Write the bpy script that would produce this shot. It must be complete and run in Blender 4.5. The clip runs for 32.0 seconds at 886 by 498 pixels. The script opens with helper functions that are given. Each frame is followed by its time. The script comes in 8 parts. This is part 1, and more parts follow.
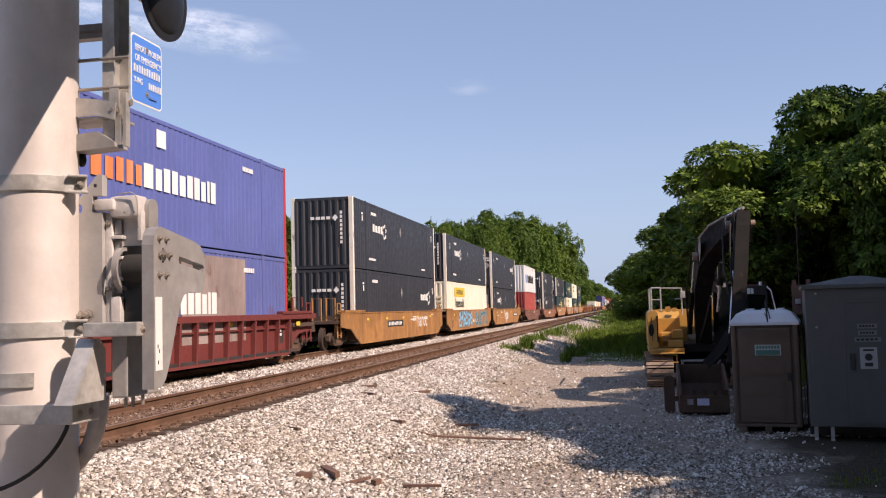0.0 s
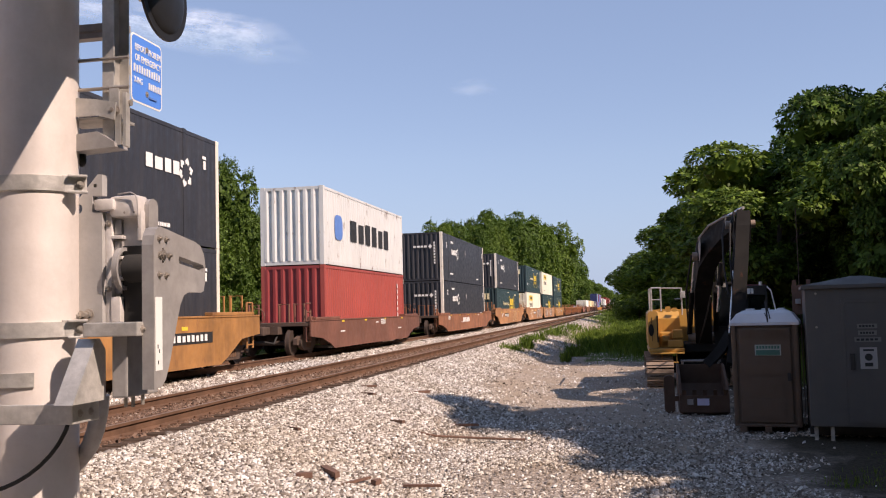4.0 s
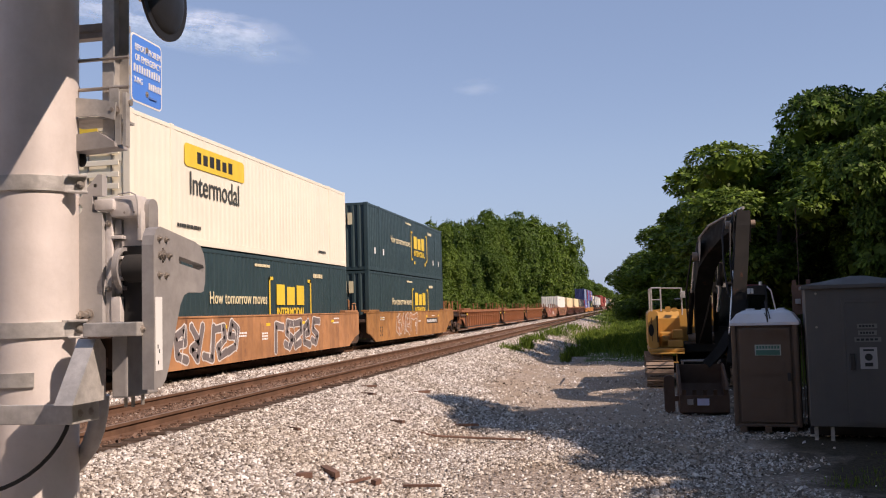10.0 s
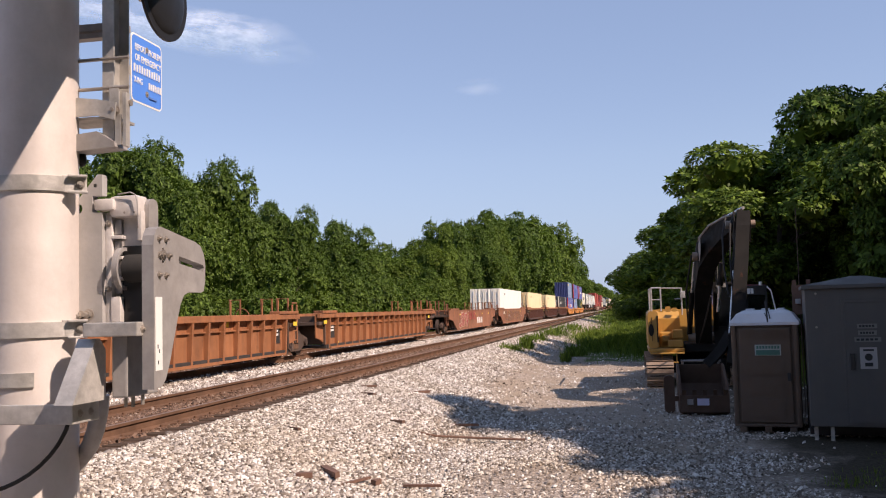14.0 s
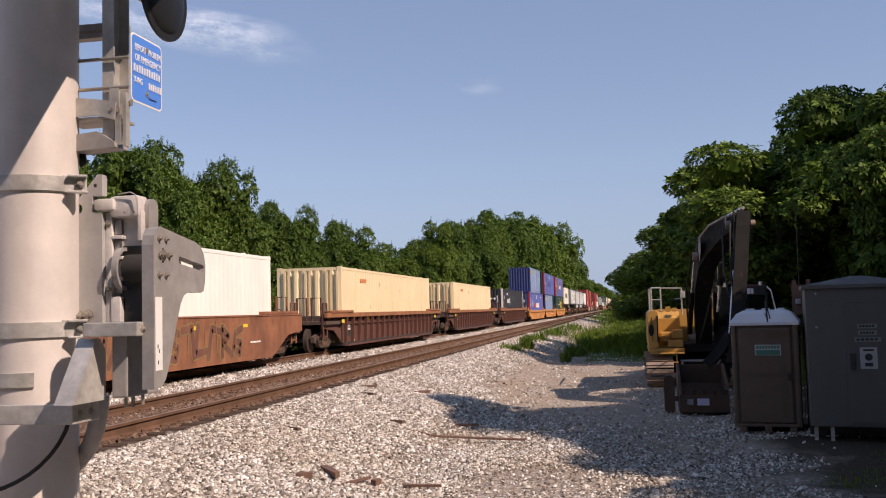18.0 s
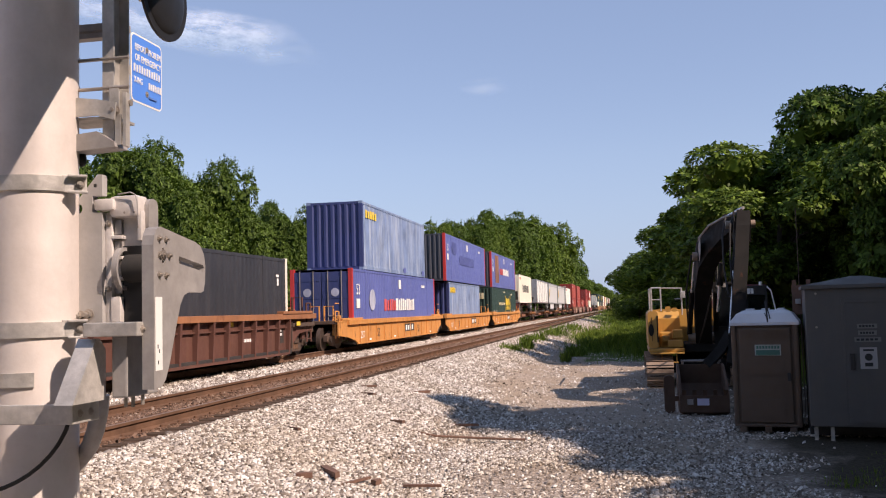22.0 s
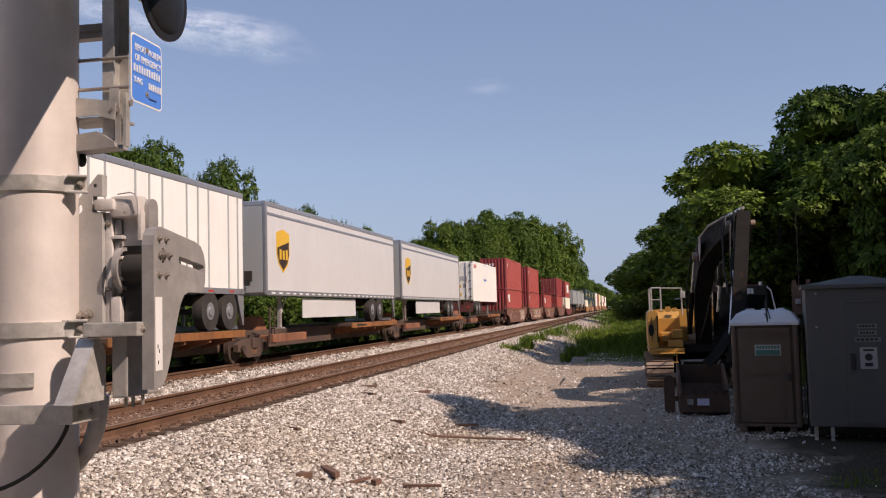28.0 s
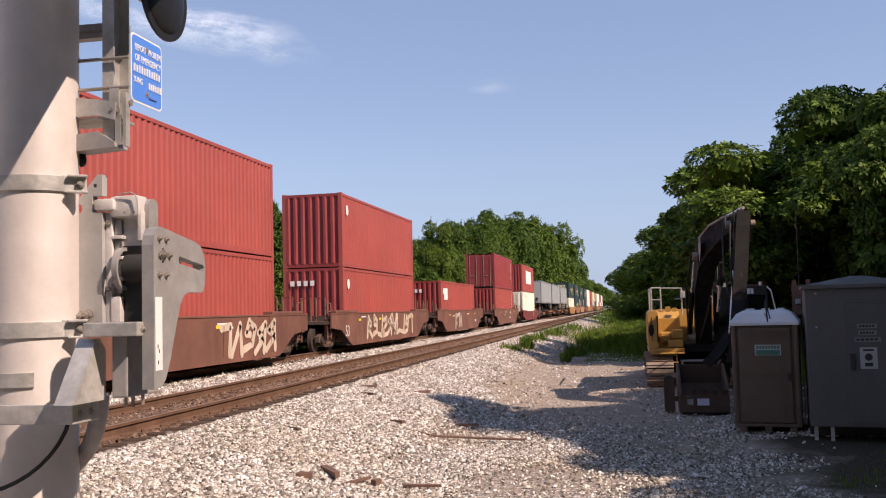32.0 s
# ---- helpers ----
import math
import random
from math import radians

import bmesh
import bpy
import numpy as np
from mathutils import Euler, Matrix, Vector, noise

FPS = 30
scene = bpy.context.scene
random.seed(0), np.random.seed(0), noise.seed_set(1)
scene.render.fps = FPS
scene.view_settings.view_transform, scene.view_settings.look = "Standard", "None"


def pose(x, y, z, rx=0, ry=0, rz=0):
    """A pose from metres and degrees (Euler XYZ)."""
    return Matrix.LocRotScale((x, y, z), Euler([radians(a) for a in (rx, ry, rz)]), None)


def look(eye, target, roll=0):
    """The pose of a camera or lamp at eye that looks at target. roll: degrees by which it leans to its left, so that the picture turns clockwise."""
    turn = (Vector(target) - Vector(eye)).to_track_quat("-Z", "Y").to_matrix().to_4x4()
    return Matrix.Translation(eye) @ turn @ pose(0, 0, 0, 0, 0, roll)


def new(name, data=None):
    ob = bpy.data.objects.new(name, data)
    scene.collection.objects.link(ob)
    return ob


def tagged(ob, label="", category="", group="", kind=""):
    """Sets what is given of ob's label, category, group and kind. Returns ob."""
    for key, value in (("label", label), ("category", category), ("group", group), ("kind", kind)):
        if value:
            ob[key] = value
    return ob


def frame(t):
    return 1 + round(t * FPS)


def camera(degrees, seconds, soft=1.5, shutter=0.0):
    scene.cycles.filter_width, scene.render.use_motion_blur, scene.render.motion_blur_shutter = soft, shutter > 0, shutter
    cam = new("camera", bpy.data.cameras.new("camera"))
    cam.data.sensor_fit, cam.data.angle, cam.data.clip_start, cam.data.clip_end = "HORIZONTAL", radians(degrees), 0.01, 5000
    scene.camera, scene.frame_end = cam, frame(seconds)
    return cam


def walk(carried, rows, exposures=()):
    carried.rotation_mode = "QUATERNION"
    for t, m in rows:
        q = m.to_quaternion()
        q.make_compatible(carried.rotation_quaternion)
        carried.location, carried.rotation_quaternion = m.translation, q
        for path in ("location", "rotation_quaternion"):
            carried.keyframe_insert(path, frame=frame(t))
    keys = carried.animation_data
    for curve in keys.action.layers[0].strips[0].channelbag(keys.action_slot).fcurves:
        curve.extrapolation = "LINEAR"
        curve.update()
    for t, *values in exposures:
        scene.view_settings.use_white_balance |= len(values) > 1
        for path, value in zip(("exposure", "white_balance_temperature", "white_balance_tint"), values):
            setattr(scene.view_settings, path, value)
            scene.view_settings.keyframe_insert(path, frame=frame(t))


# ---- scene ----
# ---------------------------------------------------------------- camera
EYE_Z = 2.3
cam = camera(50.58, 32.0, soft=1.1)
EYE = pose(0, 0, EYE_Z, 0, 0, 11.007) @ pose(0, 0, 0, 93.756) @ pose(0, 0, 0, 0, 0, -1.4966)
walk(cam, [(0.0, EYE), (32.0, EYE)], exposures=[(0.0, 0.14, 7250, 25), (7.5, 0.14, 7250, 25), (9.0, -0.09, 7250, 25), (10.0, -0.04, 7250, 25), (11.0, 0.11, 7250, 25), (12.0, 0.19, 7250, 25), (15.0, 0.14, 7250, 25), (17.0, 0.04, 7250, 25), (18.0, -0.11, 7250, 25), (20.0, -0.11, 7250, 25), (21.0, 0.04, 7250, 25), (22.5, 0.14, 7250, 25), (25.5, 0.14, 7250, 25), (27.5, -0.19, 7250, 25), (30.5, -0.19, 7250, 25), (32.0, 0.11, 7250, 25)])

# ---------------------------------------------------------------- world and sun
SUN_ELEV, SUN_SIDE = 43.0, 22.0          # degrees above ground; turned back from the track's right side
sun_to = Vector((math.cos(radians(SUN_ELEV)) * math.cos(radians(SUN_SIDE)),
                 -math.cos(radians(SUN_ELEV)) * math.sin(radians(SUN_SIDE)), math.sin(radians(SUN_ELEV))))
world = bpy.data.worlds.new("sky")
scene.world = world
world.use_nodes = True
wt = world.node_tree
wt.nodes.clear()
w_out = wt.nodes.new("ShaderNodeOutputWorld")
w_bg = wt.nodes.new("ShaderNodeBackground")
w_sky = wt.nodes.new("ShaderNodeTexSky")
w_sky.sky_type = "NISHITA"
w_sky.sun_disc = False
w_sky.sun_elevation = radians(SUN_ELEV)
w_sky.sun_rotation = radians(90 + SUN_SIDE)
w_sky.altitude = 200
w_sky.air_density, w_sky.dust_density, w_sky.ozone_density = 1.0, 0.08, 2.6
w_bg.inputs["Strength"].default_value = 0.136
w_haze = wt.nodes.new("ShaderNodeMix")          # summer haze over the clear sky, thicker towards the horizon
w_haze.data_type = "RGBA"
w_dir, w_up, w_thick = wt.nodes.new("ShaderNodeTexCoord"), wt.nodes.new("ShaderNodeSeparateXYZ"), wt.nodes.new("ShaderNodeMapRange")
for w_socket, w_value in (("From Min", 0.0), ("From Max", 0.16), ("To Min", 0.90), ("To Max", 0.45)):
    w_thick.inputs[w_socket].default_value = w_value
wt.links.new(w_dir.outputs["Generated"], w_up.inputs[0])
wt.links.new(w_up.outputs[2], w_thick.inputs["Value"])
wt.links.new(w_thick.outputs[0], w_haze.inputs[0])
w_haze.inputs[7].default_value = (2.02, 3.22, 5.15, 1.0)
wt.links.new(w_sky.outputs[0], w_haze.inputs[6])
wt.links.new(w_haze.outputs[2], w_bg.inputs["Color"])
wt.links.new(w_bg.outputs[0], w_out.inputs["Surface"])

sun = new("sun", bpy.data.lights.new("sun", "SUN"))
sun.data.energy, sun.data.angle, sun.data.color = 5.5, radians(0.53), (1.0, 0.91, 0.79)
sun.matrix_world = look(sun_to * 80, (0, 0, 0))


# ---------------------------------------------------------------- materials
MATS = {}


def nodes_of(name):
    m = bpy.data.materials.new(name)
    m.use_nodes = True
    nt = m.node_tree
    nt.nodes.clear()
    out = nt.nodes.new("ShaderNodeOutputMaterial")
    bs = nt.nodes.new("ShaderNodeBsdfPrincipled")
    nt.links.new(bs.outputs[0], out.inputs["Surface"])
    return m, nt, bs, out


def nnoise(nt, scale, detail=4.0, rough=0.55, stretch=None, coords="Object", seed=0.0):
    tc = nt.nodes.new("ShaderNodeTexCoord")
    mp = nt.nodes.new("ShaderNodeMapping")
    mp.inputs["Scale"].default_value = stretch or (1, 1, 1)
    mp.inputs["Location"].default_value = (seed, seed * 1.7, seed * 0.6)
    nz = nt.nodes.new("ShaderNodeTexNoise")
    nz.inputs["Scale"].default_value, nz.inputs["Detail"].default_value = scale, detail
    nz.inputs["Roughness"].default_value = rough
    nt.links.new(tc.outputs[coords], mp.inputs["Vector"])
    nt.links.new(mp.outputs[0], nz.inputs["Vector"])
    return nz.outputs["Fac"]


def nramp(nt, fac, stops):
    r = nt.nodes.new("ShaderNodeValToRGB")
    el = r.color_ramp.elements
    while len(el) < len(stops):
        el.new(0.5)
    for e, (at, c) in zip(el, stops):
        e.position = at
        e.color = (c, c, c, 1) if isinstance(c, (int, float)) else (*c, 1)
    nt.links.new(fac, r.inputs["Fac"])
    return r.outputs["Color"]


def nmix(nt, fac, a, b, how="MIX"):
    x = nt.nodes.new("ShaderNodeMix")
    x.data_type, x.blend_type = "RGBA", how
    for value, socket in ((fac, x.inputs[0]), (a, x.inputs[6]), (b, x.inputs[7])):
        if isinstance(value, (int, float)):
            socket.default_value = value
        elif isinstance(value, tuple):
            socket.default_value = (*value, 1)
        else:
            nt.links.new(value, socket)
    return x.outputs[2]


def nbump(nt, bs, height, strength=0.3, dist=0.01):
    b = nt.nodes.new("ShaderNodeBump")
    b.inputs["Strength"].default_value, b.inputs["Distance"].default_value = strength, dist
    nt.links.new(height, b.inputs["Height"])
    nt.links.new(b.outputs[0], bs.inputs["Normal"])


def scaled(c, k):
    return tuple(min(1.0, v * k) for v in c)


def paint(name, c, rough=0.45, metal=0.0, var=0.18, grime=0.25, grime_c=(0.10, 0.075, 0.055), rust=0.0,
          rust_c=(0.13, 0.045, 0.02), bump=0.08, coarse=0.6, seed=0.0, spec=0.5):
    """Weathered paint: wide fading, vertical grime streaks, rust patches and fine grain."""
    if name in MATS:
        return MATS[name]
    m, nt, bs, _ = nodes_of(name)
    wide = nramp(nt, nnoise(nt, coarse, 5, 0.6, seed=seed), [(0.3, scaled(c, 1 - var)), (0.7, scaled(c, 1 + var))])
    streak = nramp(nt, nnoise(nt, 3.0, 5, 0.6, (1.0, 1.0, 0.12), seed=seed + 3), [(0.45, 0.0), (0.78, grime)])
    col = nmix(nt, streak, wide, grime_c)
    if rust:
        spot = nramp(nt, nnoise(nt, 2.2, 8, 0.68, (1, 1, 0.5), seed=seed + 9), [(0.62 - 0.2 * rust, 0.0), (0.72 - 0.1 * rust, 1.0)])
        col = nmix(nt, spot, col, rust_c)
    fine = nnoise(nt, 60, 3, 0.6, seed=seed)
    col = nmix(nt, 0.10, col, nramp(nt, fine, [(0.3, 0.35), (0.7, 0.65)]), "OVERLAY")
    nt.links.new(col, bs.inputs["Base Color"])
    nt.links.new(nramp(nt, nnoise(nt, 4, 4, seed=seed + 5), [(0.3, max(0.05, rough - 0.1)), (0.7, min(1, rough + 0.15))]), bs.inputs["Roughness"])
    bs.inputs["Metallic"].default_value = metal
    bs.inputs["Specular IOR Level"].default_value = spec
    nbump(nt, bs, fine, bump, 0.004)
    MATS[name] = m
    return m


def stone_mat(name, tones, rough=0.95, island=False):
    """Crushed stone: each stone its own tone, dust and grain on it."""
    m, nt, bs, _ = nodes_of(name)
    geo = nt.nodes.new("ShaderNodeNewGeometry")
    col = nramp(nt, geo.outputs["Random Per Island"], tones)
    grain = nnoise(nt, 45, 4, 0.6)
    col = nmix(nt, 0.35, col, nramp(nt, grain, [(0.3, 0.3), (0.7, 0.7)]), "OVERLAY")
    patch = nramp(nt, nnoise(nt, 0.5, 4), [(0.4, (1, 1, 1)), (0.7, (0.86, 0.82, 0.75))])
    nt.links.new(nmix(nt, 1.0, col, patch, "MULTIPLY"), bs.inputs["Base Color"])
    bs.inputs["Roughness"].default_value = rough
    bs.inputs["Specular IOR Level"].default_value = 0.15
    nbump(nt, bs, grain, 0.4, 0.006)
    MATS[name] = m
    return m


def leaf_mat(name, dark, light, seed=0.0, thin=0.16):
    m, nt, bs, out = nodes_of(name)
    geo = nt.nodes.new("ShaderNodeNewGeometry")
    a = nramp(nt, geo.outputs["Random Per Island"], [(0.0, dark), (0.75, light), (1.0, scaled(light, 1.5))])
    big = nramp(nt, nnoise(nt, 0.35, 3, seed=seed), [(0.3, (0.72, 0.8, 0.7)), (0.7, (1.2, 1.15, 0.9))])
    own = nt.nodes.new("ShaderNodeObjectInfo")
    kind = nramp(nt, own.outputs["Random"], [(0.0, (0.78, 0.82, 0.80)), (0.5, (1.0, 1.0, 1.0)), (1.0, (1.25, 1.15, 0.95))])
    col = nmix(nt, 1.0, nmix(nt, 1.0, a, big, "MULTIPLY"), kind, "MULTIPLY")
    nt.links.new(col, bs.inputs["Base Color"])
    bs.inputs["Roughness"].default_value = 0.55
    bs.inputs["Specular IOR Level"].default_value = 0.15
    tr = nt.nodes.new("ShaderNodeBsdfTranslucent")
    nt.links.new(nmix(nt, 1.0, col, (1.3, 1.5, 0.5), "MULTIPLY"), tr.inputs["Color"])
    mx = nt.nodes.new("ShaderNodeMixShader")
    mx.inputs[0].default_value = thin
    nt.links.new(bs.outputs[0], mx.inputs[1])
    nt.links.new(tr.outputs[0], mx.inputs[2])
    nt.links.new(mx.outputs[0], out.inputs["Surface"])
    MATS[name] = m
    return m


M_GALV = paint("galvanised steel", (0.50, 0.48, 0.45), 0.42, 0.35, 0.28, 0.6, (0.20, 0.175, 0.15), bump=0.25, coarse=14.0)
M_POLE = paint("aluminium pole", (0.67, 0.61, 0.57), 0.45, 0.1, 0.10, 0.5, (0.44, 0.37, 0.32), bump=0.12, coarse=5.0)
M_CAST = paint("cast aluminium", (0.67, 0.63, 0.60), 0.40, 0.12, 0.16, 0.5, (0.17, 0.14, 0.12), bump=0.3, coarse=16.0)
M_PLATE = paint("grey plate", (0.33, 0.315, 0.305), 0.55, 0.2, 0.20, 0.4, (0.30, 0.26, 0.22), bump=0.15, coarse=11.0)
M_SIDEPLATE = paint("bright grey plate", (0.41, 0.397, 0.385), 0.5, 0.1, 0.10, 0.3, (0.34, 0.30, 0.26), bump=0.12, coarse=9.0)
M_BLACK = paint("black paint", (0.012, 0.012, 0.013), 0.4, 0, 0.2, 0.1, bump=0.05)
M_RUBBER = paint("rubber", (0.022, 0.021, 0.020), 0.85, 0, 0.2, 0.35, (0.12, 0.1, 0.08))
M_BOLT = paint("bolt steel", (0.40, 0.36, 0.32), 0.45, 0.6, 0.15, 0.3, bump=0.1, coarse=9)
M_WHITE = paint("white marking", (0.82, 0.81, 0.78), 0.5, 0, 0.05, 0.12)
M_SIGNBLUE = paint("sign blue", (0.08, 0.26, 0.78), 0.4, 0, 0.06, 0.05)
M_RED = paint("red marking", (0.55, 0.05, 0.03), 0.5, 0, 0.1, 0.1)
M_YELLOW = paint("yellow marking", (0.80, 0.56, 0.05), 0.5, 0, 0.08, 0.15)
M_CREAMMARK = paint("cream marking", (0.75, 0.66, 0.42), 0.5, 0, 0.08, 0.15)
M_STENCIL = paint("black stencil", (0.02, 0.02, 0.02), 0.6, 0, 0.1, 0.1)
M_RAILTOP = paint("rail head", (0.20, 0.135, 0.10), 0.6, 0.1, 0.15, 0.3, (0.16, 0.08, 0.05), coarse=2)
M_RAIL = paint("rusty rail", (0.14, 0.078, 0.05), 0.85, 0.0, 0.25, 0.4, (0.08, 0.05, 0.035), coarse=2, spec=0.15)
M_TIE = paint("creosoted tie", (0.070, 0.047, 0.034), 0.95, 0, 0.3, 0.4, (0.085, 0.065, 0.05), bump=0.5, coarse=3, spec=0.05)
M_WHEEL = paint("wheel steel", (0.055, 0.038, 0.03), 0.7, 0.2, 0.3, 0.4, (0.1, 0.06, 0.04))
M_TRUCK = paint("brown truck frame", (0.075, 0.048, 0.036), 0.8, 0, 0.3, 0.5, (0.12, 0.07, 0.045))
M_DARK = paint("dark steel", (0.03, 0.027, 0.026), 0.7, 0, 0.25, 0.3)
M_BALLAST = stone_mat("ballast stone", [(0.0, (0.11, 0.088, 0.075)), (0.22, (0.24, 0.205, 0.175)), (0.55, (0.43, 0.390, 0.345)), (0.85, (0.64, 0.600, 0.550)), (1.0, (0.86, 0.83, 0.79))])
M_WOOD = paint("weathered wood", (0.15, 0.082, 0.058), 0.9, 0, 0.25, 0.4, bump=0.4, coarse=6)
M_BARK = paint("bark", (0.11, 0.085, 0.065), 0.95, 0, 0.3, 0.5, bump=0.8, coarse=4)
M_LEAF_R = leaf_mat("broad leaves", (0.030, 0.058, 0.010), (0.105, 0.165, 0.032), 0.0, 0.10)
M_LEAF_L = leaf_mat("tree line leaves", (0.040, 0.074, 0.015), (0.104, 0.160, 0.036), 4.0)
M_BALLAST_BROWN = stone_mat("rust-stained ballast stone", [(0.0, (0.075, 0.045, 0.032)), (0.5, (0.17, 0.105, 0.075)), (0.88, (0.23, 0.15, 0.11)), (1.0, (0.34, 0.27, 0.22))])
M_GRASS = leaf_mat("grass blades", (0.045, 0.085, 0.014), (0.115, 0.165, 0.035), 8.0)


def ground_mat():
    m, nt, bs, _ = nodes_of("gravel ground")
    tc = nt.nodes.new("ShaderNodeTexCoord")
    vor = nt.nodes.new("ShaderNodeTexVoronoi")
    vor.inputs["Scale"].default_value = 30.0
    nt.links.new(tc.outputs["Object"], vor.inputs["Vector"])
    sep = nt.nodes.new("ShaderNodeSeparateColor")
    nt.links.new(vor.outputs["Color"], sep.inputs[0])
    stones = nramp(nt, sep.outputs[0], [(0.0, (0.085, 0.066, 0.056)), (0.4, (0.24, 0.20, 0.172)), (0.8, (0.46, 0.41, 0.365)), (1.0, (0.74, 0.70, 0.655))])
    dirt = nramp(nt, nnoise(nt, 30, 6, 0.7), [(0.3, (0.20, 0.16, 0.125)), (0.7, (0.42, 0.340, 0.262))])
    ypos = nt.nodes.new("ShaderNodeSeparateXYZ")
    nt.links.new(tc.outputs["Object"], ypos.inputs[0])
    yard = nt.nodes.new("ShaderNodeMapRange")
    yard.inputs["From Min"].default_value, yard.inputs["From Max"].default_value = 9.0, 14.0
    nt.links.new(ypos.outputs[1], yard.inputs["Value"])
    worn = nt.nodes.new("ShaderNodeMapRange")
    worn.inputs["From Min"].default_value, worn.inputs["From Max"].default_value = -5.2, -3.6
    nt.links.new(ypos.outputs[0], worn.inputs["Value"])
    yard_dirt = nmix(nt, 1.0, yard.outputs[0], worn.outputs[0], "MULTIPLY")
    where = nmix(nt, 1.0, yard_dirt, nramp(nt, nnoise(nt, 0.5, 5, 0.6), [(0.30, 0.30), (0.55, 0.9)]), "MULTIPLY")
    gravel = nmix(nt, where, stones, dirt)
    # dark soil at the right, with the trees' shade put into its colour
    soil = nramp(nt, nnoise(nt, 18, 6, 0.7), [(0.3, (0.030, 0.025, 0.018)), (0.7, (0.10, 0.082, 0.06))])
    edge = nt.nodes.new("ShaderNodeMath")
    edge.operation = "MULTIPLY_ADD"
    nt.links.new(nnoise(nt, 0.9, 4, 0.6), edge.inputs[0])
    edge.inputs[1].default_value = 3.0
    nt.links.new(ypos.outputs[0], edge.inputs[2])
    under = nt.nodes.new("ShaderNodeMapRange")
    under.inputs["From Min"].default_value, under.inputs["From Max"].default_value = 3.1, 4.3
    nt.links.new(edge.outputs[0], under.inputs["Value"])
    gravel = nmix(nt, under.outputs[0], gravel, soil)
    green = nramp(nt, nnoise(nt, 6, 6, 0.7), [(0.3, (0.045, 0.075, 0.02)), (0.7, (0.15, 0.19, 0.06))])
    # grass beyond the gravel yard and beyond the tracks
    xyz = nt.nodes.new("ShaderNodeSeparateXYZ")
    nt.links.new(tc.outputs["Object"], xyz.inputs[0])

    def math_node(op, a, b=0.0):
        n = nt.nodes.new("ShaderNodeMath")
        n.operation = op
        n.use_clamp = op == "MULTIPLY_ADD"
        for value, socket in ((a, n.inputs[0]), (b, n.inputs[1])):
            if isinstance(value, (int, float)):
                socket.default_value = value
            else:
                nt.links.new(value, socket)
        return n.outputs[0]
    wob = math_node("MULTIPLY", nnoise(nt, 0.6, 4), 5.0)
    px, py = xyz.outputs[0], xyz.outputs[1]
    far_right = math_node("MULTIPLY", math_node("GREATER_THAN", math_node("ADD", py, wob), 42.5), math_node("GREATER_THAN", math_node("ADD", px, math_node("MULTIPLY", wob, 0.5)), -0.6))
    distant = math_node("MULTIPLY", math_node("GREATER_THAN", math_node("ADD", py, math_node("MULTIPLY", wob, 6.0)), 150.0), math_node("GREATER_THAN", px, -5.7))
    far_right = math_node("MAXIMUM", far_right, distant)
    right = math_node("GREATER_THAN", math_node("ADD", px, wob), 9.5)
    left = math_node("LESS_THAN", math_node("ADD", px, wob), -14.0)
    g = math_node("MAXIMUM", math_node("MAXIMUM", far_right, right), left)
    bed = math_node("LESS_THAN", math_node("ABSOLUTE", math_node("ADD", px, 7.40)), 1.42)
    rusty = nramp(nt, nnoise(nt, 22, 5, 0.65), [(0.3, (0.055, 0.036, 0.026)), (0.7, (0.15, 0.10, 0.075))])
    gravel = nmix(nt, bed, gravel, rusty)
    nt.links.new(nmix(nt, g, gravel, green), bs.inputs["Base Color"])
    bs.inputs["Roughness"].default_value = 0.96
    bs.inputs["Specular IOR Level"].default_value = 0.1
    nbump(nt, bs, vor.outputs["Distance"], 0.7, 0.03)
    return m


M_GROUND = ground_mat()


# ---------------------------------------------------------------- building helpers
def box(bm, x0, x1, y0, y1, z0, z1, bevel=0.0):
    m = Matrix.Translation(((x0 + x1) / 2, (y0 + y1) / 2, (z0 + z1) / 2)) @ Matrix.Diagonal((abs(x1 - x0), abs(y1 - y0), abs(z1 - z0), 1))
    made = bmesh.ops.create_cube(bm, size=1.0, matrix=m)
    if bevel:
        edges = list({e for v in made["verts"] for e in v.link_edges})
        bmesh.ops.bevel(bm, geom=edges, offset=bevel, segments=2, affect="EDGES", profile=0.6)
    return bm


def rod(bm, a, b, r, seg=10, r2=None):
    a, b = Vector(a), Vector(b)
    d = b - a
    m = Matrix.Translation((a + b) / 2) @ d.to_track_quat("Z", "Y").to_matrix().to_4x4()
    bmesh.ops.create_cone(bm, cap_ends=True, segments=seg, radius1=r, radius2=r if r2 is None else r2, depth=d.length, matrix=m)
    return bm


def prism(bm, outline, axis, lo, hi):
    """Extrudes a closed outline of (u, v) points. axis 'x': u is y, v is z; 'y': u is x, v is z; 'z': u is x, v is y."""
    def at(u, v, w):
        return {"x": (w, u, v), "y": (u, w, v), "z": (u, v, w)}[axis]
    va = [bm.verts.new(at(u, v, lo)) for u, v in outline]
    vb = [bm.verts.new(at(u, v, hi)) for u, v in outline]
    n = len(outline)
    bm.faces.new(va), bm.faces.new(vb)
    for i in range(n):
        bm.faces.new((va[i], va[(i + 1) % n], vb[(i + 1) % n], vb[i]))
    return bm


def rounded(u0, u1, v0, v1, r, seg=4):
    pts = []
    for cu, cv, a0 in ((u1 - r, v1 - r, 0), (u0 + r, v1 - r, 90), (u0 + r, v0 + r, 180), (u1 - r, v0 + r, 270)):
        for i in range(seg + 1):
            a = radians(a0 + 90 * i / seg)
            pts.append((cu + r * math.cos(a), cv + r * math.sin(a)))
    return pts


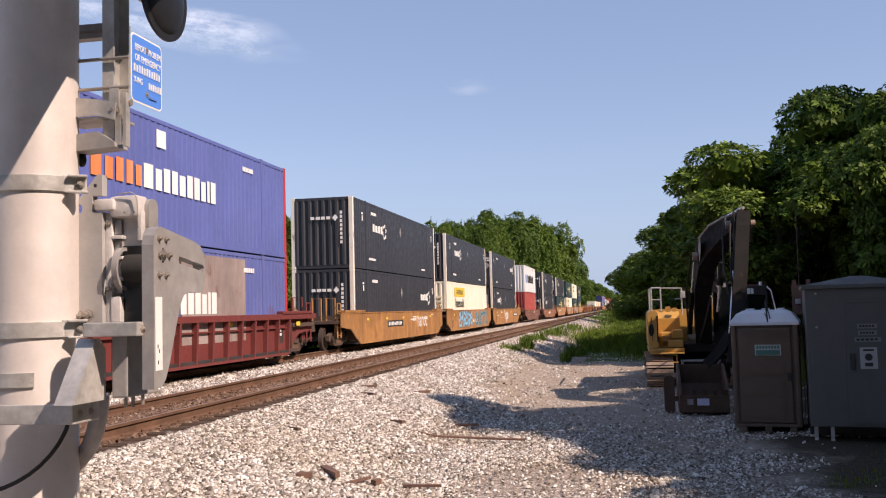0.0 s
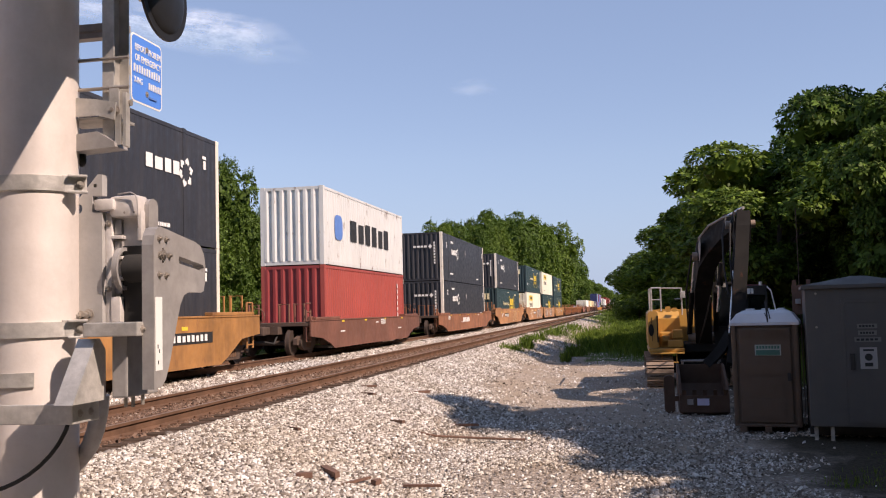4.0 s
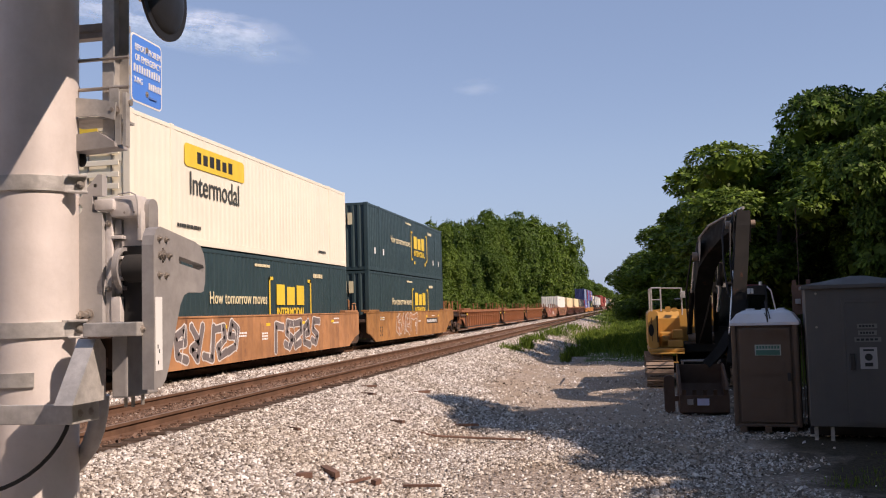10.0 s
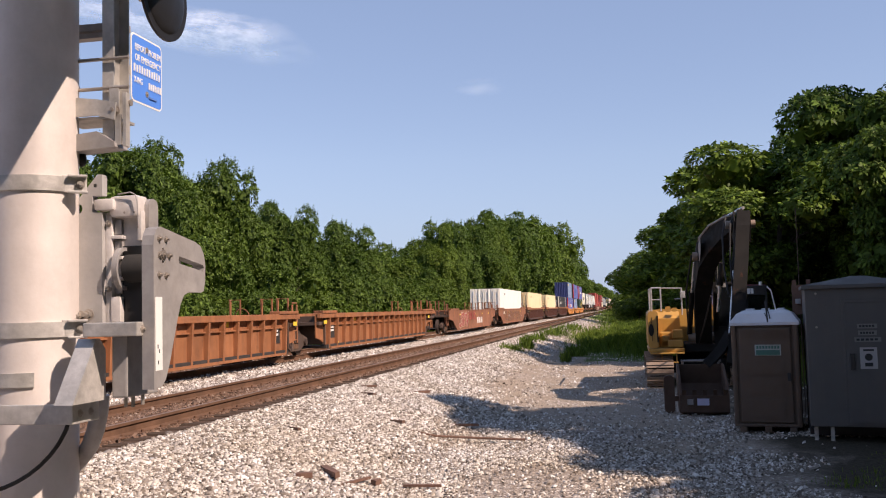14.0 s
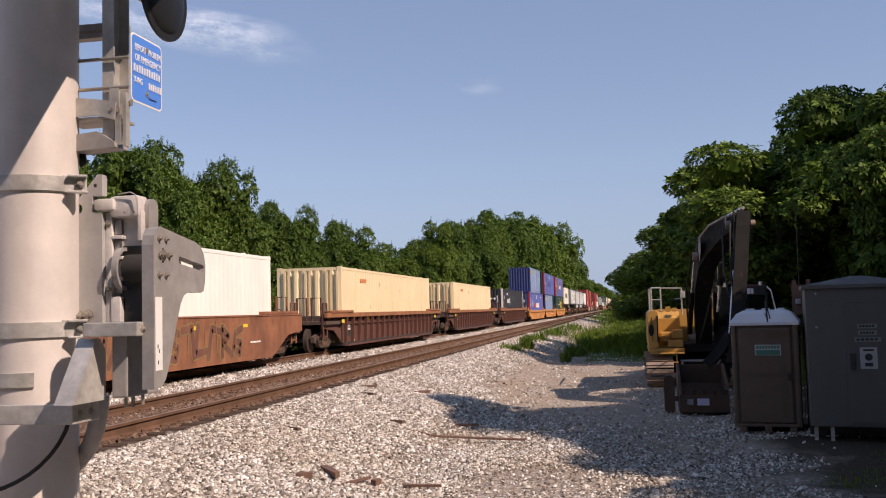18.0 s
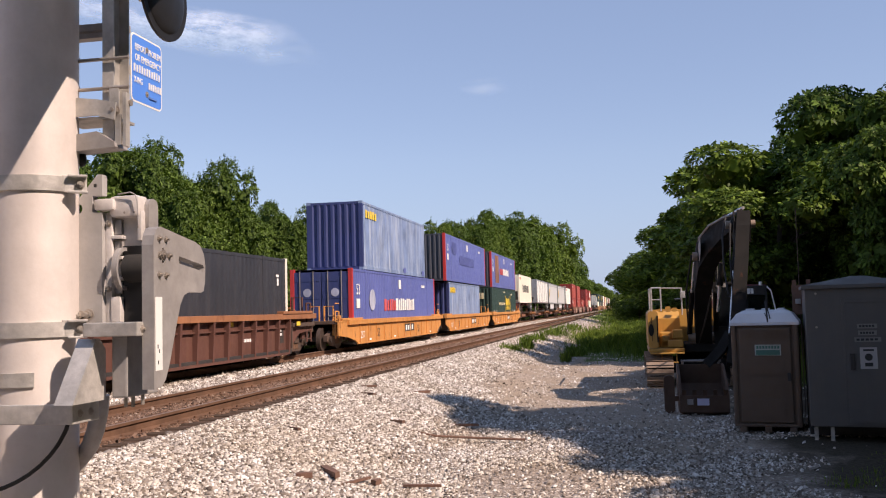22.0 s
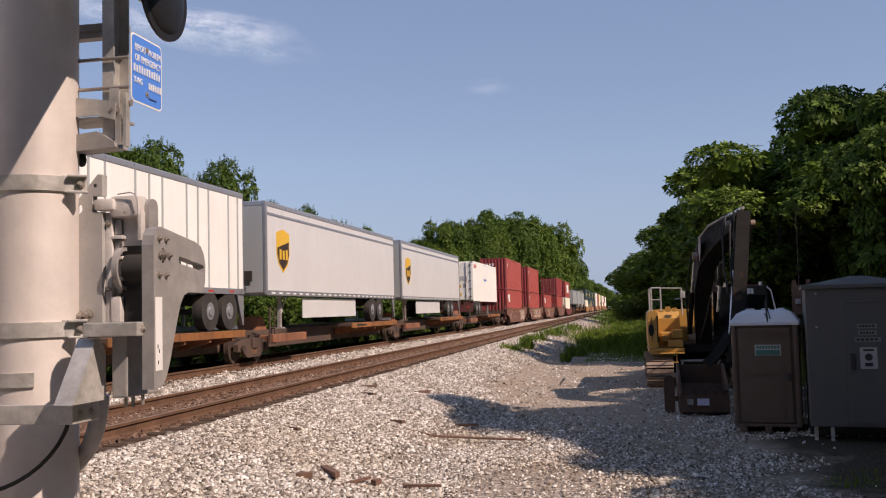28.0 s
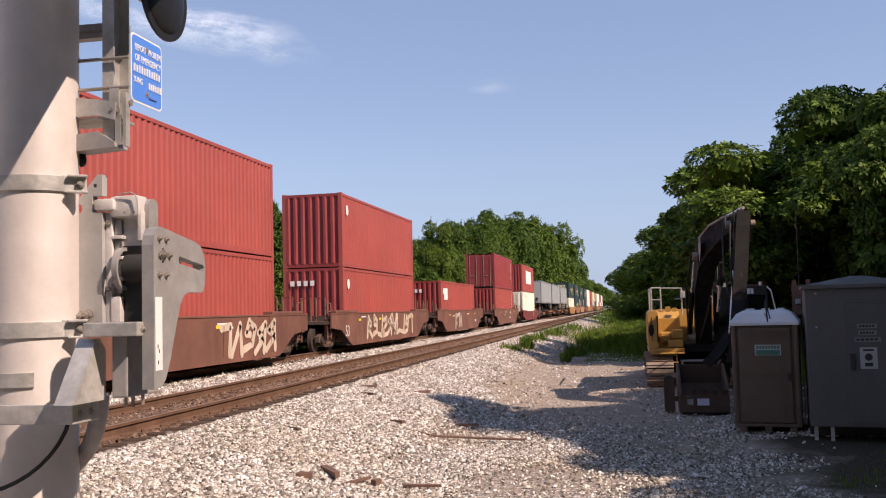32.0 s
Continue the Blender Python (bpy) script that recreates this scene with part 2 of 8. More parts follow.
def circle(u, v, r, n=16, rv=None):
    return [(u + r * math.cos(2 * math.pi * i / n), v + (rv or r) * math.sin(2 * math.pi * i / n)) for i in range(n)]


def bent(bm, points, r, seg=8):
    """A round bar bent through points, one closed tube."""
    pts = [Vector(p) for p in points]
    side, rings = None, []
    for i, p in enumerate(pts):
        d = (pts[min(i + 1, len(pts) - 1)] - pts[max(i - 1, 0)]).normalized()
        side = side or (Vector((0, 0, 1)) if abs(d.z) < 0.9 else Vector((1, 0, 0)))
        side = (side - d * side.dot(d)).normalized()
        up = d.cross(side)
        k = 1.0
        if 0 < i < len(pts) - 1:
            k = 1 / max(0.6, (pts[i + 1] - p).normalized().dot(d))
        rings.append([bm.verts.new(p + (side * math.cos(2 * math.pi * j / seg) + up * math.sin(2 * math.pi * j / seg)) * r * k) for j in range(seg)])
    for q, w in zip(rings, rings[1:]):
        for j in range(seg):
            bm.faces.new((q[j], q[(j + 1) % seg], w[(j + 1) % seg], w[j]))
    bm.faces.new(rings[0]), bm.faces.new(rings[-1])
    return bm


def mesh_of(name, bm, smooth=False):
    bmesh.ops.recalc_face_normals(bm, faces=bm.faces)
    me = bpy.data.meshes.new(name)
    bm.to_mesh(me)
    bm.free()
    if smooth:
        me.shade_smooth()
        me.set_sharp_from_angle(angle=radians(35))
    me.materials.append(None)
    return me


def put(name, me, material, parent=None, label="", m=None):
    """One mesh object on shared mesh data, with its own material."""
    ob = new(name, me)
    ob.material_slots[0].link = "OBJECT"
    ob.material_slots[0].material = material
    if parent is not None:
        ob.parent = parent
    if m is not None:
        ob.matrix_basis = m
    if label:
        ob["label"] = label
    return ob


def part(name, bm, material, parent=None, label="", smooth=False, m=None):
    return put(name, mesh_of(name, bm, smooth), material, parent, label, m)


MESHES = {}


def kept(key, build, smooth=False):
    """Mesh data built once for each key."""
    if key not in MESHES:
        bm = bmesh.new()
        build(bm)
        MESHES[key] = mesh_of(str(key[0]), bm, smooth)
    return MESHES[key]


def thing(name, label, category, m=None, group="", kind=""):
    ob = new(name)
    ob.empty_display_size = 0.2
    if m is not None:
        ob.matrix_basis = m
    return tagged(ob, label, category, group, kind)


def raw_mesh(name, verts, faces, smooth=False):
    """verts (n, 3), faces (m, k) arrays of one face size."""
    me = bpy.data.meshes.new(name)
    verts, faces = np.asarray(verts, np.float32), np.asarray(faces, np.int32)
    k = faces.shape[1]
    me.vertices.add(len(verts))
    me.vertices.foreach_set("co", verts.ravel())
    me.loops.add(faces.size)
    me.loops.foreach_set("vertex_index", faces.ravel())
    me.polygons.add(len(faces))
    me.polygons.foreach_set("loop_start", np.arange(len(faces), dtype=np.int32) * k)
    me.update(calc_edges=True)
    if smooth:
        me.shade_smooth()
    me.materials.append(None)
    return me


TEXTS = {}


def text_mesh(words, size, bold=0.0):
    """Letters of Blender's own font as a thin mesh, left-aligned at the origin, in the x-y plane."""
    key = (words, size, bold)
    if key not in TEXTS:
        cu = bpy.data.curves.new("letters", "FONT")
        cu.body, cu.size, cu.extrude, cu.offset, cu.resolution_u = words, size, 0.0015, bold, 3
        ob = bpy.data.objects.new("letters", cu)
        scene.collection.objects.link(ob)
        me = bpy.data.meshes.new_from_object(ob.evaluated_get(bpy.context.evaluated_depsgraph_get()))
        bpy.data.objects.remove(ob)
        me.materials.clear()
        me.materials.append(None)
        TEXTS[key] = me
    return TEXTS[key]


def side_text(words, size, material, parent, y, z, x, squeeze=1.0, bold=0.0, name="lettering", label=""):
    """Letters on a side that faces +x; they run along +y... seen from +x the reader's right is +y."""
    m = Matrix(((0, 0, 1, x), (squeeze, 0, 0, y), (0, 1, 0, z), (0, 0, 0, 1)))
    return put(name, text_mesh(words, size, bold), material, parent, label, m)


# ---------------------------------------------------------------- ground and tracks
NEAR_X = -7.40                            # centre line of the empty near track
GAUGE = 0.7525                            # half the distance between rail heads


def ground_height(x):
    """Yard at 0, ballast bed of both tracks at 0.72, ditch and bank beyond."""
    pts = ((-2500, 0.0), (-40, 0.3), (-22, 0.1), (-16.5, 0.0), (-14.2, 0.66), (-13.4, 0.73), (-5.95, 0.73), (-5.2, 0.60), (-2.9, 0.06), (-1.5, 0.0), (2500, 0.0))
    return float(np.interp(x, [p[0] for p in pts], [p[1] for p in pts]))


def build_ground():
    xs = [-2500, -800, -250, -90, -40, -30] + list(np.arange(-24, 12.01, 0.3)) + [16, 22, 40, 90, 250, 800, 2500]
    ys = [-1000, -300, -100, -40, -15] + list(np.arange(-6, 42, 0.3)) + list(np.arange(42, 120, 3)) + [150, 200, 300, 450, 700, 1100, 1800, 3000, 4500]
    verts = []
    for y in ys:
        for x in xs:
            z = ground_height(x)
            if -6 < y < 60 and -5.2 < x < 9.05:
                z += 0.05 * math.sin(x * 1.3 + 0.7 * y) * math.cos(y * 0.9 - 0.4 * x) - 0.012
            verts.append((x, y, z))
    n = len(xs)
    faces = [(j * n + i, j * n + i + 1, (j + 1) * n + i + 1, (j + 1) * n + i) for j in range(len(ys) - 1) for i in range(n - 1)]
    ob = put("ground", raw_mesh("ground", verts, faces, True), M_GROUND)
    tagged(ob, "pale crushed-stone yard with dirt patches, grass beyond", "ground", kind="structure")


build_ground()


def rail_profile(bm, y0, y1):
    head = [(-0.037, 0.0), (0.037, 0.0), (0.037, -0.036), (0.010, -0.046), (0.009, -0.135), (0.072, -0.158), (0.072, -0.172), (-0.072, -0.172), (-0.072, -0.158), (-0.009, -0.135), (-0.010, -0.046), (-0.037, -0.036)]
    prism(bm, head, "y", y0, y1)


def build_track(cx, name, label):
    track = thing(name, label, "railway track", pose(cx, 0, RAIL_TOP), kind="structure")
    for sx in (-1, 1):
        bm = bmesh.new()
        rail_profile(bm, -800, 1500)
        r = part("rail", bm, M_RAIL, track, "rusty steel rail", m=pose(sx * GAUGE, 0, 0))
        bm = bmesh.new()
        box(bm, -0.030, 0.030, -800, 1500, 0.0, 0.0015)
        part("running_band", bm, M_RAILTOP, r, "worn running surface")
    return track


RAIL_TOP = 0.92
track_near = build_track(NEAR_X, "track_near", "empty track with rusty rails on timber ties")
track_far = build_track(-11.94, "track_far", "track that carries the container train")


def stones(name, label, area, count, size, seed, height, material=None, flat=0.75, blocky=False):
    """Crushed stones strewn over area (x0, x1, y0, y1), denser near y0; one mesh."""
    rng = np.random.default_rng(seed)
    octa = np.array([(1, 0, -0.45), (-1, 0, -0.45), (0, 1, -0.45), (0, -1, -0.45), (0, 0, 0.9)], float)
    tri = np.array([(0, 2, 4), (2, 1, 4), (1, 3, 4), (3, 0, 4)])
    if blocky:      # blunt broken lumps: a skirt, a narrower crown, five faces
        octa = np.array([(1, 0.1, -0.4), (-0.1, 1, -0.4), (-1, -0.1, -0.4), (0.1, -1, -0.4), (0.62, 0.3, 0.5), (-0.3, 0.62, 0.62), (-0.62, -0.3, 0.5), (0.3, -0.62, 0.42)], float)
        tri = np.array([(0, 1, 5, 4), (1, 2, 6, 5), (2, 3, 7, 6), (3, 0, 4, 7), (4, 5, 6, 7)])
    x0, x1, y0, y1 = area
    x = rng.uniform(x0, x1, count)
    u = rng.uniform(0, 1, count)
    k = (y1 + 6) / (y0 + 6)
    y = (y0 + 6) * k ** u - 6
    pts_x = (-2500, -40, -22, -16.5, -14.2, -13.4, -5.95, -5.2, -2.9, -1.5, 2500)
    pts_z = (0.0, 0.3, 0.1, 0.0, 0.66, 0.73, 0.73, 0.60, 0.06, 0.0, 0.0)
    z = np.interp(x, pts_x, pts_z) + height
    z += 0.05 * np.sin(x * 1.3 + 0.7 * y) * np.cos(y * 0.9 - 0.4 * x) * (x > -5.2)
    bare = np.sin(0.9 * x + 1.7) * np.sin(0.42 * y + 0.6 * x) > 0.35
    z -= 0.08 * (bare & (x > -3.6) & (y > 13) & (rng.uniform(0, 1, count) < 0.6))
    worn = np.clip((x + 4.2 + 1.2 * np.clip((y - 20) / 6, 0, 1)) / 1.8, 0, 1) * np.clip((y - 14) / 7, 0, 1)
    z -= 0.08 * (rng.uniform(0, 1, count) < 0.95 * worn)
    grit = np.clip(1.25 - ((x + 1.3) / 1.5) ** 2 - ((y - 12.0) / 1.9) ** 2, 0, 1)      # a bare, gritty patch
    z -= 0.08 * (rng.uniform(0, 1, count) < 0.86 * grit)
    z -= 0.08 * (rng.uniform(0, 1, count) < 0.995 * np.clip((x - 1.2 + 0.5 * np.sin(2.1 * y)) / 1.1, 0, 1) * (y < 17))
    s = size * rng.lognormal(0, 0.33, count) * (1 + 0.010 * np.maximum(0, y - 15))
    axes = s[:, None] * rng.uniform(0.6, 1.25, (count, 3)) * np.array((1, 1, flat))
    ang = rng.uniform(0, 2 * np.pi, count)
    tilt = rng.normal(0, 0.5, (count, 2))
    v = (octa[None] + rng.uniform(-0.42, 0.42, (count, len(octa), 3)) * (0.6 if blocky else 1.0)) * axes[:, None, :]
    c, sn = np.cos(ang)[:, None], np.sin(ang)[:, None]
    vx, vy = c * v[..., 0] - sn * v[..., 1], sn * v[..., 0] + c * v[..., 1]
    vz = v[..., 2] + vx * tilt[:, :1] * 0.5 + vy * tilt[:, 1:] * 0.5
    verts = np.stack([vx + x[:, None], vy + y[:, None], vz + z[:, None]], -1).reshape(-1, 3)
    faces = (tri[None] + (np.arange(count) * len(octa))[:, None, None]).reshape(-1, tri.shape[1])
    ob = put(name, raw_mesh(name, verts, faces), material or M_BALLAST)
    tagged(ob, label, "gravel", kind="stuff")
    return ob


stones("ballast_shoulder", "pale crushed stone on the slope beside the track", (-6.1, -2.2, 5.0, 18.0), 64000, 0.0215, 1, 0.010, blocky=True)
stones("ballast_shoulder", "pale crushed stone on the slope beside the track", (-6.1, -2.2, 18.0, 60.0), 72000, 0.025, 11, 0.010)
stones("yard_gravel", "pale crushed stone scattered over the yard", (-2.9, 5.0, 7.0, 18.0), 64000, 0.020, 2, 0.012, blocky=True)
stones("yard_gravel", "pale crushed stone scattered over the yard", (-2.9, 5.0, 18.0, 46.0), 84000, 0.022, 12, 0.012)
stones("ballast_near_track", "rust-stained stone ballast between the ties of the near track", (-8.42, -6.42, 6.0, 80.0), 38000, 0.028, 3, 0.012, M_BALLAST_BROWN)
stones("ballast_far_track", "pale stone ballast between the two tracks", (-13.6, -8.75, 10.0, 130.0), 36000, 0.034, 4, 0.005)


def tie_mesh(bm):
    box(bm, -1.30, 1.30, -0.115, 0.115, -0.36, -0.172, 0.012)


def build_ties(track, cx, y0, y1, near):
    me = kept(("tie",), tie_mesh)
    plate = kept(("tie_plate",), lambda bm: (box(bm, -0.18, 0.18, -0.10, 0.10, -0.172, -0.160), rod(bm, (0.1, 0.05, -0.16), (0.1, 0.05, -0.13), 0.02, 6), rod(bm, (-0.1, -0.05, -0.16), (-0.1, -0.05, -0.13), 0.02, 6)))
    rnd = random.Random(int(-cx * 10))
    y = y0
    far = bmesh.new()
    while y < y1:
        if y < near:
            put("tie", me, M_TIE, track, m=pose(rnd.uniform(-0.06, 0.06), y, rnd.uniform(-0.012, 0.004), 0, 0, rnd.uniform(-1.2, 1.2)))
            if y < 40:
                for sx in (-1, 1):
                    put("tie_plate", plate, M_RAIL, track, m=pose(sx * GAUGE, y, 0))
        else:
            box(far, -1.30, 1.30, y - 0.115, y + 0.115, -0.36, -0.172)
        y += 0.53
    ob = part("distant_ties", far, M_TIE, track)
    ob["kind"] = "stuff"


build_ties(track_near, NEAR_X, 6.0, 260.0, 95.0)
build_ties(track_far, -11.94, 8.0, 200.0, 60.0)


# ---------------------------------------------------------------- the train
TRACK_X, RAIL_Z = -11.94, 0.92           # centre line of the far track, top of its rails
SPEED, GAIN = 17.21, 0.0089              # metres a second at 16 s, and half its slow increase
MOVERS = []


def moving(ob, s, z=0.0):
    MOVERS.append((ob, s, z))
    return ob


# ---- containers
C_BLACK = paint("charcoal container paint", (0.030, 0.032, 0.040), 0.5, 0, 0.12, 0.30, (0.085, 0.08, 0.08), bump=0.05)
C_GREEN = paint("dark green container paint", (0.026, 0.052, 0.058), 0.45, 0, 0.12, 0.25, (0.06, 0.09, 0.09), bump=0.05, seed=2)
C_GREEN_OLD = paint("bottle green container paint", (0.022, 0.050, 0.042), 0.5, 0, 0.14, 0.3, (0.06, 0.07, 0.06), bump=0.05, seed=5)
C_WHITE = paint("off-white container paint", (0.82, 0.765, 0.62), 0.5, 0, 0.05, 0.12, (0.45, 0.38, 0.30), bump=0.03, seed=3)
C_BRIGHT = paint("white container paint", (0.88, 0.87, 0.80), 0.45, 0, 0.04, 0.12, (0.45, 0.40, 0.34), bump=0.03, seed=4)
C_GREYWHITE = paint("pale grey container paint", (0.62, 0.63, 0.62), 0.5, 0, 0.06, 0.2, (0.35, 0.3, 0.25), rust=0.12, bump=0.03, seed=6)
C_CREAM = paint("cream container paint", (0.84, 0.69, 0.43), 0.5, 0, 0.05, 0.18, (0.42, 0.30, 0.18), rust=0.05, bump=0.03, seed=7)
C_RED = paint("red container paint", (0.36, 0.070, 0.056), 0.5, 0, 0.10, 0.22, (0.22, 0.08, 0.06), bump=0.04, seed=8)
# dark red paint; on red containers' ends it carries their shade
C_DKRED_AND_SHADE = paint("dark red paint and shaded red ends", (0.27, 0.036, 0.036), 0.5, 0, 0.12, 0.25, (0.18, 0.07, 0.06), bump=0.04, seed=9)
C_BLUE = paint("blue container paint", (0.105, 0.135, 0.37), 0.42, 0, 0.12, 0.32, (0.13, 0.14, 0.30), bump=0.04, seed=10)
C_BLUE_RUST = paint("rusting blue container paint", (0.105, 0.135, 0.36), 0.42, 0, 0.12, 0.3, (0.2, 0.16, 0.2), rust=0.12, bump=0.04, seed=11)
# faded blue; its pale streaks put the sky's reflection into the colour
C_FADED_SHEEN = paint("faded blue paint with sky sheen", (0.16, 0.23, 0.38), 0.45, 0, 0.30, 0.75, (0.44, 0.51, 0.60), bump=0.04, coarse=0.9, seed=12)
C_SLATE = paint("slate grey end", (0.045, 0.055, 0.075), 0.55, 0, 0.15, 0.35, (0.10, 0.09, 0.09), seed=13)
C_DKBLUE = paint("dark blue end", (0.030, 0.045, 0.15), 0.55, 0, 0.15, 0.35, (0.08, 0.09, 0.15), seed=14)
C_TRAILER = paint("silver grey trailer skin", (0.68, 0.68, 0.67), 0.4, 0.1, 0.03, 0.12, (0.40, 0.38, 0.36), bump=0.02, seed=15)
C_TRAILERW = paint("white trailer skin", (0.86, 0.85, 0.80), 0.45, 0, 0.05, 0.2, (0.55, 0.50, 0.43), bump=0.02, seed=16)
C_TRAIL_GREY = paint("grey trailer skin", (0.40, 0.42, 0.42), 0.45, 0.1, 0.06, 0.2, (0.3, 0.28, 0.26), bump=0.02, seed=17)
M_ALU = paint("trailer aluminium", (0.42, 0.43, 0.45), 0.35, 0.6, 0.06, 0.2, (0.25, 0.23, 0.2), seed=18)
M_POSTWHITE = paint("scuffed white post", (0.78, 0.72, 0.63), 0.55, 0, 0.08, 0.3, (0.40, 0.24, 0.14), rust=0.10, seed=19)
M_REDPOST = paint("red post", (0.48, 0.035, 0.035), 0.5, 0, 0.1, 0.2, seed=20)
M_FADEDPATCH = paint("darker blue patch", (0.072, 0.092, 0.28), 0.55, 0, 0.15, 0.1, seed=21)
M_RUSTPATCH = paint("rust patch", (0.20, 0.075, 0.03), 0.85, 0, 0.35, 0.8, (0.30, 0.26, 0.24), seed=22)
M_LIGHTGREY = paint("pale worn patch", (0.42, 0.45, 0.55), 0.6, 0, 0.25, 0.6, (0.14, 0.16, 0.36), seed=26)
M_GREYPATCH = paint("bare grey-brown patch", (0.30, 0.24, 0.22), 0.8, 0, 0.3, 0.6, (0.17, 0.10, 0.08), rust=0.15, seed=25)
M_ORANGELETTER = paint("faded orange marking", (0.72, 0.22, 0.07), 0.55, 0, 0.1, 0.4, (0.7, 0.5, 0.4), seed=23)
M_REDLETTER = paint("faded red marking", (0.62, 0.10, 0.09), 0.55, 0, 0.1, 0.3, (0.3, 0.15, 0.35), seed=24)
M_GREENBLACK = paint("dark grey lettering", (0.05, 0.055, 0.05), 0.6)
M_GOLD = paint("gold marking", (0.75, 0.45, 0.04), 0.4, 0, 0.05, 0.1)
M_BROWNMARK = paint("dark brown marking", (0.045, 0.022, 0.012), 0.4, 0, 0.05, 0.1)
M_LIGHTBLUE = paint("light blue marking", (0.10, 0.22, 0.55), 0.5, 0, 0.05, 0.1)


def wave(bm, u0, u1, v0, v1, base, depth, pitch, put_vert):
    """A corrugated sheet: flats and valleys repeat along u; put_vert(u, v, w) gives the corner."""
    n = max(1, round((u1 - u0) / pitch))
    step = (u1 - u0) / n
    us = []
    for i in range(n):
        a = u0 + i * step
        us += [(a, base), (a + 0.32 * step, base), (a + 0.5 * step, base - depth), (a + 0.82 * step, base - depth)]
    us.append((u1, base))
    lo = [bm.verts.new(put_vert(u, v0, w)) for u, w in us]
    hi = [bm.verts.new(put_vert(u, v1, w)) for u, w in us]
    for i in range(len(us) - 1):
        bm.faces.new((lo[i], lo[i + 1], hi[i + 1], hi[i]))


def block_letters(parent, name, widths, y, z, h, gap, material, x, slope=0.0, label=""):
    """Plain blocks in place of a brand's letters."""
    bm = bmesh.new()
    at = y
    for i, w in enumerate(widths):
        hh = h * (1.0 if i % 3 != 1 else 0.9)
        prism(bm, [(at, z), (at + 0.86 * w, z), (at + 0.86 * w + slope, z + hh), (at + slope, z + hh)], "x", x, x + 0.004)
        at += w + gap
    ob = part(name, bm, material, parent, label)
    ob["kind"] = "stuff"
    return ob


def small_bars(parent, y, z, w, h, rows, material, x, seed=1, name="small_print"):
    """Unreadable print: rows of short bars."""
    rnd = random.Random(seed)
    bm = bmesh.new()
    for r in range(rows):
        at, zz = y, z - r * h * 1.6
        while at < y + w - 0.05:
            ww = min(rnd.uniform(0.06, 0.2), y + w - at)
            box(bm, x, x + 0.004, at, at + ww * 0.8, zz, zz + h)
            at += ww
    ob = part(name, bm, material, parent)
    ob["kind"] = "stuff"
    return ob


def plate_on(parent, name, y0, y1, z0, z1, material, x, label="", r=0.0):
    bm = bmesh.new()
    if r:
        prism(bm, rounded(y0, y1, z0, z1, r), "x", x, x + 0.004)
    else:
        box(bm, x, x + 0.004, y0, y1, z0, z1)
    return part(name, bm, material, parent, label)


def ring_mark(parent, y, z, r, material, x):
    """A plain white emblem: a ring of pointed petals round an open middle."""
    bm = bmesh.new()
    n = 6
    for i in range(n):
        a = 2 * math.pi * (i + 0.25) / n
        out, wide = 0.98 * r, 0.30
        at = [(0.50 * r, a - wide), (0.74 * r, a - 0.40), (out, a), (0.74 * r, a + 0.40), (0.50 * r, a + wide), (0.60 * r, a)]
        prism(bm, [(y + k * math.cos(b), z + k * math.sin(b)) for k, b in at], "x", x, x + 0.004)
    ob = part("emblem", bm, material, parent)
    ob["kind"] = "stuff"
    return ob


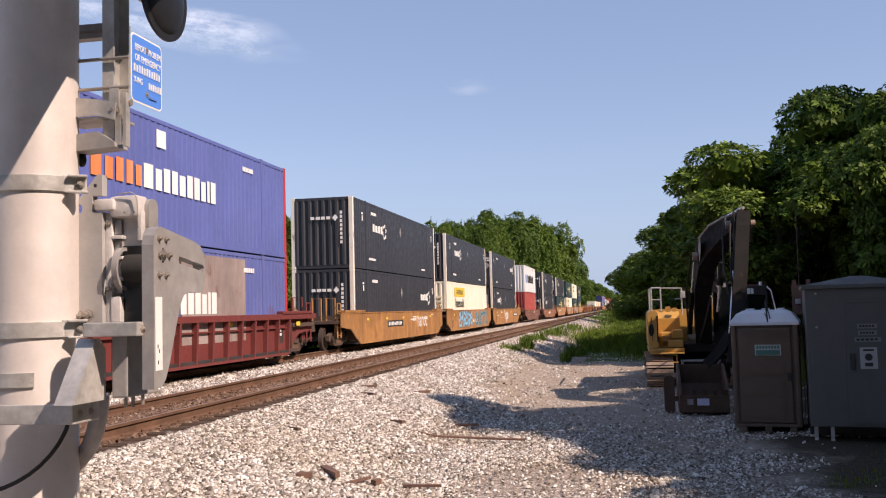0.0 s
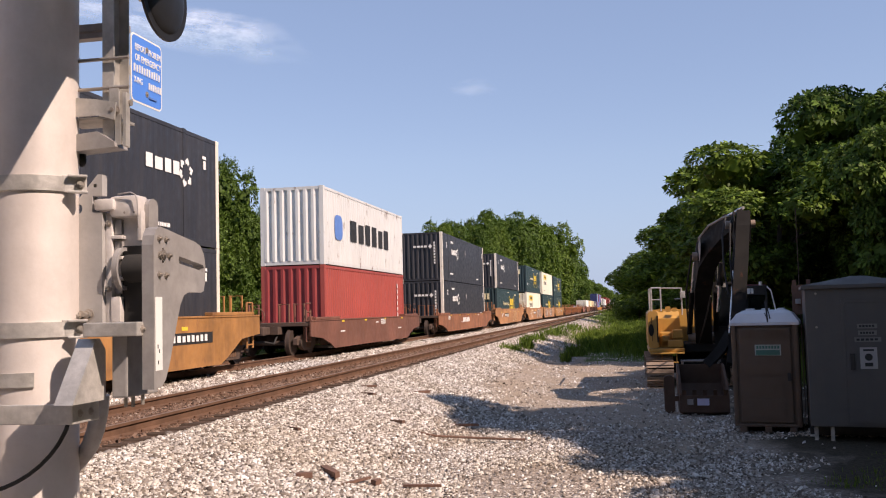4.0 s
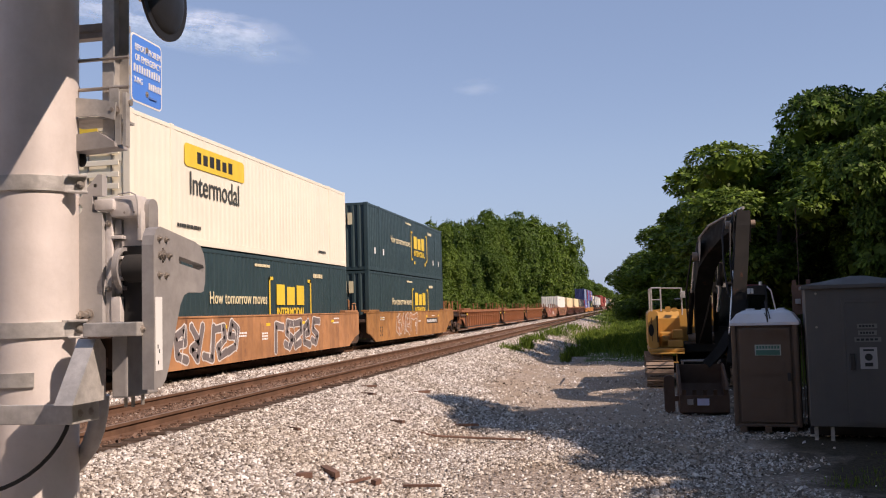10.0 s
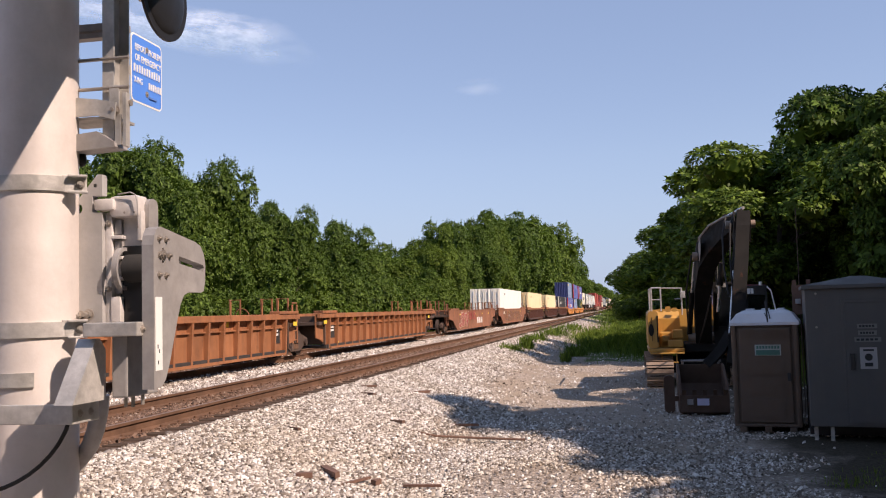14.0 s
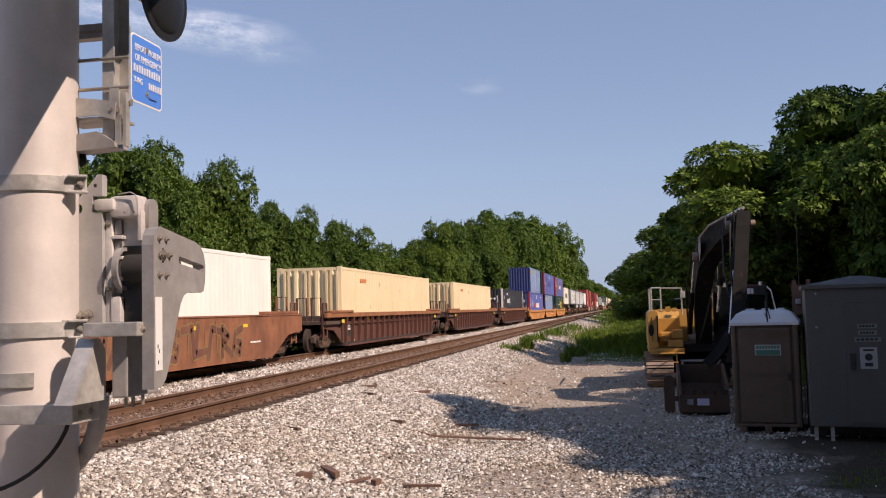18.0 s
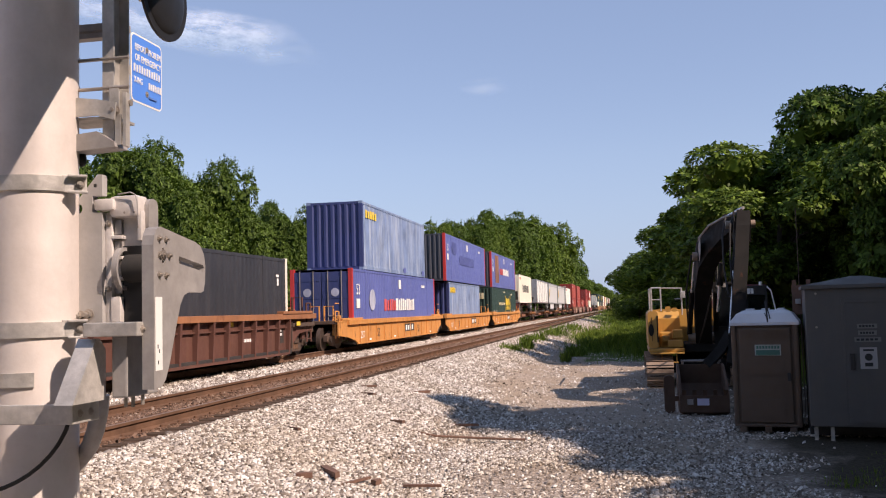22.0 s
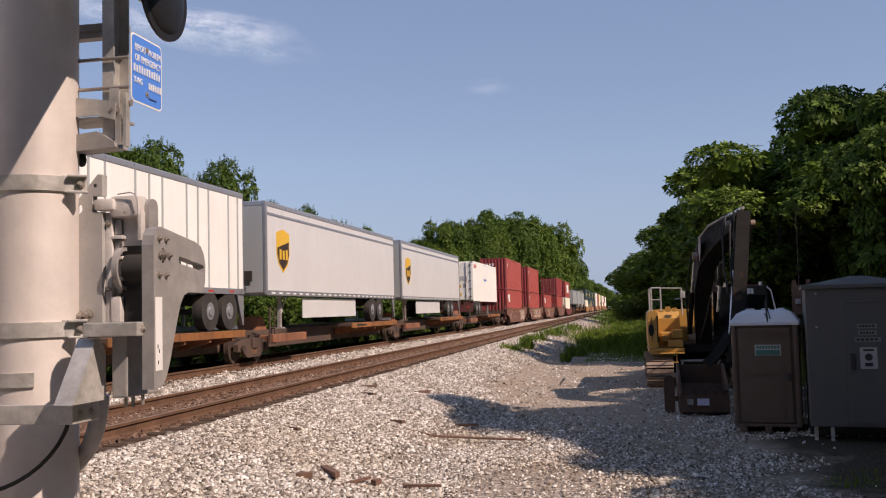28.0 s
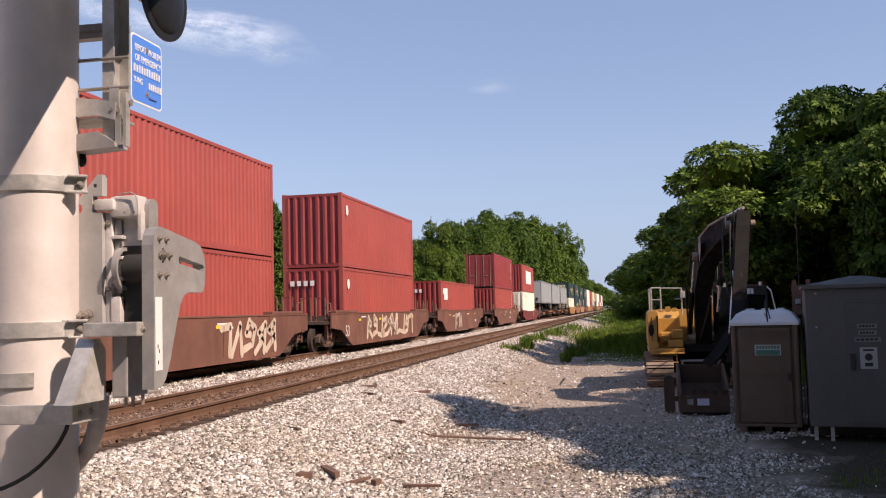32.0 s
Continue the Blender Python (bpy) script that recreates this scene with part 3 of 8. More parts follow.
def container_shell(ob, L, W, H, skin, end_skin, post_front, post_rear, depth, front, roof_skin, rail_skin=None):
    """Frame, corrugated sides, roof and ends of one container; y 0 is the end that leads."""
    hw = W / 2
    rail_skin = rail_skin or skin
    dom = L > 14
    side = kept(("side_panel", L, W, H, depth), lambda bm: wave(bm, 0.16, L - 0.16, 0.18, H - 0.12, hw - 0.012, depth * (0.55 if dom else 1.0), 0.28 if dom else 0.276, lambda u, v, w: (w, u, v)))
    put("side_panel", side, skin, ob)
    put("side_panel", side, skin, ob, m=pose(0, L, 0, 0, 0, 180))
    for nm, z0, z1 in (("bottom_rail", 0.02, 0.18), ("top_rail", H - 0.12, H - 0.02)):
        me = kept((nm, L, W, z0, z1), lambda bm: box(bm, hw - 0.07, hw - 0.004, 0.15, L - 0.15, z0, z1, 0.008))
        put(nm, me, rail_skin, ob)
        put(nm, me, rail_skin, ob, m=pose(0, L, 0, 0, 0, 180))
    post = kept(("corner_post", H, dom), lambda bm: box(bm, -0.17, 0, 0, 0.17, 0.10, H - 0.10, 0.012))
    cast = kept(("corner_casting",), lambda bm: box(bm, -0.175, 0.003, -0.003, 0.178, 0.0, 0.12, 0.01))
    for sx in (1, -1):
        for y, p in ((0.0, post_front), (L, post_rear)):
            turn = 0 if (sx > 0 and y == 0) else 90 if (sx > 0) else -90 if y == 0 else 180
            put("corner_post", post, p, ob, m=pose(sx * hw, y, 0, 0, 0, turn))
            for z in (0.0, H - 0.12):
                put("corner_casting", cast, p if dom else skin, ob, m=pose(sx * hw, y, z, 0, 0, turn))
    if dom:
        stud = kept(("stacking_post", W, H), lambda bm: (box(bm, hw - 0.05, hw + 0.001, -0.07, 0.07, 0.02, H - 0.06), box(bm, hw - 0.05, hw + 0.004, -0.085, 0.085, H - 0.11, H)))
        for y in (1.98, L - 1.98):
            put("stacking_post", stud, skin, ob, m=pose(0, y, 0))
            put("stacking_post", stud, skin, ob, m=pose(0, 2 * y - y, 0, 0, 0, 180))
    roof = kept(("roof", L, W, H), lambda bm: wave(bm, 0.12, L - 0.12, -hw + 0.05, hw - 0.05, H - 0.03, 0.02, 0.5, lambda u, v, w: (v, u, w)))
    put("roof", roof, roof_skin or skin, ob)
    floor_me = kept(("underside", L, W), lambda bm: box(bm, -hw + 0.08, hw - 0.08, 0.1, L - 0.1, 0.03, 0.15))
    put("underside", floor_me, M_DARK, ob)
    rear = kept(("rear_panel", W, H), lambda bm: box(bm, -hw + 0.16, hw - 0.16, -0.05, -0.02, 0.1, H - 0.1))
    put("rear_panel", rear, end_skin, ob, m=pose(0, L, 0))
    if front == "corrugated":
        n = kept(("front_panel", W, H), lambda bm: wave(bm, -hw + 0.16, hw - 0.16, 0.15, H - 0.12, -0.02, -0.06, 0.285, lambda u, v, w: (u, w + 0.01, v)))
        put("front_panel", n, end_skin, ob)
        put("front_sill", kept(("front_sill", W), lambda bm: box(bm, -hw + 0.16, hw - 0.16, 0.01, 0.12, 0.02, 0.16)), end_skin, ob)
        put("front_header", kept(("front_header", W, H), lambda bm: box(bm, -hw + 0.16, hw - 0.16, 0.01, 0.12, H - 0.13, H - 0.02)), end_skin, ob)
    else:
        for sx in (-1, 1):
            def leaf(bm):
                box(bm, -0.57, 0.57, 0.035, 0.075, 0.14, H - 0.13, 0.01)
                for z in (0.35, 0.35 * H, 0.62 * H, 0.86 * H):
                    box(bm, -0.52, 0.52, 0.022, 0.034, z - 0.09, z + 0.09)
            d = put("door", kept(("door", H), leaf), end_skin, ob, m=pose(sx * 0.585, 0, 0))
            bar = kept(("lock_rod", H), lambda bm: rod(bm, (0, 0.005, 0.08), (0, 0.005, H - 0.08), 0.02, 8))
            for x in (-0.3, 0.26):
                put("lock_rod", bar, M_BOLT, d, m=pose(x, 0, 0))
            put("handle", kept(("handle",), lambda bm: box(bm, -0.3, 0.1, -0.02, 0.0, 1.0, 1.04, 0.008)), M_BOLT, d)


def container(s, z, style, L=16.154, front="corrugated", seed=0):
    """One container, its leading end at s along the train, resting z above the rails."""
    W = 2.591 if L > 14 else 2.438
    H = 2.896
    rnd = random.Random(seed * 7 + 3)
    ob = thing("shipping_container", "", "shipping container", group="containers on the train")
    x = W / 2 + 0.004
    if style == "charcoal":
        tagged(ob, "charcoal 53-foot shipping container with white corner posts")
        container_shell(ob, L, W, H, C_BLACK, C_BLACK, M_POSTWHITE, M_POSTWHITE, 0.010, front, C_BLACK)
        y0 = 3.0 if not seed % 2 else L - 3.9
        block_letters(ob, "lettering", [0.36, 0.42, 0.36, 0.36], y0, 1.68, 0.33, 0.06, M_WHITE, x)
        ring_mark(ob, y0 + 1.98, 1.80, 0.40, M_WHITE, x)
        small_bars(ob, 2.75, 2.38, 0.9, 0.13, 1, M_WHITE, x, seed)
        small_bars(ob, 2.3, 0.42, 1.1, 0.10, 1, M_WHITE, x, seed + 1)
        small_bars(ob, L - 3.6, 0.36, 0.9, 0.09, 1, M_WHITE, x, seed + 2)
        for y in (1.25, L - 1.0):
            plate_on(ob, "marking", y, y + 0.22, 2.28, 2.36, M_WHITE, x)
            plate_on(ob, "marking", y + 0.06, y + 0.2, 2.02, 2.24, M_WHITE, x)
        bm = bmesh.new()
        prism(bm, [(8.04, 1.78), (8.22, 2.02), (8.04, 2.26), (7.86, 2.02)], "x", x, x + 0.003)
        part("diamond_placard", bm, M_PLATE, ob)
        if front == "corrugated":
            bm = bmesh.new()
            for i, w in enumerate((0.16, 0.18, 0.16, 0.16)):
                box(bm, -0.45 + 0.22 * i, -0.45 + 0.22 * i + w, -0.052, -0.045, 1.98, 2.10)
            for i in range(8):
                box(bm, 0.78, 0.88, -0.052, -0.045, 1.0 + 0.17 * i, 1.12 + 0.17 * i)
            prism(bm, [(0.46, 2.04), (0.58, 1.9), (0.7, 2.04), (0.58, 2.18)], "y", -0.052, -0.045)
            part("end_markings", bm, M_WHITE, ob)
        else:
            bm = bmesh.new()
            for i in range(5):
                box(bm, 0.55 + 0.11 * i, 0.63 + 0.11 * i, -0.024, -0.018, 2.30, 2.40)
                box(bm, 0.52 + 0.13 * i, 0.62 + 0.13 * i, -0.024, -0.018, 2.12, 2.22)
            part("end_markings", bm, M_WHITE, ob)
            bm = bmesh.new()
            prism(bm, [(0.55, 1.75), (0.85, 1.45), (1.15, 1.75), (0.85, 2.05)], "y", -0.024, -0.018)
            part("diamond_placard", bm, M_PLATE, ob)
    elif style in ("green", "old green"):
        skin = C_GREEN if style == "green" else C_GREEN_OLD
        tagged(ob, "dark green 53-foot shipping container with yellow lettering blocks")
        container_shell(ob, L, W, H, skin, skin, skin, skin, 0.03, front, skin)
        side_text("How tomorrow moves", 0.46, M_CREAMMARK, ob, 3.95, 1.45, x, 0.92, 0.006, "slogan")
        for y, d in ((8.1, 1), (11.95, -1)):
            bm = bmesh.new()
            for z0, z1, w in ((0.80, 2.28, 0.10), (2.18, 2.28, 0.34), (0.80, 0.90, 0.34)):
                box(bm, x, x + 0.004, min(y, y + d * w), max(y, y + d * w), z0, z1)
            part("bracket_marking", bm, M_YELLOW, ob)
        block_letters(ob, "lettering", [0.82, 0.82, 0.82], 8.72, 1.42, 0.64, 0.08, M_YELLOW, x)
        side_text("INTERMODAL", 0.40, M_YELLOW, ob, 8.72, 1.05, x, 1.02, 0.012)
        for y in (8.75, 11.25):
            plate_on(ob, "marking", y, y + 0.22, 0.62, 0.78, M_YELLOW, x)
        small_bars(ob, 7.0, 2.55, 1.2, 0.08, 1, M_CREAMMARK, x, seed)
        small_bars(ob, 12.2, 2.36, 1.0, 0.14, 1, M_CREAMMARK, x, seed + 3)
        for y in (1.0, 2.45, 13.4, 14.9):
            plate_on(ob, "marking", y, y + 0.2, 0.75, 1.02, M_WHITE, x)
        bm = bmesh.new()
        for i in range(5):
            box(bm, -0.72 + 0.29 * i, -0.72 + 0.29 * i + 0.2, -0.054, -0.045, 1.95, 2.45)
        part("end_markings", bm, M_CREAMMARK, ob)
    elif style == "yellow panel":
        tagged(ob, "off-white 53-foot shipping container with a yellow panel")
        container_shell(ob, L, W, H, C_WHITE, C_WHITE, C_WHITE, C_WHITE, 0.012, "doors" if front == "doors" else "corrugated", C_WHITE)
        bm = bmesh.new()
        prism(bm, rounded(2.6, 6.3, 1.98, 2.56, 0.12), "x", x, x + 0.004)
        part("yellow_panel", bm, M_YELLOW, ob)
        block_letters(ob, "lettering", [0.26, 0.3, 0.3, 0.3, 0.3, 0.3], 3.3, 2.12, 0.30, 0.09, M_STENCIL, x + 0.005)
        side_text("Intermodal", 0.82, M_GREENBLACK, ob, 2.85, 1.30, x, 0.86, 0.008)
        small_bars(ob, 2.2, 0.42, 1.3, 0.09, 1, M_GREENBLACK, x, seed)
        small_bars(ob, L - 3.3, 0.36, 0.8, 0.09, 1, M_GREENBLACK, x, seed + 1)
        # ribs across the end
        bm = bmesh.new()
        for i in range(7):
            box(bm, -1.05, 1.05, -0.06, -0.03, 0.3 + 0.26 * i, 0.42 + 0.26 * i, 0.01)
        part("end_ribs", bm, C_WHITE, ob)
        bm = bmesh.new()
        box(bm, -0.5, 0.55, -0.068, -0.062, 2.28, 2.55)
        part("yellow_panel", bm, M_YELLOW, ob)
    elif style in ("blue letters", "blue patch", "blue rusty", "blue plain"):
        tagged(ob, "blue 53-foot shipping container with red corner posts" + (" and large rust patch" if style == "blue rusty" else ""))
        skin = C_BLUE_RUST if style == "blue rusty" else C_BLUE
        # ends darker than the sides, slate grey or dark blue by seed
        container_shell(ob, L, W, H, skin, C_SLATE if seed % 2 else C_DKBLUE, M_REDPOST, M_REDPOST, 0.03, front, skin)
        if style == "blue patch":
            plate_on(ob, "faded_patch", 4.85, 10.8, 1.18, 1.78, M_FADEDPATCH, x, "darker repainted patch", 0.28)
            plate_on(ob, "faded_patch", 2.3, 3.9, 1.75, 2.5, M_FADEDPATCH, x, "", 0.33)
        elif style != "blue plain":
            block_letters(ob, "lettering", [0.46, 0.36, 0.34, 0.32, 0.3], 4.95, 1.18, 0.52, 0.08, M_REDLETTER if seed != 1 else M_ORANGELETTER, x)
            block_letters(ob, "lettering", [0.5, 0.34, 0.36, 0.34, 0.36, 0.34, 0.34, 0.3, 0.16, 0.34], 7.1, 1.18, 0.56, 0.05, M_WHITE, x)
        if front == "doors":
            for dx in (-0.58, 0.58):
                bm = bmesh.new()
                prism(bm, circle(dx, 1.95, 0.17, 18), "y", 0.012, 0.020)
                part("door_emblem", bm, M_LIGHTGREY, ob, "pale round emblem")
            plate_on(ob, "faded_patch", 2.5, 3.45, 1.2, 2.1, M_LIGHTGREY, x, "pale worn patch", 0.44)
        if style == "blue rusty":
            y0, y1 = (8.9, 12.8) if seed == 3 else (2.12, 4.3)
            plate_on(ob, "rust_patch", y0, y1, 0.42, 2.7, M_RUSTPATCH if seed != 3 else M_GREYPATCH, x - 0.002, "rust and bare metal patch")
        plate_on(ob, "marking", 7.7, 8.15, 2.2, 2.62, M_WHITE, x)
        small_bars(ob, 12.7, 2.34, 0.8, 0.13, 1, M_WHITE, x, seed)
        side_text("53", 0.62, M_WHITE, ob, 0.55, 1.85, x, 0.9)
        plate_on(ob, "marking", 0.55, 1.05, 1.3, 1.68, M_WHITE, x)
    elif style == "faded":
        tagged(ob, "faded blue 40-foot shipping container with yellow lettering blocks")
        # sides carry painted sky sheen, front end and front posts are dark blue
        container_shell(ob, L, W, H, C_FADED_SHEEN, C_DKBLUE, C_DKBLUE, C_FADED_SHEEN, 0.036, front, C_FADED_SHEEN)
        block_letters(ob, "lettering", [0.3, 0.3, 0.3, 0.3, 0.3], 0.5, 2.22, 0.34, 0.07, M_YELLOW, x)
        for y in (7.2, 11.4):
            plate_on(ob, "marking", y, y + 0.5, 0.1, 0.35, C_BLUE, x)
    elif style == "star":
        tagged(ob, "pale grey 40-foot shipping container with dark lettering blocks")
        container_shell(ob, L, W, H, C_GREYWHITE, C_GREYWHITE, C_GREYWHITE, C_GREYWHITE, 0.02, front, C_GREYWHITE)
        block_letters(ob, "lettering", [0.95, 0.85, 0.8, 0.85, 0.8, 0.85], 3.4, 1.05, 0.85, 0.2, M_STENCIL, x)
        plate_on(ob, "star_panel", 1.3, 2.3, 1.0, 1.95, M_LIGHTBLUE, x, "", 0.3)
    elif style in ("red", "dark red", "red sign"):
        skin = C_DKRED_AND_SHADE if style == "dark red" else C_RED
        tagged(ob, "%s 40-foot shipping container with corrugated ends" % ("dark red" if style == "dark red" else "red"))
        # ends of red ones take the darker red, shade put into colour
        container_shell(ob, L, W, H, skin, C_DKRED_AND_SHADE, skin, skin, 0.036, front, skin)
        if style == "red sign":
            plate_on(ob, "white_panel", 3.5, 9.0, 0.9, 2.3, M_WHITE, x, "white lettered panel")
        elif seed % 2:
            plate_on(ob, "round_marking", 0.55, 0.85, 2.05, 2.45, M_WHITE, x, "", 0.14)
        else:
            for i in range(6):
                plate_on(ob, "marking", L - 1.35, L - 1.22, 0.9 + 0.27 * i, 1.08 + 0.27 * i, M_WHITE, x)
        if seed % 5 == 1:
            plate_on(ob, "white_panel", 0.9, 2.0, 1.75, 2.45, M_WHITE, x)
        if seed % 4 == 3:
            bm = bmesh.new()
            for i in range(4):
                box(bm, -0.9 + 0.27 * i, -0.74 + 0.27 * i, -0.054, -0.046, 2.2, 2.4)
            part("end_markings", bm, M_WHITE, ob)
    elif style in ("white", "cream", "pale"):
        skin = {"white": C_BRIGHT, "cream": C_CREAM, "pale": C_WHITE}[style]
        tagged(ob, "%s shipping container with ribbed end" % {"white": "bright white", "cream": "cream", "pale": "off-white"}[style])
        container_shell(ob, L, W, H, skin, skin, skin, skin, 0.008 if style == "white" else 0.014, front, skin)
        small_bars(ob, 2.6, 2.35, 0.9, 0.14, 1, M_PLATE if style == "white" else M_ORANGELETTER, x, seed)
        bm = bmesh.new()
        for i in range(6):
            box(bm, -1.0 + 0.42 * i, -0.92 + 0.42 * i, -0.075, -0.03, 0.2, H - 0.15)
        part("end_ribs", bm, skin, ob)
    return moving(ob, s, z)


# ---- running gear
def wheel_set(bm):
    for sx in (-1, 1):
        rod(bm, (sx * 0.68, 0, 0.42), (sx * 0.80, 0, 0.42), 0.42, 24)
        rod(bm, (sx * 0.66, 0, 0.42), (sx * 0.69, 0, 0.42), 0.445, 24)
        rod(bm, (sx * 0.80, 0, 0.42), (sx * 0.84, 0, 0.42), 0.13, 12)
    rod(bm, (-0.98, 0, 0.42), (0.98, 0, 0.42), 0.08, 10)


def truck(parent, y):
    """A two-axle bogie with its middle at y."""
    def frame_mesh(bm):
        for sx in (-1, 1):
            x0, x1 = (0.90, 1.04) if sx > 0 else (-1.04, -0.90)
            prism(bm, [(-1.15, 0.36), (-0.75, 0.32), (-0.45, 0.16), (0.45, 0.16), (0.75, 0.32), (1.15, 0.36), (1.15, 0.56), (0.6, 0.70), (-0.6, 0.70), (-1.15, 0.56)], "x", x0, x1)
        box(bm, -1.1, 1.1, -0.2, 0.2, 0.42, 0.72, 0.03)
    t = put("truck", kept(("truck_frame",), frame_mesh), M_TRUCK, parent, m=pose(0, y, 0))
    me = kept(("wheel_set",), wheel_set, True)
    for dy in (-0.87, 0.87):
        put("wheel_set", me, M_WHEEL, t, m=pose(0, dy, 0))
    spring = kept(("spring",), lambda bm: rod(bm, (1.0, 0, 0.24), (1.0, 0, 0.46), 0.07, 10))
    for dy in (-0.16, 0.0, 0.16):
        put("spring", spring, M_RAIL, t, m=pose(0.0, dy, 0))
    cap = kept(("bearing_cap",), lambda bm: rod(bm, (1.03, 0, 0.42), (1.12, 0, 0.42), 0.11, 12), True)
    for dy in (-0.87, 0.87):
        put("bearing_cap", cap, M_WHEEL, t, m=pose(0, dy, 0))


def coupler(parent, y, d):
    bm = bmesh.new()
    box(bm, -0.12, 0.12, min(y, y + d * 0.9), max(y, y + d * 0.9), 0.72, 0.98, 0.03)
    box(bm, -0.2, 0.2, min(y + d * 0.75, y + d * 1.1), max(y + d * 0.75, y + d * 1.1), 0.70, 1.0, 0.06)
    part("coupler", bm, M_TRUCK, parent)
    bm = bmesh.new()
    bent(bm, [(0.3, y, 0.75), (0.34, y + d * 0.5, 0.42), (0.2, y + d * 1.0, 0.5)], 0.03, 6)
    part("air_hose", bm, M_RUBBER, parent)


def end_ladder(parent, y, d, skin, tall):
    """Ladder, brake wheel and grab irons on the platform at a car's end."""
    bm = bmesh.new()
    for dy in (0.0, 0.42):
        rod(bm, (1.28, y + d * dy, 0.45), (1.28, y + d * dy, tall), 0.034, 6)
    for i in range(5):
        rod(bm, (1.28, y, 0.55 + 0.3 * i), (1.28, y + d * 0.42, 0.55 + 0.3 * i), 0.022, 6)
    part("ladder", bm, skin, parent)
    for x in (-0.9, 0.2, 0.75):
        bm = bmesh.new()
        bent(bm, [(x, y + d * 0.1, 1.1), (x, y + d * 0.1, tall + 0.2), (x + 0.35, y + d * 0.1, tall + 0.2), (x + 0.35, y + d * 0.1, 1.1)], 0.032, 6)
        part("grab_iron", bm, skin, parent)
    for x, z0, z1 in ((1.12, 0.55, 1.15), (1.30, 0.95, 1.30)):
        bm = bmesh.new()
        box(bm, x - 0.05, x + 0.05, min(y - d * 0.1, y + d * 0.16), max(y - d * 0.1, y + d * 0.16), z0, z1, 0.01)
        part("side_bracket", bm, skin, parent)
    bm = bmesh.new()
    for i in range(12):
        a, b = 2 * math.pi * i / 12, 2 * math.pi * (i + 1) / 12
        rod(bm, (-0.55 + 0.26 * math.cos(a), y + d * 0.22, 1.35 + 0.26 * math.sin(a)), (-0.55 + 0.26 * math.cos(b), y + d * 0.22, 1.35 + 0.26 * math.sin(b)), 0.018, 5)
    part("brake_wheel", bm, skin, parent)


STROKES = (((0.05, 0.0), (0.12, 1.0), (0.95, 0.88)), ((0.92, 0.86), (0.35, 1.0), (0.10, 0.70), (0.82, 0.42), (0.70, 0.05), (0.0, 0.10)), ((0.0, 0.0), (0.42, 1.0), (0.90, 0.0)),
           ((0.06, 1.0), (0.12, 0.06), (0.95, 0.14)), ((0.10, 0.0), (0.10, 1.0), (0.78, 0.68), (0.14, 0.46), (0.95, 0.0)), ((0.90, 0.95), (0.20, 0.80), (0.08, 0.25), (0.70, 0.0), (0.85, 0.42), (0.40, 0.46)))


def graffiti(parent, y0, y1, z0, z1, fill, line, x, seed, fat=0.055, n=None):
    """Sprayed interlocking shapes: fat bent strokes, slanted and overlapping, with a drawn outline behind them."""
    rnd = random.Random(seed)
    n = n or max(3, round((y1 - y0) / ((z1 - z0) * 0.80)))
    w, h = (y1 - y0) / n, z1 - z0
    broad = 0.125 * min(h, w * 1.1)
    lines = bmesh.new()

    def stroke(bm, pts, r, xa):
        for (ya, za), (yb, zb) in zip(pts, pts[1:]):
            l = math.hypot(yb - ya, zb - za) or 1
            oy, oz = -(zb - za) / l * r, (yb - ya) / l * r
            prism(bm, [(ya + oy, za + oz), (yb + oy * 0.8, zb + oz * 0.8), (yb - oy * 0.8, zb - oz * 0.8), (ya - oy, za - oz)], "x", xa, xa + 0.002)
        for ya, za in pts:
            prism(bm, circle(ya, za, r * 0.98, 8), "x", xa - 0.0004, xa + 0.0018)
    for i in range(n):
        slant, lift = rnd.uniform(-0.05, 0.30) * w, rnd.uniform(-0.06, 0.06) * h
        flip, turn = rnd.random() < 0.6, rnd.random() < 0.6
        shape = [(1 - u if flip else u, 1 - v if turn else v) for u, v in rnd.choice(STROKES)]
        pts = [(y0 + w * (i + 0.06 + 0.90 * u + rnd.uniform(-0.07, 0.07)) + slant * (v - 0.5), z0 + lift + h * (0.10 + 0.80 * v)) for u, v in shape]
        stroke(lines, pts, broad + fat * 0.75, x + 0.0006 * (i % 3))
        letter = bmesh.new()
        stroke(letter, pts, broad, x + 0.0045 + 0.0006 * (i % 3))
        part("graffiti_shape", letter, fill, parent)
        if rnd.random() < 0.7:
            a = rnd.uniform(0.2, 0.8)
            stroke(lines, [(y0 + w * (i + a), z0 + h * rnd.uniform(0.0, 0.2)), (y0 + w * (i + a + rnd.uniform(-0.3, 0.3)), z0 + h * rnd.uniform(0.8, 1.05))], fat * 0.35, x + 0.009)
    ob = part("graffiti_outline", lines, line, parent)
    ob["kind"] = "stuff"


# ---- flat wagons and wells
W_OCHRE = paint("ochre car paint", (0.37, 0.175, 0.055), 0.65, 0, 0.30, 0.6, (0.15, 0.075, 0.035), rust=0.2, rust_c=(0.19, 0.08, 0.035), seed=31, coarse=1.1)
W_ORANGE = paint("rusting orange car paint", (0.42, 0.20, 0.085), 0.7, 0, 0.30, 0.7, (0.15, 0.075, 0.045), rust=0.3, rust_c=(0.17, 0.075, 0.04), seed=32, coarse=0.9)
W_EMPTY = paint("orange brown car paint", (0.31, 0.122, 0.050), 0.7, 0, 0.25, 0.6, (0.13, 0.06, 0.035), rust=0.18, seed=33, coarse=0.9)
W_BROWN = paint("brown car paint", (0.165, 0.068, 0.046), 0.7, 0, 0.3, 0.45, (0.20, 0.10, 0.06), rust=0.1, seed=34)
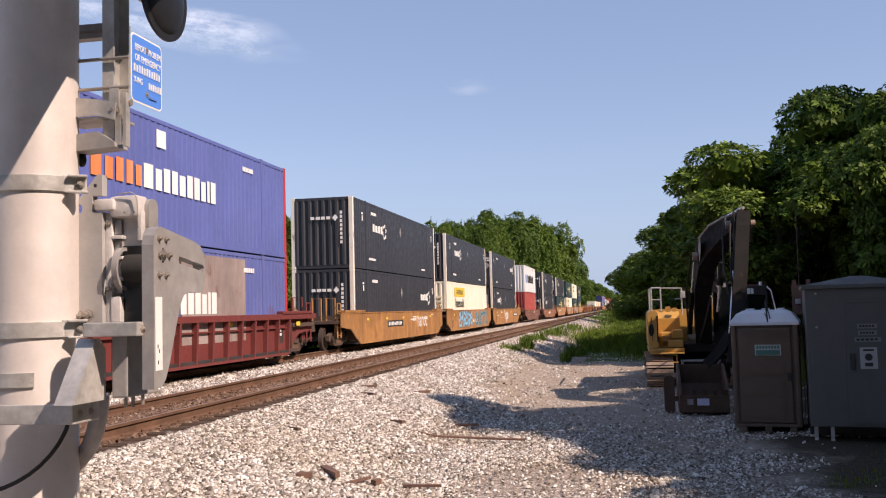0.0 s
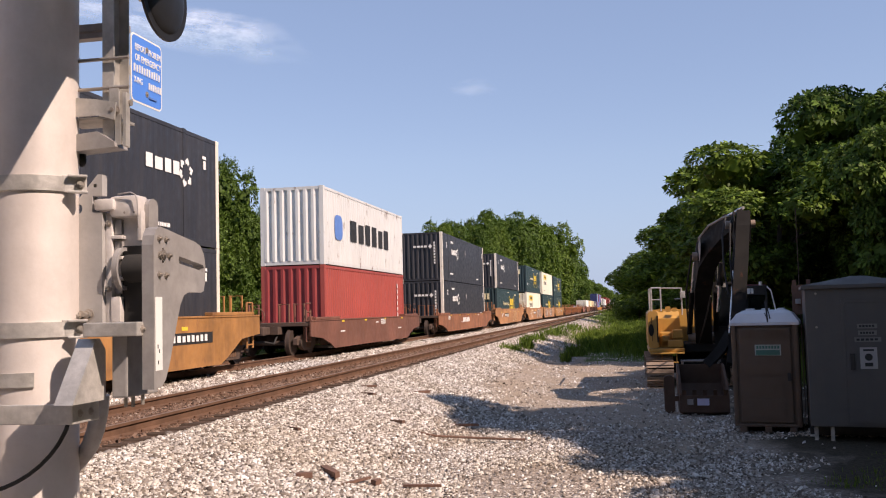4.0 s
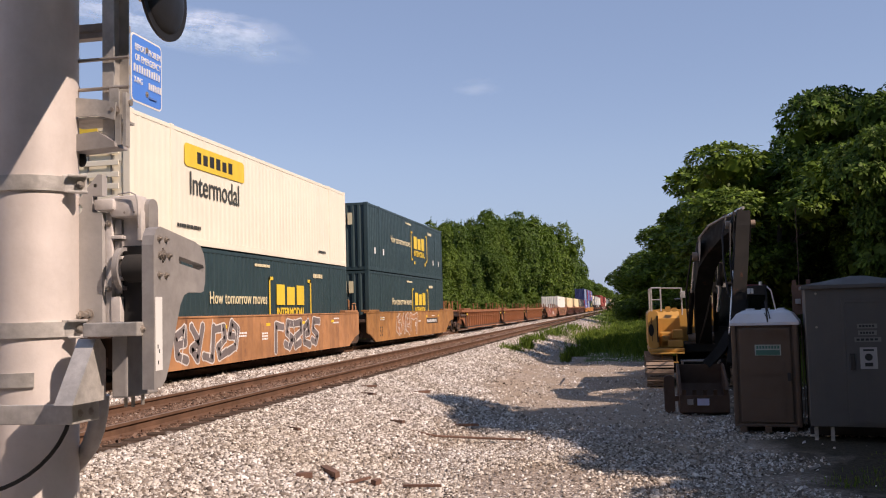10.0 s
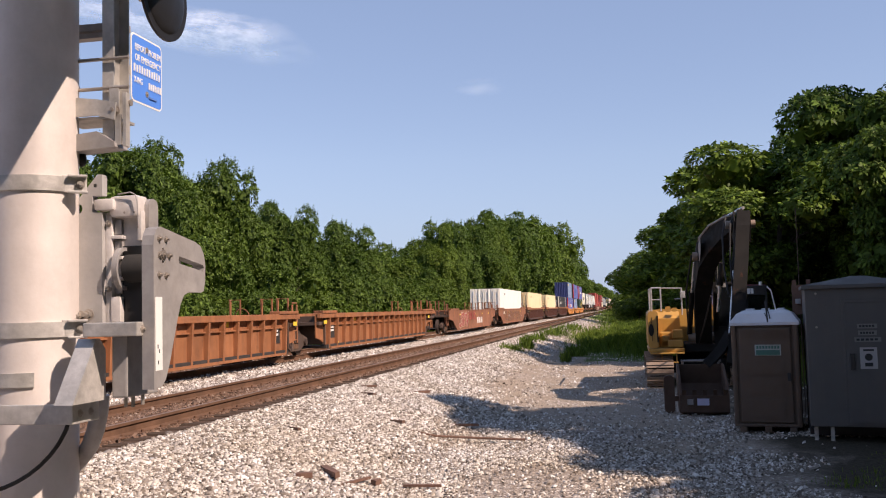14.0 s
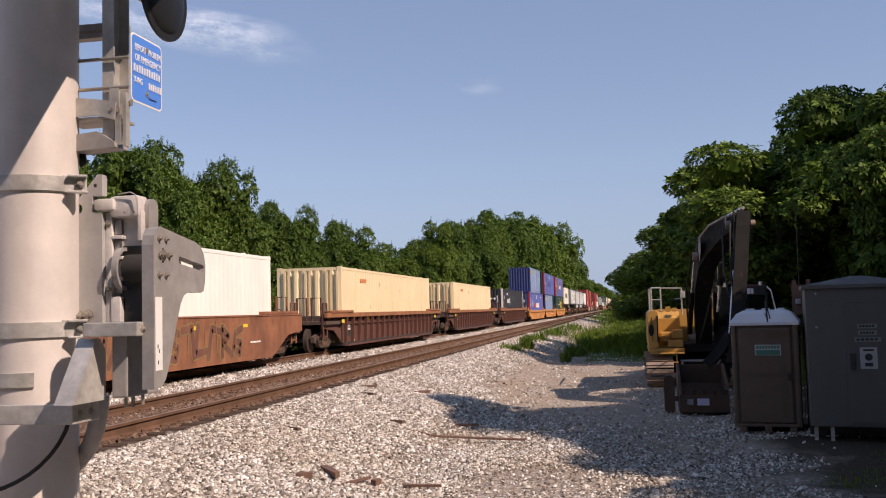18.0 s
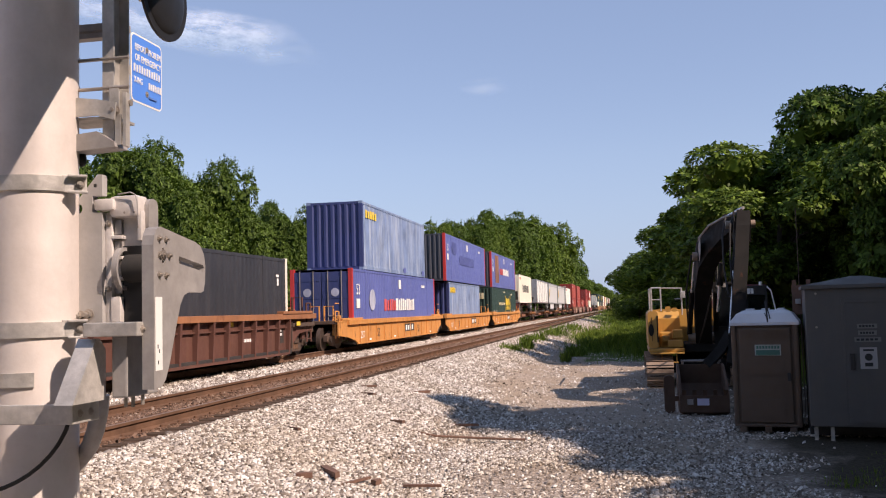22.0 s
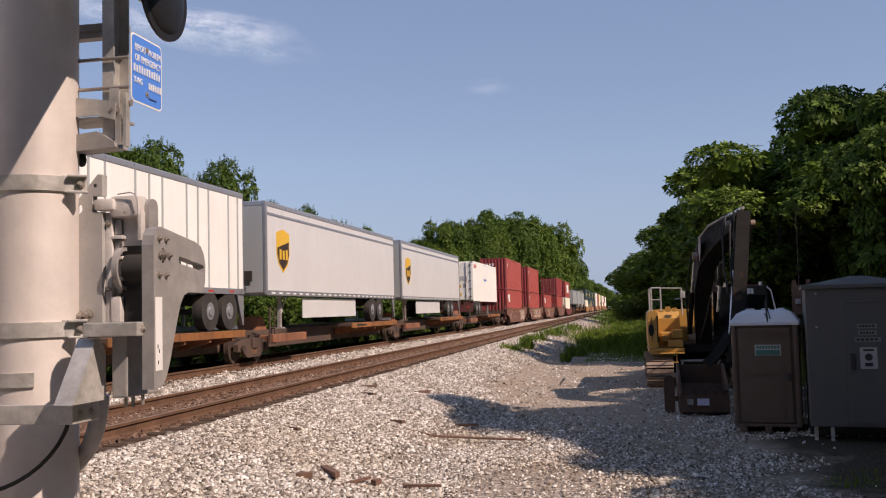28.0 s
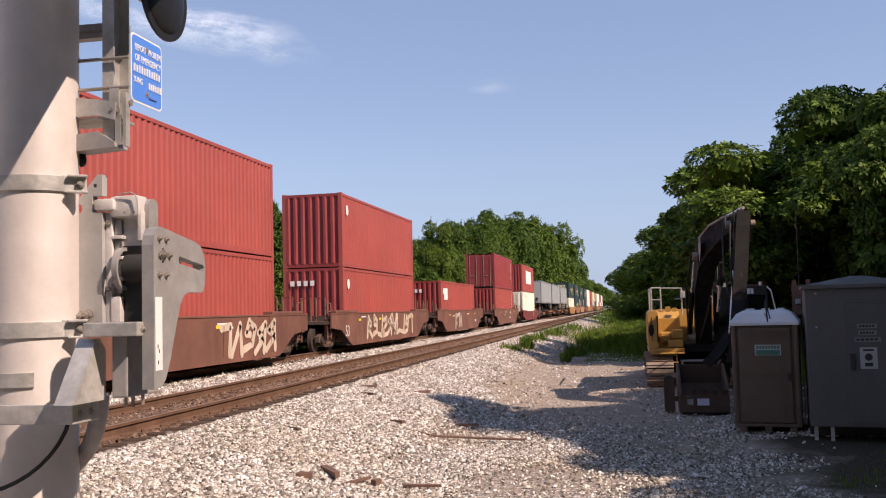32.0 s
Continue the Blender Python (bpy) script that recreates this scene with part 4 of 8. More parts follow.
W_RUST = paint("rust brown car paint", (0.26, 0.105, 0.052), 0.75, 0, 0.35, 0.6, (0.11, 0.05, 0.035), rust=0.2, seed=35, coarse=0.9)
W_DKRED = paint("oxide red car paint", (0.16, 0.030, 0.026), 0.65, 0, 0.15, 0.35, (0.10, 0.04, 0.03), seed=36)
W_DKBROWN = paint("dark brown car paint", (0.105, 0.042, 0.030), 0.7, 0, 0.18, 0.45, (0.17, 0.08, 0.05), rust=0.06, seed=37)
W_TOPRAIL = paint("paler top rail", (0.30, 0.125, 0.055), 0.7, 0, 0.2, 0.4, (0.16, 0.08, 0.05), rust=0.1, seed=38)
W_YELLOW = paint("yellow orange car paint", (0.56, 0.245, 0.065), 0.6, 0, 0.16, 0.45, (0.27, 0.12, 0.055), rust=0.05, seed=39)
W_DECK = paint("grimy orange deck edge", (0.30, 0.12, 0.035), 0.7, 0, 0.3, 0.7, (0.07, 0.035, 0.025), rust=0.3, seed=41)
G_WHITE = paint("white spray", (0.66, 0.62, 0.58), 0.7, 0, 0.1, 0.3)
G_BLUE = paint("blue spray", (0.20, 0.47, 0.66), 0.7, 0, 0.2, 0.3)
G_TEAL = paint("teal spray", (0.045, 0.16, 0.19), 0.7, 0, 0.2, 0.3)
G_GREY = paint("grey spray", (0.17, 0.145, 0.14), 0.7, 0, 0.2, 0.3)
G_CREAM = paint("cream spray", (0.58, 0.47, 0.36), 0.7, 0, 0.15, 0.4)
G_OCHRE = paint("olive spray", (0.26, 0.17, 0.065), 0.7, 0, 0.25, 0.4)
G_PINK = paint("red spray", (0.33, 0.055, 0.05), 0.7, 0, 0.2, 0.3)


def well_car(y0, y1, skin, kind, ends, top, label, low=0.13, half=1.47):
    """One well between the container ends y0 and y1. kind 'smooth' or 'ribbed'; ends: 'joint' or 'coupled' for the leading
    and the trailing end; top: height of the side over the rails."""
    ob = thing("well_car", label, "rail car", group="cars of the train")
    L = y1 - y0
    ext = [0.95 if e == "joint" else 2.3 for e in ends]
    a, b = -ext[0], L + ext[1]
    za = [top - 0.55 if e == "coupled" else 0.55 for e in ends]

    def side(bm, x0, x1):
        prism(bm, [(a, za[0]), (a + ext[0] * 0.55, za[0] - 0.1), (a + ext[0] * 0.95, low + 0.18), (a + ext[0] + 0.35, low),
                   (b - ext[1] - 0.35, low), (b - ext[1] * 0.95, low + 0.18), (b - ext[1] * 0.55, za[1] - 0.1), (b, za[1]), (b, top - 0.02), (a, top - 0.02)], "x", x0, x1)
    key = (round(L, 2), tuple(ends), top, low, half)
    inset = 0.0 if kind == "smooth" else 0.17
    near = kept(("side_sheet", kind) + key, lambda bm: side(bm, half - inset - 0.05, half - inset))
    put("side_sheet", near, skin, ob)
    put("side_sheet", near, skin, ob, m=pose(-2 * half + 2 * inset + 0.05, 0, 0))
    rail_me = kept(("top_rail", kind) + key, lambda bm: box(bm, half - 0.14, half + (0.02 if kind == "smooth" else 0.0), a, b, top - (0.05 if kind == "smooth" else 0.17), top, 0.012))
    put("top_rail", rail_me, W_TOPRAIL if skin in (W_DKBROWN,) else skin, ob)
    put("top_rail", rail_me, skin, ob, m=pose(-2 * half + 0.14, 0, 0))
    if kind == "ribbed":
        rib = kept(("rib", top, low), lambda bm: (prism(bm, [(half - 0.17, low + 0.02), (half - 0.06, low + 0.02), (half - 0.01, top - 0.17), (half - 0.17, top - 0.17)], "y", -0.05, 0.05),))
        step = 0.92
        n = int((L - 0.4) / step)
        for i in range(n + 1):
            put("rib", rib, skin, ob, m=pose(0, 0.2 + (L - 0.4) * i / n, 0))
        ledge = kept(("ledge",) + key, lambda bm: (box(bm, half - 0.17, half - 0.03, 0.3, L - 0.3, low, low + 0.07),
                                                   box(bm, half - 0.17, half - 0.10, 0.3, L - 0.3, top - 0.44, top - 0.40)))
        put("ledge", ledge, skin, ob)
    floor_me = kept(("well_floor",) + key, lambda bm: (box(bm, -half + 0.1, half - 0.1, -0.1, 0.5, 0.16, 0.26), box(bm, -half + 0.1, half - 0.1, L - 0.5, L + 0.1, 0.16, 0.26),
                                                       box(bm, -half + 0.1, half - 0.1, L / 2 - 0.3, L / 2 + 0.3, 0.16, 0.26), box(bm, -half + 0.05, -half + 0.35, 0, L, 0.14, 0.28), box(bm, half - 0.35, half - 0.07, 0, L, 0.14, 0.28)))
    put("well_floor", floor_me, M_DARK, ob)
    for e, y, d in ((ends[0], 0.0, -1), (ends[1], L, 1)):
        ex = 0.95 if e == "joint" else 2.3
        bm = bmesh.new()
        y2, y3 = sorted((y + d * 0.18, y + d * (ex - 0.02)))
        box(bm, -half + 0.06, half - 0.06, y2, y3, 0.98, 1.10, 0.01)
        box(bm, -half + 0.1, half - 0.1, min(y + d * 0.12, y + d * 0.2), max(y + d * 0.12, y + d * 0.2), 0.3, top - 0.1)
        box(bm, -0.4, 0.4, min(y, y + d * (ex + 0.3)), max(y, y + d * (ex + 0.3)), 0.72, 0.98)
        part("end_platform", bm, M_TRUCK, ob)
        bm = bmesh.new()
        y4, y5 = sorted((y - d * 0.9, y + d * (ex * 0.8)))
        box(bm, half - 0.32, half + 0.03, y4, y5, top, top + 0.09, 0.015)
        part("end_cap", bm, W_TOPRAIL if skin is W_DKBROWN else skin, ob)
        put("end_cap", ob.children[-1].data, skin, ob, m=pose(-2 * half + 0.29, 0, 0))
        if e == "coupled":
            truck(ob, y + d * 1.35)
            coupler(ob, y + d * ex, d)
            end_ladder(ob, y + d * (ex - 0.5), d, skin, top + 0.35)
        elif d > 0:
            truck(ob, y + 1.7)
            end_ladder(ob, y + 0.75, 1, skin, top + 0.3)
    return ob, half + (0.002 if kind == "smooth" else 0.012)


def panel_marks(ob, x, L, seed, number_y=None, plate=True):
    """Number boards, load stencils and reflective marks along a smooth side."""
    rnd = random.Random(seed)
    if number_y is not None:
        plate_on(ob, "number_board", number_y, number_y + 2.9, 0.72, 1.00, M_STENCIL, x, "black number board")
        block_letters(ob, "number_print", [0.2] * 4 + [0.17] * 6, number_y + 0.15, 0.78, 0.16, 0.07, M_WHITE, x + 0.006)
    for y in np.arange(1.2, L - 0.5, 3.1):
        plate_on(ob, "reflector", y, y + 0.32, 1.06, 1.15, M_YELLOW, x)
    for _ in range(4):
        y = rnd.uniform(0.5, L - 1.5)
        small_bars(ob, y, rnd.uniform(0.6, 1.2), rnd.uniform(0.4, 0.9), 0.05, rnd.choice((1, 2, 3)), M_WHITE, x, rnd.randint(0, 99))


def smooth_car(s0, s1, skin, ends, label, top=1.40, seed=0, number=None, tags=()):
    ob, x = well_car(s0, s1, skin, "smooth", ends, top, label)
    panel_marks(ob, x, s1 - s0, seed, number)
    for i, (y0, y1, z0, z1, fill, line) in enumerate(tags):
        graffiti(ob, y0, y1, z0, z1, fill, line, x, seed * 10 + i)
    moving(ob, s0)
    return ob, x


def ribbed_car(s0, s1, skin, ends, label, top=1.40, seed=0, number=None):
    ob, x = well_car(s0, s1, skin, "ribbed", ends, top, label)
    rnd = random.Random(seed)
    xs = x - 0.178
    for y in (0.45, s1 - s0 - 1.15):
        plate_on(ob, "number_board", y, y + 0.7, 0.5, 1.0, M_DARK, xs, "dark stencilled panel")
        small_bars(ob, y + 0.08, 0.86, 0.5, 0.08, 2, M_WHITE, xs + 0.006, seed + int(y))
    for y, z in ((-0.62, 1.02), (1.25, 0.22), (3.55, 1.08), (s1 - s0 - 4.6, 1.08), (s1 - s0 + 0.3, 1.02)):
        plate_on(ob, "reflector", y, y + 0.34, z, z + 0.13, M_YELLOW, x - (0.004 if y < 0 or y > s1 - s0 else 0.176))
    moving(ob, s0)
    return ob, xs


def yellow_car(s0, s1, ends, label, seed=0):
    ob, x = well_car(s0, s1, W_YELLOW, "smooth", ends, 1.10, label, half=1.43)
    L = s1 - s0
    bm = bmesh.new()
    box(bm, 1.36, 1.53, -1.2, L + 1.2, 0.93, 1.12, 0.012)
    part("side_ledge", bm, W_YELLOW, ob)
    bm = bmesh.new()
    box(bm, 1.38, 1.455, 0.2, L - 0.2, 0.14, 0.20, 0.008)
    part("bottom_lip", bm, W_YELLOW, ob)
    rib = kept(("slim_rib",), lambda bm: box(bm, 1.42, 1.462, -0.03, 0.03, 0.16, 0.93))
    for k in range(13):
        put("rib", rib, W_YELLOW, ob, m=pose(0, 0.5 + (L - 1.0) * k / 12, 0))
    for y, n in ((0.62, "25T"), (3.15, "53"), (L - 5.2, "53")):
        side_text(n, 0.50 if n != "25T" else 0.40, M_STENCIL if n == "53" else M_WHITE, ob, y, 0.36, x + 0.003, 0.9)
    plate_on(ob, "number_board", L - 7.9, L - 6.0, 0.44, 0.80, M_STENCIL, x + 0.002)
    block_letters(ob, "number_print", [0.30] * 4, L - 7.75, 0.50, 0.24, 0.12, M_WHITE, x + 0.008)
    for y in (1.9, 6.1, L - 2.2):
        plate_on(ob, "reflector", y, y + 0.3, 0.24, 0.32, M_WHITE, x + 0.002)
    moving(ob, s0)
    return ob, x


def spine_car(s0, s1, label, ends, seed=0):
    """A low skeleton car: centre beam, deck shelves for the trailer's wheels, a hitch and bogies."""
    ob = thing("spine_car", label, "rail car", group="cars of the train")
    L = s1 - s0
    bm = bmesh.new()
    box(bm, -0.5, 0.5, -0.6, L + 0.6, 0.35, 0.92, 0.02)
    part("centre_beam", bm, M_TRUCK, ob)
    for ya, yb in ((L * 0.52, L * 0.96),):
        bm = bmesh.new()
        box(bm, -1.38, 1.38, ya, yb, 0.86, 0.98, 0.015)
        part("deck", bm, M_TRUCK, ob)
        bm = bmesh.new()
        box(bm, 1.38, 1.44, ya, yb, 0.80, 0.99, 0.01)
        part("deck_edge", bm, W_DECK, ob, "faded orange edge beam")
        for i in range(5):
            bm = bmesh.new()
            y = ya + (yb - ya) * (i + 0.5) / 5
            prism(bm, [(0.3, 0.45), (1.38, 0.72), (1.38, 0.86), (0.3, 0.86)], "y", y - 0.06, y + 0.06)
            part("outrigger", bm, W_RUST, ob)
        small_bars(ob, ya + 0.6, 0.86, 1.5, 0.07, 1, M_STENCIL, 1.442, seed)
    bm = bmesh.new()
    box(bm, -1.3, 1.3, 0.6, 1.6, 0.55, 0.75, 0.02)
    box(bm, 1.25, 1.42, 0.2, 3.2, 0.55, 0.80, 0.02)
    part("end_sill", bm, W_RUST, ob)
    bm = bmesh.new()
    prism(bm, [(1.4, 0.9), (2.4, 0.9), (2.0, 1.35), (1.75, 1.35)], "x", -0.35, 0.35)
    part("hitch", bm, W_RUST, ob)
    bm = bmesh.new()
    bent(bm, [(1.35, 0.1, 0.5), (1.35, 0.1, 1.6), (1.35, 0.5, 1.6), (1.35, 0.5, 0.5)], 0.022, 6)
    for z in (0.7, 1.0, 1.3):
        rod(bm, (1.35, 0.1, z), (1.35, 0.5, z), 0.016, 6)
    part("ladder", bm, M_TRUCK, ob)
    truck(ob, L + 0.9)
    if ends == "first":
        truck(ob, -0.9)
        coupler(ob, -1.5, -1)
    return moving(ob, s0), 1.44


def trailer_gear(ob, L, wheel_y, leg_y, skirt=None):
    """Tandem wheels, landing legs and skirts below a trailer's floor; the floor's underside is z 0."""
    def tyre(bm):
        rod(bm, (0, 0, 0), (0.27, 0, 0), 0.51, 22)

    def hub(bm):
        rod(bm, (0.27, 0, 0), (0.275, 0, 0), 0.23, 18)
        rod(bm, (0.27, 0, 0), (0.31, 0, 0), 0.12, 12)
    for y in wheel_y:
        for x, turn in ((1.02, 0), (-1.02, 180)):
            w = put("wheel", kept(("tyre",), tyre, True), M_RUBBER, ob, m=pose(x, y, -0.46, 0, 0, turn))
            put("rim", kept(("rim",), hub), M_ALU, w)
    bm = bmesh.new()
    y0, y1 = wheel_y[0] - 0.8, wheel_y[-1] + 0.8
    for x in (-0.5, 0.42):
        box(bm, x, x + 0.08, y0, y1, -0.3, 0.0)
    for y in wheel_y:
        rod(bm, (-1.0, y, -0.46), (1.0, y, -0.46), 0.07, 8)
    part("axle_frame", bm, M_DARK, ob)
    for x in (-0.85, 0.85):
        bm = bmesh.new()
        box(bm, x - 0.06, x + 0.06, leg_y - 0.06, leg_y + 0.06, -1.0, 0.0, 0.01)
        box(bm, x - 0.14, x + 0.14, leg_y - 0.14, leg_y + 0.14, -1.04, -1.0)
        rod(bm, (x, leg_y, -0.75), (x, leg_y + 0.55, -0.02), 0.03, 6)
        part("landing_leg", bm, M_GALV, ob)
    if skirt:
        bm = bmesh.new()
        box(bm, 1.16, 1.19, skirt[0], skirt[1], -0.72, -0.06, 0.005)
        part("side_skirt", bm, C_TRAILER, ob)


def trailer(s0, L, style, label, seed=0):
    """A road trailer, floor 1.95 m over the rails."""
    ob = thing("semi_trailer", label, "semi-trailer", group="trailers on the train")
    hw, H = 1.295, 2.88
    skin = {"silver": C_TRAILER, "ribbed white": C_TRAILERW, "grey": C_TRAIL_GREY}[style]
    bm = bmesh.new()
    box(bm, -hw + 0.01, hw - 0.01, 0.06, L - 0.02, 0.10, H - 0.16)
    part("body", bm, skin, ob)
    bm = bmesh.new()
    box(bm, -hw, hw, 0.0, L, H - 0.17, H, 0.03)
    part("roof", bm, M_ALU, ob)
    bm = bmesh.new()
    box(bm, hw - 0.06, hw + 0.012, 0.05, L, 0.0, 0.16, 0.008)
    part("bottom_rail", bm, M_ALU, ob)
    for x in (-hw, hw - 0.10):
        bm = bmesh.new()
        box(bm, x, x + 0.11, -0.01, 0.12, 0.02, H - 0.02, 0.03)
        part("corner_post", bm, M_ALU, ob)
    bm = bmesh.new()
    box(bm, -hw + 0.1, hw - 0.1, 0.0, 0.06, 0.1, H - 0.16)
    part("front_panel", bm, C_TRAIL_GREY if style != "ribbed white" else M_ALU, ob)
    bm = bmesh.new()
    box(bm, 0.55, 0.85, -0.06, 0.0, 0.45, 0.75, 0.01)
    box(bm, 0.62, 0.80, -0.10, -0.06, 0.3, 0.42, 0.01)
    part("air_connectors", bm, M_DARK, ob)
    bm = bmesh.new()
    box(bm, -hw, hw, L - 0.06, L, 0.0, H - 0.1, 0.01)
    part("rear_frame", bm, M_ALU, ob)
    bm = bmesh.new()
    for x in (-0.6, 0.5):
        box(bm, x, x + 0.1, L - 0.1, L - 0.03, -0.9, 0.0)
    box(bm, -1.1, 1.1, L - 0.1, L - 0.02, -0.98, -0.86, 0.01)
    prism(bm, [(L - 0.45, 0.0), (L - 0.08, -0.86), (L, -0.86), (L, 0.0)], "x", hw - 0.1, hw - 0.02)
    part("rear_bumper", bm, M_ALU, ob)
    if style == "silver":
        bm = bmesh.new()
        box(bm, hw - 0.01, hw + 0.006, 0.12, L - 0.06, H - 0.42, H - 0.34, 0.003)
        part("belt_strip", bm, M_ALU, ob)
        for y in np.arange(0.4, L - 0.2, 0.62):
            plate_on(ob, "reflector", y, y + 0.3, 0.05, 0.10, M_WHITE, hw + 0.013)
        bm = bmesh.new()
        prism(bm, [(1.45, 0.72), (1.85, 0.98), (2.02, 1.3), (2.02, 1.98), (1.45, 2.10), (0.88, 1.98), (0.88, 1.3), (1.05, 0.98)], "x", hw - 0.008, hw)
        sh = part("shield", bm, M_GOLD, ob, "gold and brown shield emblem")
        bm = bmesh.new()
        prism(bm, [(1.45, 0.80), (1.80, 1.03), (1.95, 1.3), (1.95, 1.72), (0.95, 1.5), (0.95, 1.3), (1.10, 1.03)], "x", hw, hw + 0.003)
        part("shield_field", bm, M_BROWNMARK, sh)
        block_letters(sh, "lettering", [0.2, 0.2, 0.2], 1.12, 1.14, 0.32, 0.07, M_GOLD, hw + 0.003)
    else:
        step = 0.62 if style == "ribbed white" else 1.2
        for i, y in enumerate(np.arange(0.45, L - 0.2, step)):
            bm_key = kept(("trailer_post", style), lambda bm: box(bm, hw - 0.012, hw + 0.008, -0.035, 0.035, 0.16, H - 0.17))
            if i % 4 != 2 or style == "grey":
                put("side_post", bm_key, C_TRAIL_GREY if style == "ribbed white" else skin, ob, m=pose(0, float(y), 0))
        for y in np.arange(0.4, L - 0.2, 1.3):
            plate_on(ob, "reflector", y, y + 0.3, 0.05, 0.10, M_RED, hw + 0.013)
    trailer_gear(ob, L, (L - 3.9, L - 2.7) if style == "silver" else (L - 2.2, L - 1.0), 2.2, (3.5, L - 6.1) if style == "silver" else None)
    return moving(ob, s0, 1.98)


def reefer(s0, style, label, doors_lead):
    """A white refrigerated container on a road chassis."""
    ob = thing("refrigerated_container", label, "shipping container", group="containers on the train")
    L, W, H = 12.192, 2.438, 2.896
    hw = W / 2
    skin = C_BRIGHT if style == "door" else C_WHITE
    bm = bmesh.new()
    box(bm, -hw + 0.02, hw - 0.02, 0.12, L - 0.1, 0.12, H - 0.03, 0.01)
    part("body", bm, skin, ob)
    post = kept(("corner_post", H, False), lambda bm: box(bm, -0.17, 0, 0, 0.17, 0.10, H - 0.10, 0.012))
    cast = kept(("corner_casting",), lambda bm: box(bm, -0.175, 0.003, -0.003, 0.178, 0.0, 0.12, 0.01))
    for sx in (1, -1):
        for y in (0.0, L):
            turn = 0 if (sx > 0 and y == 0) else 90 if sx > 0 else -90 if y == 0 else 180
            put("corner_post", post, skin, ob, m=pose(sx * hw, y, 0, 0, 0, turn))
            for z in (0.0, H - 0.12):
                put("corner_casting", cast, M_BOLT, ob, m=pose(sx * hw, y, z, 0, 0, turn))
    bm = bmesh.new()
    box(bm, hw - 0.06, hw - 0.003, 0.15, L - 0.15, 0.0, 0.17, 0.01)
    part("bottom_rail", bm, skin, ob)
    bm = bmesh.new()
    box(bm, hw - 0.06, hw - 0.003, 0.15, L - 0.15, H - 0.09, H, 0.01)
    part("top_rail", bm, skin, ob)
    x = hw - 0.018
    if doors_lead:
        for sx in (-1, 1):
            bm = bmesh.new()
            box(bm, sx * 0.53 - 0.51, sx * 0.53 + 0.51, 0.05, 0.12, 0.14, H - 0.1, 0.01)
            d = part("door", bm, skin, ob)
            for k in (-0.3, 0.18):
                bm = bmesh.new()
                rod(bm, (sx * 0.53 + k, 0.02, 0.05), (sx * 0.53 + k, 0.02, H - 0.05), 0.022, 8)
                for z in (0.4, 1.4, 2.4):
                    box(bm, sx * 0.53 + k - 0.06, sx * 0.53 + k + 0.06, 0.0, 0.05, z, z + 0.06)
                part("lock_rod", bm, M_GALV, d)
            for z in (0.35, 0.9, 1.5, 2.1, 2.6):
                bm = bmesh.new()
                box(bm, sx * 1.02 - 0.09, sx * 1.02 + 0.09, 0.0, 0.06, z - 0.05, z + 0.05, 0.01)
                part("hinge", bm, M_BOLT, d)
        for x0, z0, w, h, mt in ((0.1, 1.0, 0.24, 0.22, M_GOLD), (0.5, 1.0, 0.2, 0.28, M_PLATE), (0.1, 1.5, 0.7, 0.3, M_TRAILMARK), (-0.9, 2.3, 0.6, 0.16, M_LIGHTBLUE), (0.14, 0.42, 0.22, 0.2, M_GOLD)):
            bm = bmesh.new()
            box(bm, x0, x0 + w, 0.038, 0.046, z0, z0 + h)
            part("sticker", bm, mt, ob)
        block_letters(ob, "lettering", [0.2, 0.2, 0.2, 0.2, 0.2], 0.55, 2.42, 0.26, 0.06, M_RED, x)
        plate_on(ob, "sticker", 5.0, 6.8, 1.55, 1.95, M_WHITE, x)
        plate_on(ob, "sticker", 5.2, 6.6, 1.58, 1.72, M_LIGHTBLUE, x + 0.005)
    else:
        bm = bmesh.new()
        box(bm, -hw + 0.18, hw - 0.18, 0.02, 0.12, 1.2, H - 0.12, 0.02)
        u = part("cooling_unit", bm, skin, ob)
        bm = bmesh.new()
        box(bm, -hw + 0.2, hw - 0.2, 0.06, 0.12, 0.3, 1.18, 0.02)
        for k in (-0.5, 0.35):
            rod(bm, (k, 0.02, 0.75), (k, 0.1, 0.75), 0.28, 14)
        part("compressor_bay", bm, M_DARK, u)
        block_letters(ob, "lettering", [0.75, 0.75, 0.75, 1.0, 0.6, 0.6, 0.75], 3.3, 1.12, 0.78, 0.13, M_STENCIL, x)
        block_letters(ob, "lettering", [0.2, 0.2, 0.2, 0.2, 0.2], 0.7, 2.42, 0.22, 0.06, M_RED, x)
    moving(ob, s0, 1.98)
    ch = thing("container_chassis", "dark red road chassis under a white container", "trailer chassis", group="trailers on the train")
    bm = bmesh.new()
    for y in (0.05, 4.0, 8.0, L - 0.2):
        bm = bmesh.new()
        box(bm, -1.15, 1.15, y, y + 0.15, -0.26, -0.01)
        part("cross_member", bm, paint("oxide red chassis", (0.12, 0.03, 0.028), 0.7), ch)
    for k in (-0.45, 0.33):
        bm = bmesh.new()
        box(bm, k, k + 0.12, 0.05, L - 0.05, -0.30, -0.02)
        part("frame_rail", bm, paint("oxide red chassis", (0.12, 0.03, 0.028), 0.7), ch)
    bm = bmesh.new()
    box(bm, -1.15, 1.15, -0.04, 0.05, -0.75, -0.25, 0.01)
    part("rear_plate", bm, paint("oxide red chassis", (0.12, 0.03, 0.028), 0.7), ch)
    bm = bmesh.new()
    for k in (-0.95, 0.75):
        box(bm, k, k + 0.2, -0.05, -0.04, -0.45, -0.33)
    part("tail_light", bm, M_RED, ch)
    trailer_gear(ch, L, (1.0, 2.2) if doors_lead else (L - 2.4, L - 1.2), L - 3.0 if doors_lead else 3.0)
